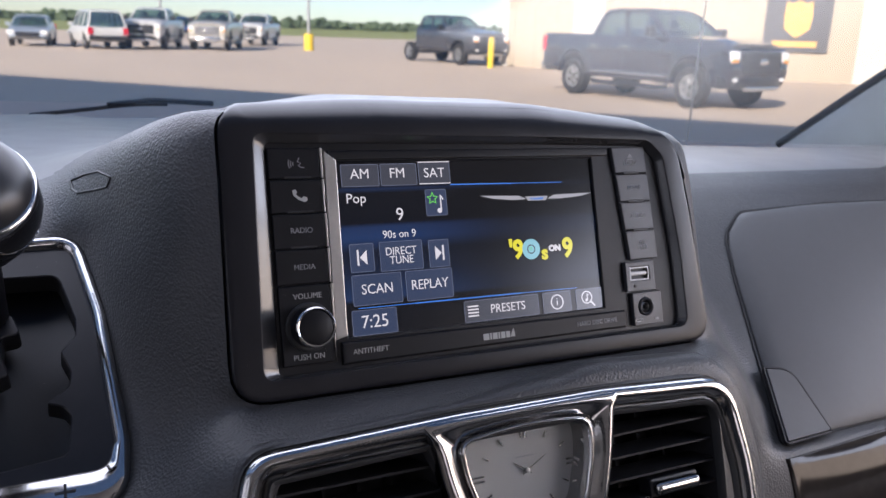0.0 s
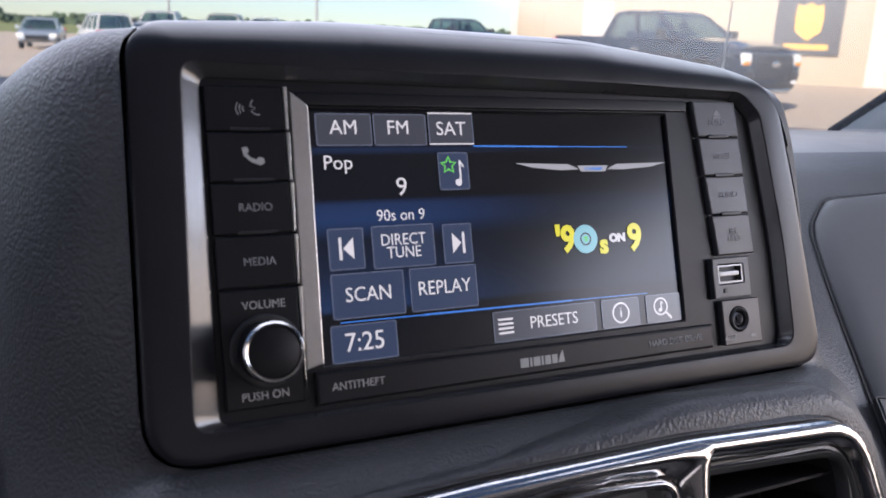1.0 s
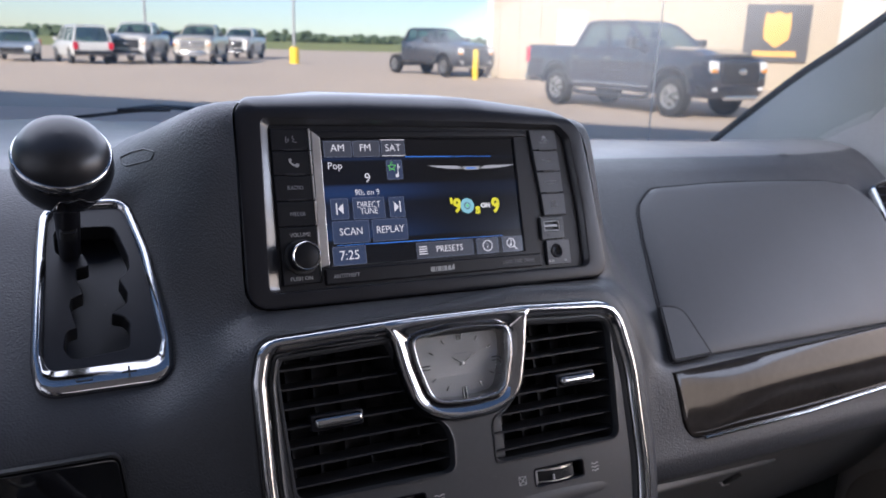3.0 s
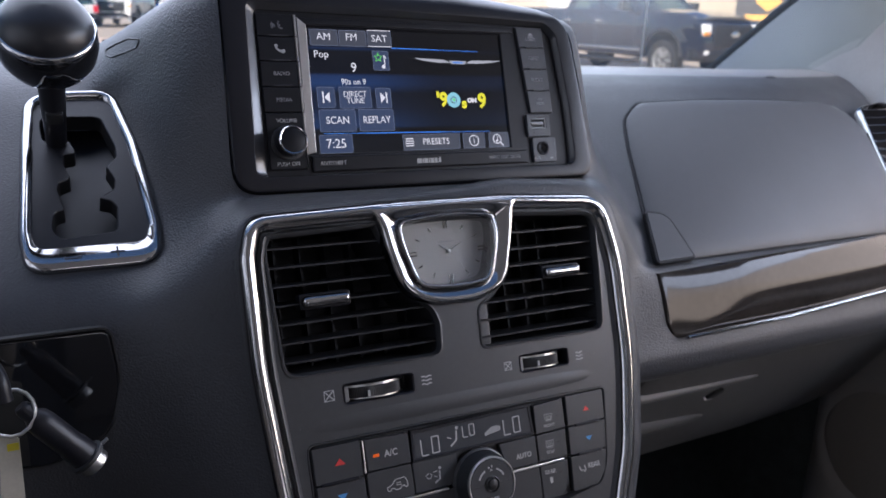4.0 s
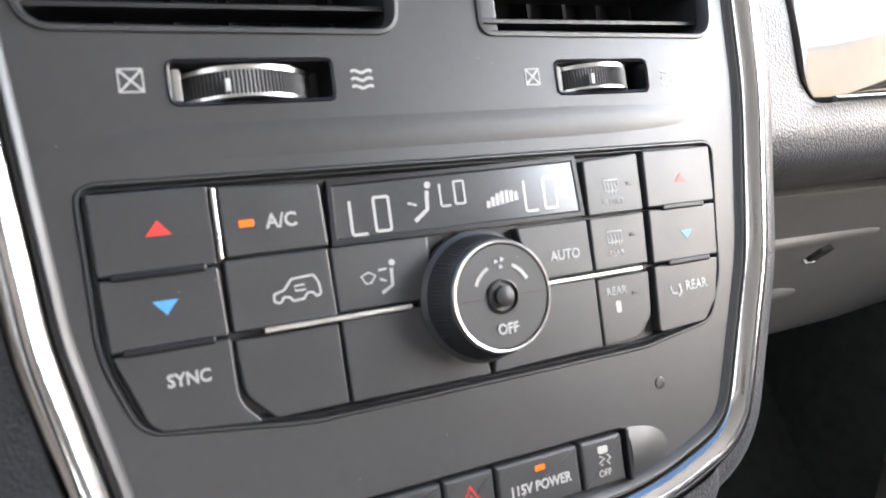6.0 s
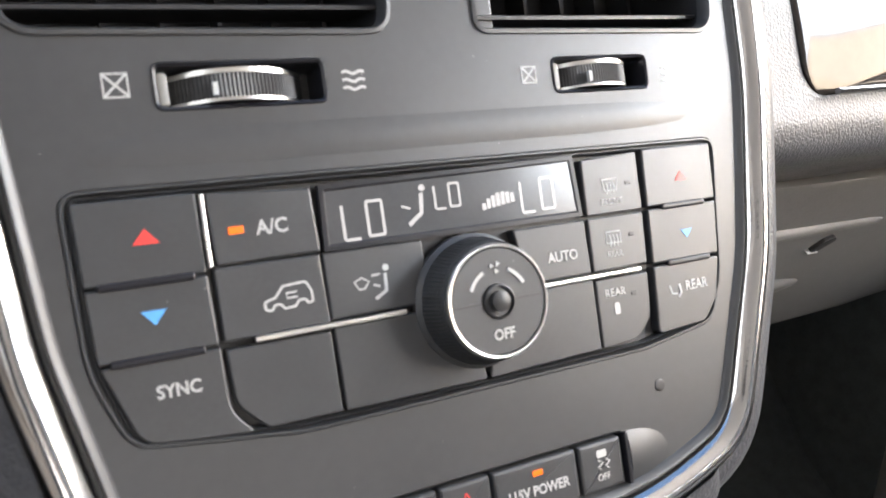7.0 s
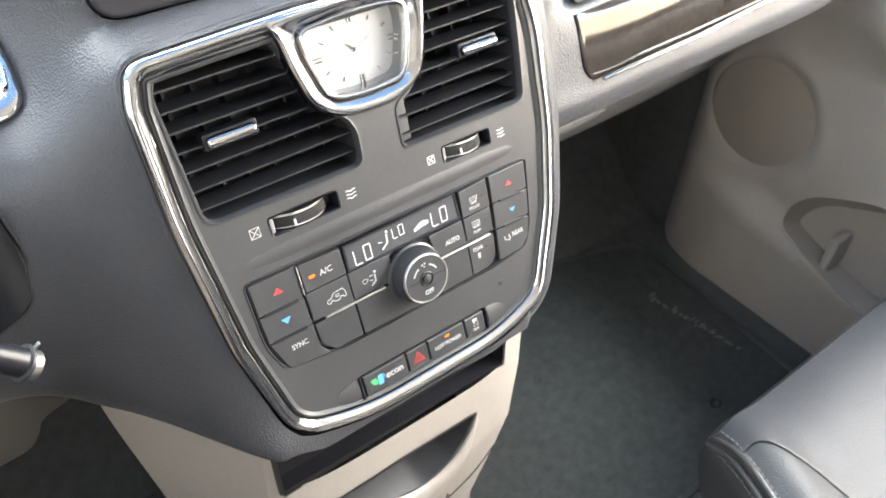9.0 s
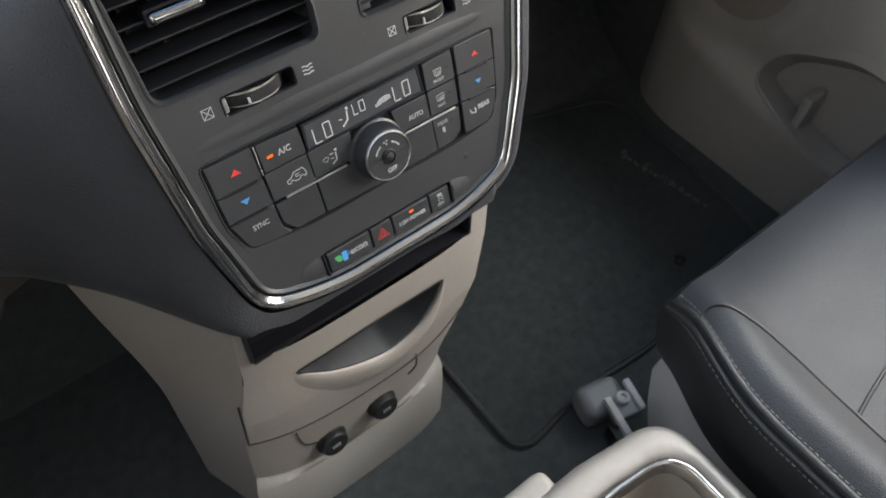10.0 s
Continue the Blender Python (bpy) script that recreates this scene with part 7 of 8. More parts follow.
def front_door(s, name):
    ob = thing(name, "beige plastic front door lining with speaker and map pocket", "door", Matrix.Translation((0, 0, 0)), group="front doors", kind="")
    ys = [0.235 - 0.0065 * i for i in range(193)]
    zs = [0.425 + 0.0055 * i for i in range(120)]
    bm = bmesh.new()
    grid(bm, [[(s * (0.702 - door_relief(y, z)), y, z) for y in ys] for z in zs])
    hole = inset(PK, 0.004)
    bmesh.ops.delete(bm, geom=[f for f in bm.faces if inside(hole, f.calc_center_median().y, f.calc_center_median().z)], context="FACES")
    for v in [v for v in bm.verts if any(len(e.link_faces) == 1 for e in v.link_edges)]:
        p, d = onto(hole, v.co.y, v.co.z)
        if d < 0.007:
            v.co = (s * (0.702 - door_relief(p.x, p.y)), p.x, p.y)
    part("lining", bm, BEIGE, ob, "beige moulded lining", smooth=70)
    bm = bmesh.new()
    n = len(PK)
    loops(bm, [[(s * (0.702 - door_relief(y, z) - 0.003), y, z) for y, z in inset(PK, -0.012)], [(s * (0.702 - door_relief(y, z) - 0.004), y, z) for y, z in inset(PK, 0.002)], [(s * 0.715, y, z - 0.01) for y, z in inset(PK, 0.006)], [(s * 0.742, y, z - 0.025) for y, z in inset(PK, 0.012)]], False, True)
    part("map_pocket", bm, BEIGE, ob, "open moulded map pocket", smooth=50)
    part("pocket_rib", box(bmesh.new(), min(s * 0.70, s * 0.74), max(s * 0.70, s * 0.74), -0.075, -0.060, 0.555, 0.615, 0.006), BEIGE, ob)
    m = Matrix.Translation((s * 0.7085, SP[0], SP[1])) @ Matrix.Rotation(radians(-90 * s), 4, "Y")
    part("speaker_grille", lathe(bmesh.new(), [(SP[2] - 0.008, -0.002), (SP[2] - 0.010, 0.004), (SP[2] - 0.016, 0.006), (0.0001, 0.010)], 48), material("speaker_mesh", (0.235, 0.205, 0.178), 0.7, vary=0.15, scale=500, bump=0.6, bscale=900), ob, "round taupe speaker grille", m, smooth=60)
    part("armrest_pull", box(bmesh.new(), min(s * 0.65, s * 0.69), max(s * 0.65, s * 0.69), -0.55, -0.25, 0.90, 0.93, 0.01), BEIGE_DARK, ob)
    return ob
front_door(1, "front_door"), front_door(-1, "front_door")
for s in (1, -1):
    bm = bmesh.new()
    box(bm, min(s * 0.70, s * 0.78), max(s * 0.70, s * 0.78), -1.02, 0.24, 0.37, 0.428, 0.01)
    tagged(part("door_sill", bm, CARPET), "black carpeted door sill", "sill", kind="structure")

# driver's seat, out of sight behind the camera's left
drv = copy_thing(seat, Matrix.Translation((-0.46, -0.62, 0)))
tagged(drv, "black leather driver's seat with grey stitching", "car seat")

# ---------------------------------------------------------------- outside of the van
PAINT_W = material("silver_van_paint", (0.35, 0.36, 0.37), 0.25, 0.5, vary=0.05, coat=0.6)
bm = bmesh.new()
grid(bm, [[(x, y, z - 0.10 * (abs(x) / 0.9) ** 3) for x in [-0.95 + 0.095 * j for j in range(21)]] for y, z in ((0.80, 1.10), (1.05, 1.06), (1.35, 0.99), (1.62, 0.88), (1.70, 0.70), (1.72, 0.30))], (0, 0, -0.03))
tagged(part("van_bonnet", bm, PAINT_W, smooth=60), "silver painted bonnet of the van", "bonnet", kind="structure")
for s in (1, -1):
    bm = bmesh.new()
    grid(bm, [[(s * (0.90 + 0.10 * math.sin(math.pi * k / 10)), y, 0.25 + 0.80 * k / 10) for k in range(11)] for y in (1.6, 1.2, 0.8, 0.4, -1.0, -3.3)], (s * -0.02, 0, 0))
    tagged(part("van_flank", bm, PAINT_W, smooth=60), "silver painted flank of the van", "body panel", kind="structure")
bm = bmesh.new()
grid(bm, [[(x, 1.15 + 0.1 * f, 1.045 - 0.03 * f) for f in (0, 0.5, 1)] for x in (0.95, 1.02, 1.10, 1.20)], (0, 0, -0.04))
tagged(part("van_wing_edge", bm, PAINT_W), "silver wing edge below the aerial", "body panel", kind="structure")
aerial = thing("aerial", "thin pale aerial on the van's wing", "aerial", Matrix.Translation((1.165, 1.16, 1.04)))
part("rod", tube(bmesh.new(), [(0, 0, 0.01), (-0.002, -0.005, 0.3), (0.004, -0.02, 0.85)], 0.0022, 8, 0.0013), material("aerial_metal", (0.6, 0.6, 0.6), 0.35, 0.8, vary=0.05), aerial)
part("foot", lathe(bmesh.new(), [(0.016, -0.01), (0.015, 0.008), (0.006, 0.022), (0.004, 0.03)], 20), BLACK, aerial)
wiper = thing("wiper", "black wiper blade resting at the foot of the windshield", "wiper", Matrix.Translation((0, 0, 0)))
bm = bmesh.new()
tube(bm, catmull([(-0.222, 0.815, 1.189), (-0.17, 0.850, 1.192), (-0.10, 0.890, 1.197), (-0.05, 0.91, 1.197)], 5), 0.0026, 8)
part("blade", bm, BLACK, wiper, smooth=60)
bm = bmesh.new()
tube(bm, [(-0.13, 0.87, 1.199), (-0.07, 0.905, 1.203), (0.02, 0.95, 1.196)], 0.0032, 8, 0.0042)
part("arm", bm, SATIN, wiper, smooth=60)

# ---------------------------------------------------------------- yard, field and trees
G_N = Vector((-0.02379, -0.01585, 0.99959))
GROUND_M = Matrix.Translation((0, 0, -0.08)) @ Vector((0, 0, 1)).rotation_difference(G_N).to_matrix().to_4x4()
def on_ground(x, y, rz=0.0, z=0.0):
    return GROUND_M @ pose(x, y, z, 0, 0, rz)


def yard_material():
    m = material("yard_concrete", (0.58, 0.475, 0.375), 0.9, vary=0.10, scale=0.25, bump=0.25, bscale=30, spec=0.2)
    nt = m.node_tree
    b = nt.nodes["Principled BSDF"]
    base = b.inputs["Base Color"].links[0].from_socket
    tc = nt.nodes.new("ShaderNodeTexCoord")
    sep = nt.nodes.new("ShaderNodeSeparateXYZ")
    nt.links.new(tc.outputs["Object"], sep.inputs[0])
    nz = nt.nodes.new("ShaderNodeTexNoise")
    nz.inputs["Scale"].default_value = 0.06
    nt.links.new(tc.outputs["Object"], nz.inputs["Vector"])
    add = nt.nodes.new("ShaderNodeMath")
    add.operation = "MULTIPLY_ADD"
    add.inputs[1].default_value = 26.0
    nt.links.new(nz.outputs["Fac"], add.inputs[0])
    nt.links.new(sep.outputs["Y"], add.inputs[2])
    step = nt.nodes.new("ShaderNodeMapRange")
    step.inputs["From Min"].default_value, step.inputs["From Max"].default_value = 108.0, 116.0
    nt.links.new(add.outputs[0], step.inputs["Value"])
    g1 = nt.nodes.new("ShaderNodeTexNoise")
    g1.inputs["Scale"].default_value = 0.05
    nt.links.new(tc.outputs["Object"], g1.inputs["Vector"])
    ramp = nt.nodes.new("ShaderNodeValToRGB")
    ramp.color_ramp.elements[0].color, ramp.color_ramp.elements[1].color = (0.20, 0.24, 0.075, 1), (0.33, 0.33, 0.13, 1)
    nt.links.new(g1.outputs["Fac"], ramp.inputs[0])
    mix = nt.nodes.new("ShaderNodeMix")
    mix.data_type = "RGBA"
    nt.links.new(step.outputs[0], mix.inputs["Factor"])
    nt.links.new(base, mix.inputs[6])
    nt.links.new(ramp.outputs[0], mix.inputs[7])
    nt.links.new(mix.outputs[2], b.inputs["Base Color"])
    return m
bm = bmesh.new()
edges = [-1500, -400, -100, -30, 0, 30, 100, 400, 1500]
grid(bm, [[(x, y, 0) for x in edges] for y in edges], (0, 0, -0.3))
tagged(part("ground", bm, yard_material(), None, "", GROUND_M, 0), "pale dusty concrete yard running into a green field", "ground", kind="structure")

TREE = material("far_foliage", (0.065, 0.095, 0.045), 0.8, vary=0.4, scale=0.12)
random.seed(11)
bm = bmesh.new()
bmesh.ops.create_icosphere(bm, subdivisions=1, radius=1)
ball = [v.co.copy() for v in bm.verts]
tris = [tuple(v.index for v in f.verts) for f in bm.faces]
bm.free()
tv, tf = [], []
for i in range(520):
    x = -210 + 600 * i / 520 + random.uniform(-4, 4)
    y = 330 + random.uniform(-14, 26) + 0.10 * abs(x - 60)
    h = random.uniform(3.0, 6.2) * (1.5 if x < -20 else 0.8) * (0.75 + 0.5 * noise.noise(Vector((x * 0.045, 3, 0))))
    for k in range(9):
        s = random.uniform(0.7, 1.7) * (0.7 + h * 0.07)
        c = Vector((x + random.gauss(0, 2.2), y + random.gauss(0, 1.6), max(0.4, h * random.uniform(0.12, 0.95))))
        a, b0 = random.uniform(0, 6.28), len(tv)
        for p in ball:
            q = 0.75 + 0.5 * random.random()
            tv.append((c.x + s * q * 1.25 * (p.x * math.cos(a) - p.y * math.sin(a)), c.y + s * q * (p.x * math.sin(a) + p.y * math.cos(a)), c.z + s * q * 0.9 * p.z))
        tf += [tuple(b0 + n for n in t) for t in tris]
me = bpy.data.meshes.new("far_trees")
me.from_pydata(tv, [], tf)
tagged(mesh_part("far_trees", me, TREE, None, "", GROUND_M, 0), "distant line of dark green trees behind the field", "trees", kind="stuff")

# ---------------------------------------------------------------- buildings
CREAM = material("cream_metal_siding", (0.37, 0.31, 0.23), 0.6, vary=0.05, scale=0.4)
WHITE = material("white_door_paint", (0.46, 0.44, 0.41), 0.45, vary=0.04, scale=1.0)
ROOF = material("grey_roof_metal", (0.30, 0.30, 0.30), 0.5, vary=0.1, scale=1.0)
def shed(name, m, ln, depth, h, label, ribs=True):
    """A metal building: its front along local x, its depth along local y."""
    ob = thing(name, label, "building", m)
    for nm, a in (("wall", (0, ln, 0, 0.15, -0.3, h)), ("wall", (0, ln, depth - 0.15, depth, -0.3, h)), ("wall", (0, 0.15, 0.15, depth - 0.15, -0.3, h)), ("wall", (ln - 0.15, ln, 0.15, depth - 0.15, -0.3, h))):
        part(nm, box(bmesh.new(), *a), CREAM, ob, "cream metal wall")
    part("roof", box(bmesh.new(), -0.2, ln + 0.2, -0.25, depth + 0.2, h, h + 0.25), ROOF, ob, "grey metal roof")
    if ribs:
        for i in range(int(ln / 0.9)):
            part("rib", box(bmesh.new(), 0.45 + 0.9 * i, 0.50 + 0.9 * i, -0.03, 0.0, -0.2, h), CREAM, ob)
    part("corner_trim", box(bmesh.new(), -0.04, 0.22, -0.04, 0.0, -0.2, h), WHITE, ob)
    return ob
WALL_M = on_ground(16.84, 29.25, math.degrees(math.atan2(-10.3, 8.1)))
shop = shed("workshop", WALL_M, 34, 16, 7.5, "cream metal workshop building with a dark sign and white doors")
part("door", box(bmesh.new(), 3.02, 4.20, -0.06, 0.0, -0.1, 2.75, 0.01), WHITE, shop, "white door")
roll = part("roller_door", box(bmesh.new(), 13.25, 17.2, -0.05, 0.0, -0.1, 4.2, 0.01), WHITE, shop, "white roller door")
for i in range(12):
    part("slat", box(bmesh.new(), 13.3, 17.15, -0.065, -0.05, 0.05 + 0.34 * i, 0.35 + 0.34 * i), WHITE, roll)
SIGN_BLACK = material("sign_black", (0.045, 0.045, 0.05), 0.5, vary=0.1, scale=2)
SIGN_GOLD = material("sign_gold", (0.62, 0.34, 0.07), 0.5, vary=0.06, scale=3)
sign = thing("wall_sign", "black wall sign with a gold badge and gold bar", "sign", WALL_M @ Matrix.Translation((11.23, -0.09, 1.10)))
part("board", box(bmesh.new(), -1.09, 1.09, -0.03, 0.03, -0.08, 1.92, 0.01), SIGN_BLACK, sign)
badge = round_poly([(-0.42, 1.66, 0.05), (-0.22, 1.58, 0.1), (0, 1.70, 0.1), (0.22, 1.58, 0.1), (0.42, 1.66, 0.05), (0.46, 1.15, 0.2), (0.42, 0.72, 0.15), (0.0, 0.40, 0.12), (-0.42, 0.72, 0.15), (-0.46, 1.15, 0.2)], 0.05, 4)
bm = bmesh.new()
slab(bm, badge, 0.0, 0.02)
part("badge", bm, SIGN_GOLD, sign, "gold badge shape", Matrix.Translation((0, -0.03, 0)) @ Matrix.Rotation(radians(90), 4, "X"))
part("printed_bar", box(bmesh.new(), -0.74, 0.72, -0.045, -0.03, 0.10, 0.30, 0.005), SIGN_GOLD, sign, "gold bar")
# the building that shades the van, and one that closes the yard behind it
shed("storage_shed", on_ground(-34.0, 15.2, -45), 46, -12, 12.6, "cream metal shed that shades the van", False)
shed("rear_shed", on_ground(30, -13, 180), 40, 10, 5.0, "cream metal shed behind the van", False)

# ---------------------------------------------------------------- vehicles
TYRE = material("tyre_rubber", (0.02, 0.02, 0.02), 0.8, vary=0.2, scale=20)
RIM = material("wheel_metal", (0.42, 0.42, 0.42), 0.35, 0.7, vary=0.1, scale=20)
PANE = glass("tinted_pane", (0.74, 0.82, 0.80), 0.20)
LAMP = material("lamp_glass", (0.80, 0.80, 0.78), 0.12, vary=0.05, scale=20, coat=0.6)
AMBER_P = material("amber_lens", (0.75, 0.28, 0.03), 0.2, vary=0.05)
REDLENS = material("red_lens", (0.55, 0.02, 0.04), 0.2, vary=0.05)
BUMPER = material("bumper_chrome", (0.55, 0.55, 0.55), 0.2, 0.9, vary=0.05)
GRILLE = material("grille_black", (0.02, 0.02, 0.022), 0.4, vary=0.2, scale=8)


def car_wheel(parent, x, y, r, w=0.26):
    s = 1 if y > 0 else -1
    m = Matrix.Translation((x, y, r)) @ Matrix.Rotation(radians(-90 * s), 4, "X")
    t = part("wheel", lathe(bmesh.new(), [(r * 0.60, -w / 2), (r * 0.92, -w / 2), (r, -w * 0.32), (r, w * 0.32), (r * 0.92, w / 2), (r * 0.62, w / 2), (r * 0.60, w * 0.3)], 36), TYRE, parent, "black tyre", m, smooth=50)
    part("rim", lathe(bmesh.new(), [(r * 0.62, w * 0.30), (r * 0.60, w * 0.44), (r * 0.54, w * 0.40), (r * 0.50, w * 0.16), (r * 0.49, w * 0.05)], 36), RIM, t, "grey wheel rim", smooth=50)
    for i in range(6):
        bm = bmesh.new()
        box(bm, r * 0.14, r * 0.56, -r * 0.07, r * 0.07, w * 0.20, w * 0.40, 0.01)
        part("spoke", bm, RIM, t, "", Matrix.Rotation(i * math.pi / 3, 4, "Z"))
    part("brake_disc", lathe(bmesh.new(), [(r * 0.5, 0.0), (r * 0.5, w * 0.10), (0.001, w * 0.10)], 24), GRILLE, t)


def body_shell(parent, prof, half, mat, label, shape=None):
    """A body from its side line (x, z): sides bowed by shape(x, z), which gives the half width as a share."""
    o = prof if area2(prof) > 0 else prof[::-1]
    b = 0.05
    t = inset(o, b)
    x0, x1, z0, z1 = min(p[0] for p in o), max(p[0] for p in o), min(p[1] for p in o), max(p[1] for p in o)
    core = inset(o, b * 1.7)
    pts = [Vector(p) for p in t]
    for a in range(int((x1 - x0) / 0.13) + 1):
        for c in range(int((z1 - z0) / 0.11) + 1):
            x, z = x0 + 0.065 + 0.13 * a, z0 + 0.055 + 0.11 * c
            if inside(core, x, z):
                pts.append(Vector((x, z)))
    n = len(t)
    vs, _, fs, *_ = delaunay_2d_cdt(pts, [(k, (k + 1) % n) for k in range(n)], [], 0, 1e-6)
    wide = shape or (lambda x, z: 1.0)
    bm = bmesh.new()
    for s in (1, -1):
        bv = [bm.verts.new((v.x, s * half * wide(v.x, v.y), v.y)) for v in vs]
        for f in fs:
            cx, cz = sum(vs[k].x for k in f) / len(f), sum(vs[k].y for k in f) / len(f)
            if inside(t, cx, cz):
                bm.faces.new([bv[k] for k in f])
    rings = []
    for line, back in ((t, 0.0), (inset(o, b * 0.3), b * 0.3), (o, b)):
        rings.append([(x, half * wide(x, z) - back, z) for x, z in line])
    rings += [[(x, y * k, z) for x, y, z in rings[2]] for k in (0.7, 0.35, 0.0)]
    rings += [[(x, -y, z) for x, y, z in r] for r in rings[4::-1]]
    loops(bm, rings)
    bmesh.ops.remove_doubles(bm, verts=bm.verts, dist=1e-5)
    return part("body", bm, mat, parent, label, smooth=42)


def greenhouse(parent, base, top, hb, ht, z0, z1, mat, posts):
    """The cabin over the body: roof, posts and panes. base, top: (rear, front) at its foot and its roof."""
    def corner(f, s, z):
        k = (z - z0) / (z1 - z0)
        x = base[f] + (top[f] - base[f]) * k
        return Vector((x, s * (hb + (ht - hb) * k), z))
    def plan(z, d):
        c = [corner(f, s, min(z, z1)) for f, s in ((0, -1), (1, -1), (1, 1), (0, 1))]
        return [(x, y, z) for x, y in inset(round_poly([(p.x, p.y) for p in c], 0.10, 4), d)]
    bm = bmesh.new()
    loops(bm, [plan(z1 - 0.075, 0.03), plan(z1 - 0.07, 0.0), plan(z1 - 0.025, 0.0), plan(z1 - 0.005, 0.02), plan(z1 + 0.012, 0.07), plan(z1 + 0.028, 0.20), plan(z1 + 0.036, 0.40)], True, True)
    part("roof", bm, mat, parent, "painted roof", smooth=50)
    def post(f0, f1, s):
        bm = bmesh.new()
        rings = []
        for z in (z0 - 0.03, (z0 + z1) / 2, z1 - 0.05):
            a, b = corner(0, s, z), corner(1, s, z)
            p, q = a.lerp(b, f0), a.lerp(b, f1)
            bow = Vector((0, s * (0.012 if z0 < z < z1 - 0.06 else 0.0), 0))
            inn = Vector((0, s * 0.06, 0))
            rings.append([tuple(p + bow), tuple(q + bow), tuple(q - inn), tuple(p - inn)])
        loops(bm, rings, True, True)
        part("post", bm, mat, parent)
    for s in (1, -1):
        for f0, f1 in posts:
            post(f0, f1, s)
        cuts = [posts[0][1]] + [v for p in posts[1:-1] for v in p] + [posts[-1][0]]
        for a, b in zip(cuts[::2], cuts[1::2]):
            bm = bmesh.new()
            q = []
            for f, z in ((a, z0), (b, z0), (b, z1 - 0.06), (a, z1 - 0.06)):
                p = corner(0, s, z).lerp(corner(1, s, z), f)
                q.append((p.x, p.y - s * 0.022, p.z))
            loops(bm, [q, [(x, y - s * 0.012, z) for x, y, z in q]], True, True)
            part("side_window", bm, PANE, parent, "dark side window")
    for f, nm in ((1, "windscreen"), (0, "rear_window")):
        bm = bmesh.new()
        d = 1 if f else -1
        rows = []
        for z in (z0 - 0.02, (z0 + z1) / 2, z1 - 0.05):
            e = corner(f, 1, z)
            rows.append([(e.x + d * (0.07 * math.cos(math.pi * u / 2) - 0.03), e.y * 0.95 * u, z) for u in (-1, -0.66, -0.33, 0, 0.33, 0.66, 1)])
        grid(bm, rows, (-d * 0.012, 0, 0))
        part(nm, bm, PANE, parent, "dark glass", smooth=60)


def pickup_width(x, z):
    """Half width of a pickup's body: drawn in at the nose, the sill and the shoulder, with a crease along the side."""
    w = 1.0 - 0.10 * smooth(2.25, 2.98, x) ** 1.5 - 0.02 * smooth(-2.5, -2.98, x)
    w -= 0.045 * smooth(0.80, 0.46, z) + 0.035 * smooth(1.16, 1.38, z)
    w += 0.018 * math.exp(-((z - 1.10) / 0.05) ** 2) - 0.012 * math.exp(-((z - 0.84) / 0.10) ** 2) * smooth(1.35, 1.1, x) * smooth(-1.2, -0.95, x)
    for cx in (1.95, -1.75):
        w += 0.030 * math.exp(-((math.hypot(x - cx, z - 0.46) - 0.56) / 0.07) ** 2)
    return w


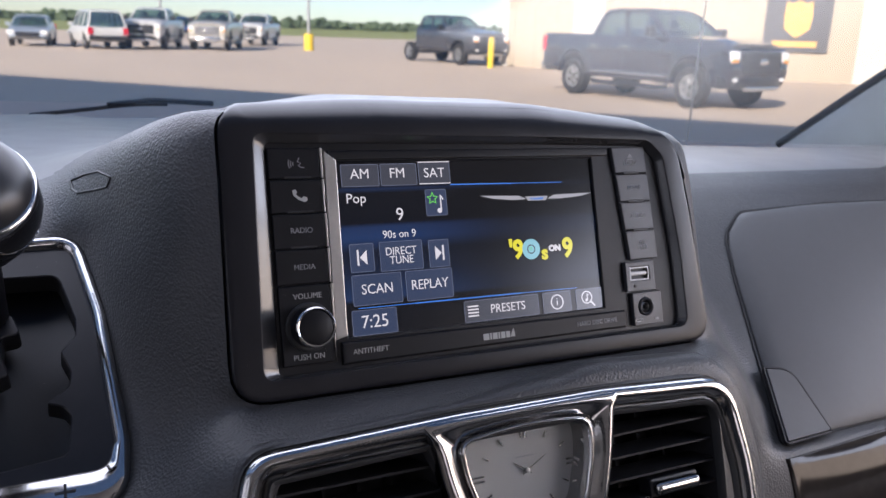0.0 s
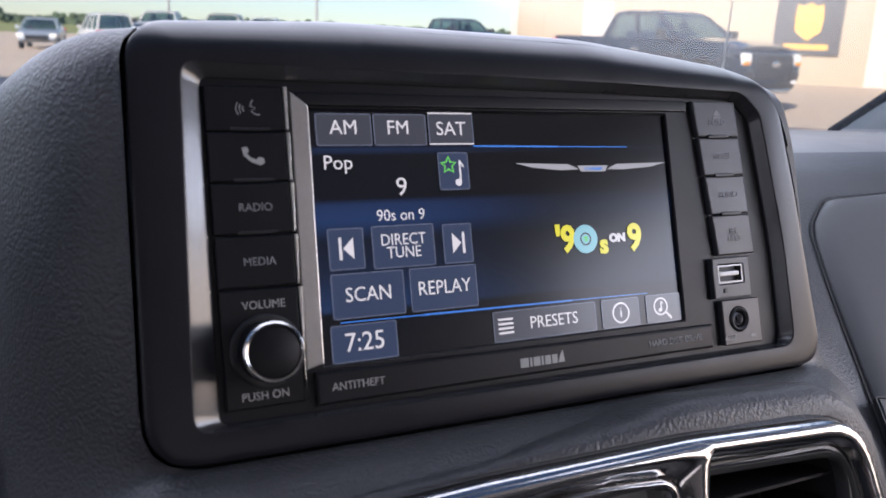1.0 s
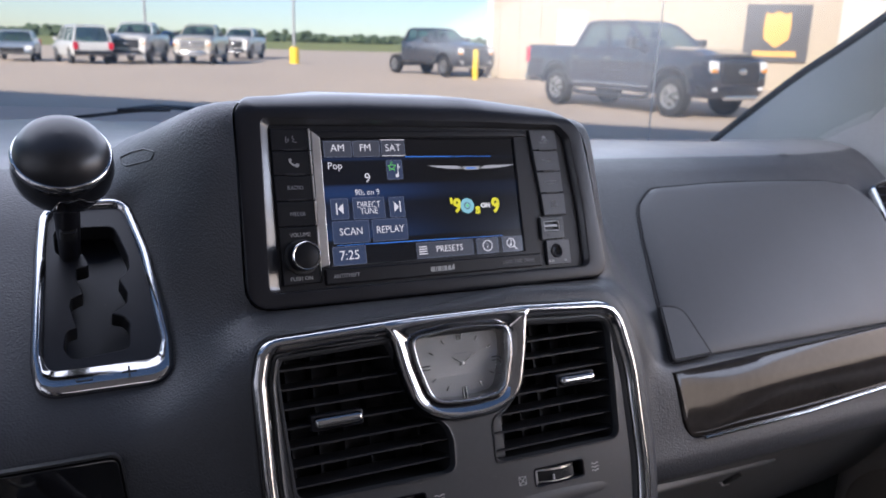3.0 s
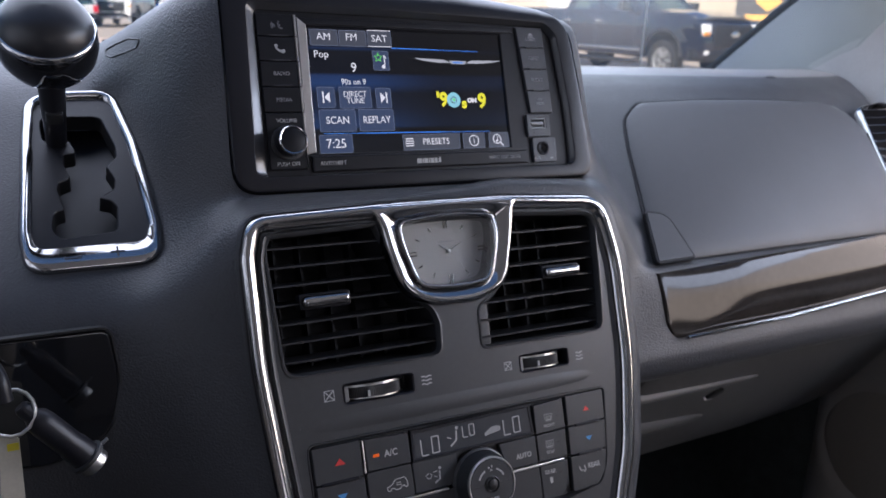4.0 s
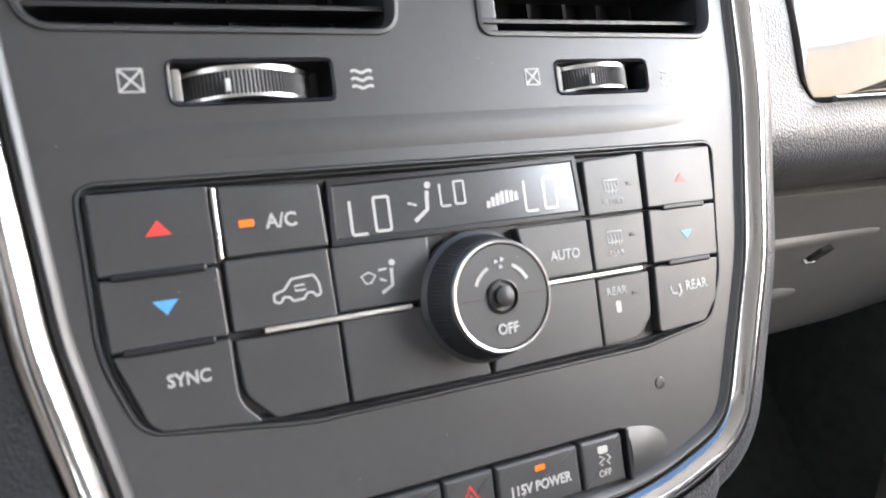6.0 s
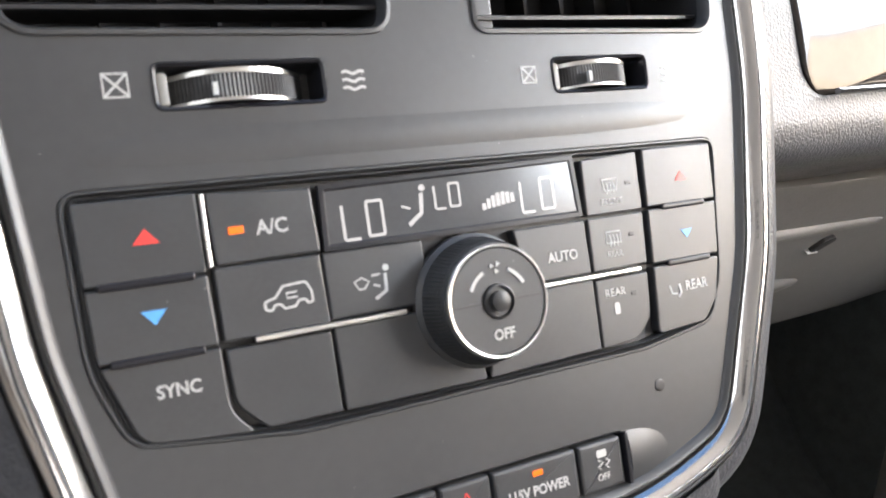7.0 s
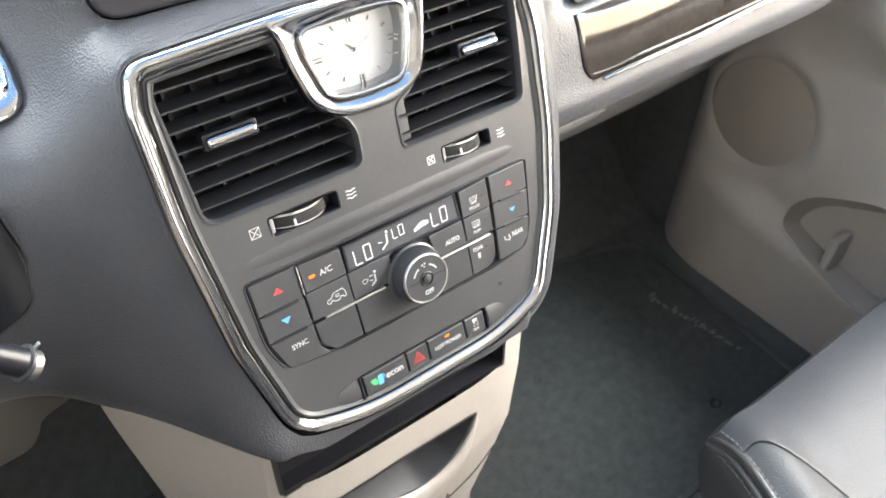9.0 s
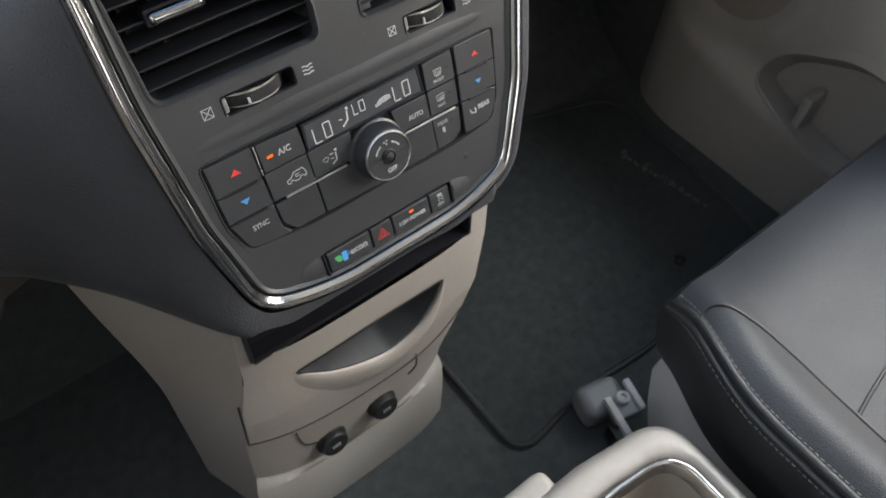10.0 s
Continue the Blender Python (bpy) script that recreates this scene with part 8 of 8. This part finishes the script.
def pickup(label, m, paint, bed=True, grille_mat=GRILLE):
    ob = thing("pickup_truck", label, "pickup truck", m)
    def arch(cx, z):
        return [(cx + 0.51 * math.cos(math.pi * k / 10), z + 0.06 + 0.50 * math.sin(math.pi * k / 10)) for k in range(11)]
    nose = [(1.12, 1.40), (1.32, 1.39), (2.05, 1.36), (2.60, 1.29), (2.84, 1.20), (2.92, 1.05), (2.95, 0.74), (2.90, 0.52), (2.58, 0.44), (2.47, 0.46)]
    front_arch = arch(1.95, 0.46)
    if bed:
        line = [(-2.25, 0.56), (-2.88, 0.62), (-2.96, 0.72), (-2.97, 1.30), (-2.92, 1.40), (-1.22, 1.385)] + nose + front_arch + [(1.42, 0.46), (-1.22, 0.46)] + arch(-1.75, 0.46)
    else:
        line = [(-1.10, 0.52), (-1.22, 0.60), (-1.24, 1.385)] + nose + front_arch + [(1.42, 0.50)]
    body_shell(ob, line, 0.99, paint, "painted body", pickup_width)
    greenhouse(ob, (-1.20, 1.28), (-0.98, 0.40), 0.93, 0.72, 1.36, 1.95, paint, [(0.0, 0.08), (0.455, 0.495), (0.93, 1.0)])
    # bonnet with its raised middle
    bm = bmesh.new()
    rows = []
    for k in range(11):
        x = 1.20 + 1.58 * k / 10
        zz = 1.40 - 0.035 * smooth(1.3, 2.1, x) - 0.105 * smooth(2.0, 2.80, x) ** 1.4
        rows.append([(x + 0.05 * (1 - u * u), u * 0.80 * (1 - 0.08 * smooth(2.1, 2.8, x)), zz + 0.012 + 0.040 * (1 - abs(u) ** 3) + 0.014 * math.exp(-((abs(u) - 0.55) / 0.10) ** 2)) for u in [j / 8 - 1 for j in range(17)]])
    grid(bm, rows, (0, 0, -0.06))
    part("bonnet", bm, paint, ob, "raised bonnet", smooth=50)
    if bed:
        part("bed_well", box(bmesh.new(), -2.84, -1.32, -0.80, 0.80, 1.32, 1.405, 0.01), BLACK, ob, "dark open bed")
        part("rear_bumper", box(bmesh.new(), -3.08, -2.86, -0.93, 0.93, 0.50, 0.72, 0.05), BUMPER, ob, "bright rear bumper")
        for s in (1, -1):
            part("tail_lamp", box(bmesh.new(), -3.0, -2.84, s * 0.87 - 0.11, s * 0.87 + 0.11, 0.98, 1.34, 0.03), REDLENS, ob, "red tail lamp")
            for x in (-1.02, 0.02):
                part("door_handle", box(bmesh.new(), x - 0.11, x + 0.11, min(s * 0.97, s * 1.03), max(s * 0.97, s * 1.03), 1.14, 1.19, 0.015), BUMPER, ob, "door handle")
            part("side_step", tube(bmesh.new(), [(-1.10, s * 0.88, 0.40), (-0.95, s * 1.02, 0.36), (1.15, s * 1.02, 0.36), (1.30, s * 0.88, 0.40)], 0.055, 10), GRILLE, ob, "black side step", smooth=60)
    else:
        for s in (1, -1):
            part("chassis_rail", box(bmesh.new(), -2.75, -1.1, s * 0.42 - 0.05, s * 0.42 + 0.05, 0.60, 0.80, 0.01), GRILLE, ob, "bare black chassis rail")
        part("axle", tube(bmesh.new(), [(-1.75, -0.85, 0.41), (-1.75, 0.85, 0.41)], 0.07, 12), GRILLE, ob)
        part("cross_member", box(bmesh.new(), -2.75, -2.65, -0.47, 0.47, 0.62, 0.78, 0.01), GRILLE, ob)
    for s in (1, -1):
        for x in ((-1.19, -0.08, 1.14) if bed else (-0.08, 1.14)):
            seam = [(x + (0.10 * smooth(0.75, 0.50, z) if x > 1 else 0), s * (0.99 * pickup_width(x, z) + 0.001), z) for z in [0.50 + 0.08 * k for k in range(11)]]
            part("door_seam", tube(bmesh.new(), seam, 0.008, 6), GRILLE, ob)
        part("lower_trim", tube(bmesh.new(), [(x, s * (0.99 * pickup_width(x, 0.60) + 0.004), 0.60) for x in (-1.12, -0.5, 0.2, 0.9, 1.36)], 0.035, 8), BUMPER if bed else GRILLE, ob, "lower trim strip", smooth=60)
    part("seats", box(bmesh.new(), -0.75, 0.35, -0.62, 0.62, 1.30, 1.56, 0.06), GRILLE, ob, "dark seats")
    for y in (-0.36, 0.36):
        part("head_restraint", box(bmesh.new(), 0.05, 0.17, y - 0.13, y + 0.13, 1.58, 1.76, 0.04), GRILLE, ob)
    part("grille", box(bmesh.new(), 2.86, 2.975, -0.60, 0.60, 0.72, 1.16, 0.035), grille_mat, ob, "large grille")
    for k in range(4):
        part("grille_bar", box(bmesh.new(), 2.95, 2.995, -0.56, 0.56, 0.77 + 0.10 * k, 0.80 + 0.10 * k, 0.01), BUMPER if grille_mat is not GRILLE else SATIN, ob)
    part("grille_badge", lathe(bmesh.new(), [(0.10, 0.0), (0.10, 0.02), (0.08, 0.03), (0.0001, 0.03)], 20), BUMPER, ob, "oval badge", Matrix.Translation((2.985, 0, 0.97)) @ Matrix.Rotation(radians(90), 4, "Y") @ Matrix.Diagonal((0.6, 1.4, 1, 1)))
    bm = bmesh.new()
    rows = [[(2.98 - 0.26 * abs(u) ** 2.5, 0.97 * u, z) for u in [k / 6 - 1 for k in range(13)]] for z in (0.44, 0.50, 0.62, 0.68)]
    grid(bm, [[(x + (0.05 if 0 < k < 3 else 0.0), y, z) for x, y, z in r] for k, r in enumerate(rows)], (-0.12, 0, 0))
    part("bumper", bm, BUMPER if grille_mat is not GRILLE else GRILLE, ob, "front bumper", smooth=50)
    part("skid_plate", box(bmesh.new(), 2.92, 3.05, -0.50, 0.50, 0.40, 0.50, 0.03), BUMPER, ob, "bright skid plate")
    for s in (1, -1):
        part("headlight", box(bmesh.new(), 2.62, 2.93, s * 0.77 - 0.13, s * 0.77 + 0.13, 0.92, 1.17, 0.05, 3), LAMP, ob, "clear headlight")
        part("indicator", box(bmesh.new(), 2.70, 2.945, s * 0.80 - 0.09, s * 0.80 + 0.09, 0.94, 1.02, 0.02), AMBER_P, ob, "amber indicator")
        part("fog_lamp", box(bmesh.new(), 2.80, 2.94, s * 0.74 - 0.07, s * 0.74 + 0.07, 0.58, 0.66, 0.02), LAMP, ob, "small fog lamp")
        part("mirror", box(bmesh.new(), 0.80, 0.98, min(s * 1.02, s * 1.25), max(s * 1.02, s * 1.25), 1.38, 1.60, 0.05, 3), GRILLE, ob, "black door mirror")
        part("mirror_arm", box(bmesh.new(), 0.86, 0.95, min(s * 0.90, s * 1.06), max(s * 0.90, s * 1.06), 1.38, 1.43, 0.01), GRILLE, ob)
        for cx in ((1.95, -1.75) if bed else (1.95,)):
            part("arch_trim", tube(bmesh.new(), [(cx + 0.52 * math.cos(math.pi * k / 12), s * 0.985, 0.52 + 0.51 * math.sin(math.pi * k / 12)) for k in range(13)], 0.030, 8), GRILLE, ob, "black arch trim", smooth=60)
        for x in (1.95, -1.75):
            car_wheel(ob, x, s * 0.85, 0.42)
    return ob


def saloon(label, m, paint, suv=False):
    ob = thing("parked_suv" if suv else "parked_car", label, "car", m)
    h = 1.72 if suv else 1.42
    sh = 1.02 if suv else 0.92
    line = [(-2.30, 0.42), (-2.36, 0.80), (-2.25, sh), (1.05, sh + 0.02), (2.10, sh - 0.16), (2.32, sh - 0.30), (2.36, 0.45), (1.82, 0.32), (1.78, 0.50), (1.62, 0.68), (1.38, 0.72), (1.14, 0.68), (0.98, 0.50), (0.95, 0.32), (-0.95, 0.32), (-0.98, 0.50), (-1.14, 0.68), (-1.38, 0.72), (-1.62, 0.68), (-1.78, 0.50), (-1.82, 0.36)]
    body_shell(ob, line, 0.90, paint, "painted body", lambda x, z: 1 - 0.12 * smooth(1.5, 2.4, x) ** 1.5 - 0.08 * smooth(-1.7, -2.4, x) - 0.05 * smooth(0.7, 0.35, z) - 0.04 * smooth(0.8, sh, z))
    greenhouse(ob, (-2.25 if suv else -1.75, 1.15), (-2.0 if suv else -1.05, 0.25), 0.84, 0.66, sh - 0.01, h, paint, [(0.0, 0.06), (0.35, 0.39), (0.66, 0.70), (0.95, 1.0)])
    part("grille", box(bmesh.new(), 2.28, 2.38, -0.50, 0.50, 0.45, 0.66, 0.02), GRILLE, ob, "dark grille")
    part("bumper", box(bmesh.new(), -2.42, -2.28, -0.85, 0.85, 0.42, 0.62, 0.04), paint if not suv else GRILLE, ob)
    for s in (1, -1):
        part("headlight", box(bmesh.new(), 2.12, 2.33, s * 0.70 - 0.16, s * 0.70 + 0.16, 0.58, 0.74, 0.03), LAMP, ob, "clear headlight")
        part("tail_lamp", box(bmesh.new(), -2.38, -2.28, s * 0.76 - 0.11, s * 0.76 + 0.11, 0.66, 0.98, 0.02), REDLENS, ob, "red tail lamp")
        part("mirror", box(bmesh.new(), 0.72, 0.88, min(s * 0.88, s * 1.05), max(s * 0.88, s * 1.05), sh, sh + 0.16, 0.03), paint, ob, "door mirror")
        for x in (1.38, -1.38):
            car_wheel(ob, x, s * 0.78, 0.33, 0.2)
    return ob


NAVY = material("black_blue_paint", (0.012, 0.015, 0.027), 0.12, 0.1, vary=0.1, scale=2, coat=0.8)
GREYP = material("dark_grey_paint", (0.075, 0.08, 0.095), 0.2, 0.4, vary=0.1, scale=2, coat=0.7)
WHITEP = material("white_car_paint", (0.58, 0.58, 0.57), 0.3, vary=0.04, scale=2, coat=0.5)
CHAMP = material("pale_gold_paint", (0.47, 0.44, 0.38), 0.3, 0.2, vary=0.04, scale=2, coat=0.5)
BLUEP = material("blue_car_paint", (0.04, 0.09, 0.26), 0.25, 0.2, vary=0.05, scale=2, coat=0.6)
SILVERB = material("silver_blue_paint", (0.42, 0.47, 0.52), 0.3, 0.3, vary=0.05, scale=2, coat=0.6)
pickup("black pickup truck parked beside the workshop", on_ground(12.17, 14.18, -83) @ Matrix.Diagonal((0.95, 1, 1, 1)), NAVY)
pickup("dark grey chassis cab truck parked at the workshop's corner", on_ground(15.5, 31.6, -80), GREYP, False)
saloon("silver blue saloon parked across the yard", on_ground(-1.0, 44.2, -95), SILVERB)
saloon("white off-road car parked across the yard", on_ground(1.75, 42.0, 100), WHITEP, True)
pickup("white pickup with a black front across the yard", on_ground(4.55, 43.6, -108), WHITEP)
pickup("pale gold pickup parked across the yard", on_ground(7.75, 43.9, -110), CHAMP, True, BUMPER)
pickup("white pickup parked far across the yard", on_ground(12.2, 54.0, -115), WHITEP)
saloon("blue car parked far across the yard", on_ground(10.6, 75.0, -100), BLUEP, True)

# ---------------------------------------------------------------- posts
YELP = material("yellow_post_paint", (0.75, 0.52, 0.03), 0.5, vary=0.1, scale=4)
POLEM = material("galvanised_pole", (0.35, 0.36, 0.37), 0.5, 0.5, vary=0.1, scale=6)
def light_pole(x, y, painted):
    ob = thing("light_pole", "tall grey light pole standing in the yard", "light pole", on_ground(x, y))
    part("pole", lathe(bmesh.new(), [(0.085, 0.0), (0.055, 9.5)], 16), POLEM, ob)
    part("base", lathe(bmesh.new(), [(0.27, -0.1), (0.27, 0.86), (0.24, 0.92), (0.001, 0.93)], 24), YELP if painted else POLEM, ob, "painted concrete base")
    part("lamp_head", box(bmesh.new(), -0.15, 0.65, -0.15, 0.15, 9.4, 9.55, 0.03), POLEM, ob)
light_pole(12.9, 44.4, True), light_pole(5.7, 50.5, False)
boll = thing("bollard", "yellow steel bollard at the workshop's corner", "bollard", on_ground(15.25, 27.4))
part("post", lathe(bmesh.new(), [(0.11, -0.1), (0.11, 1.05), (0.09, 1.12), (0.04, 1.16), (0.0001, 1.17)], 24), YELP, boll, smooth=50)
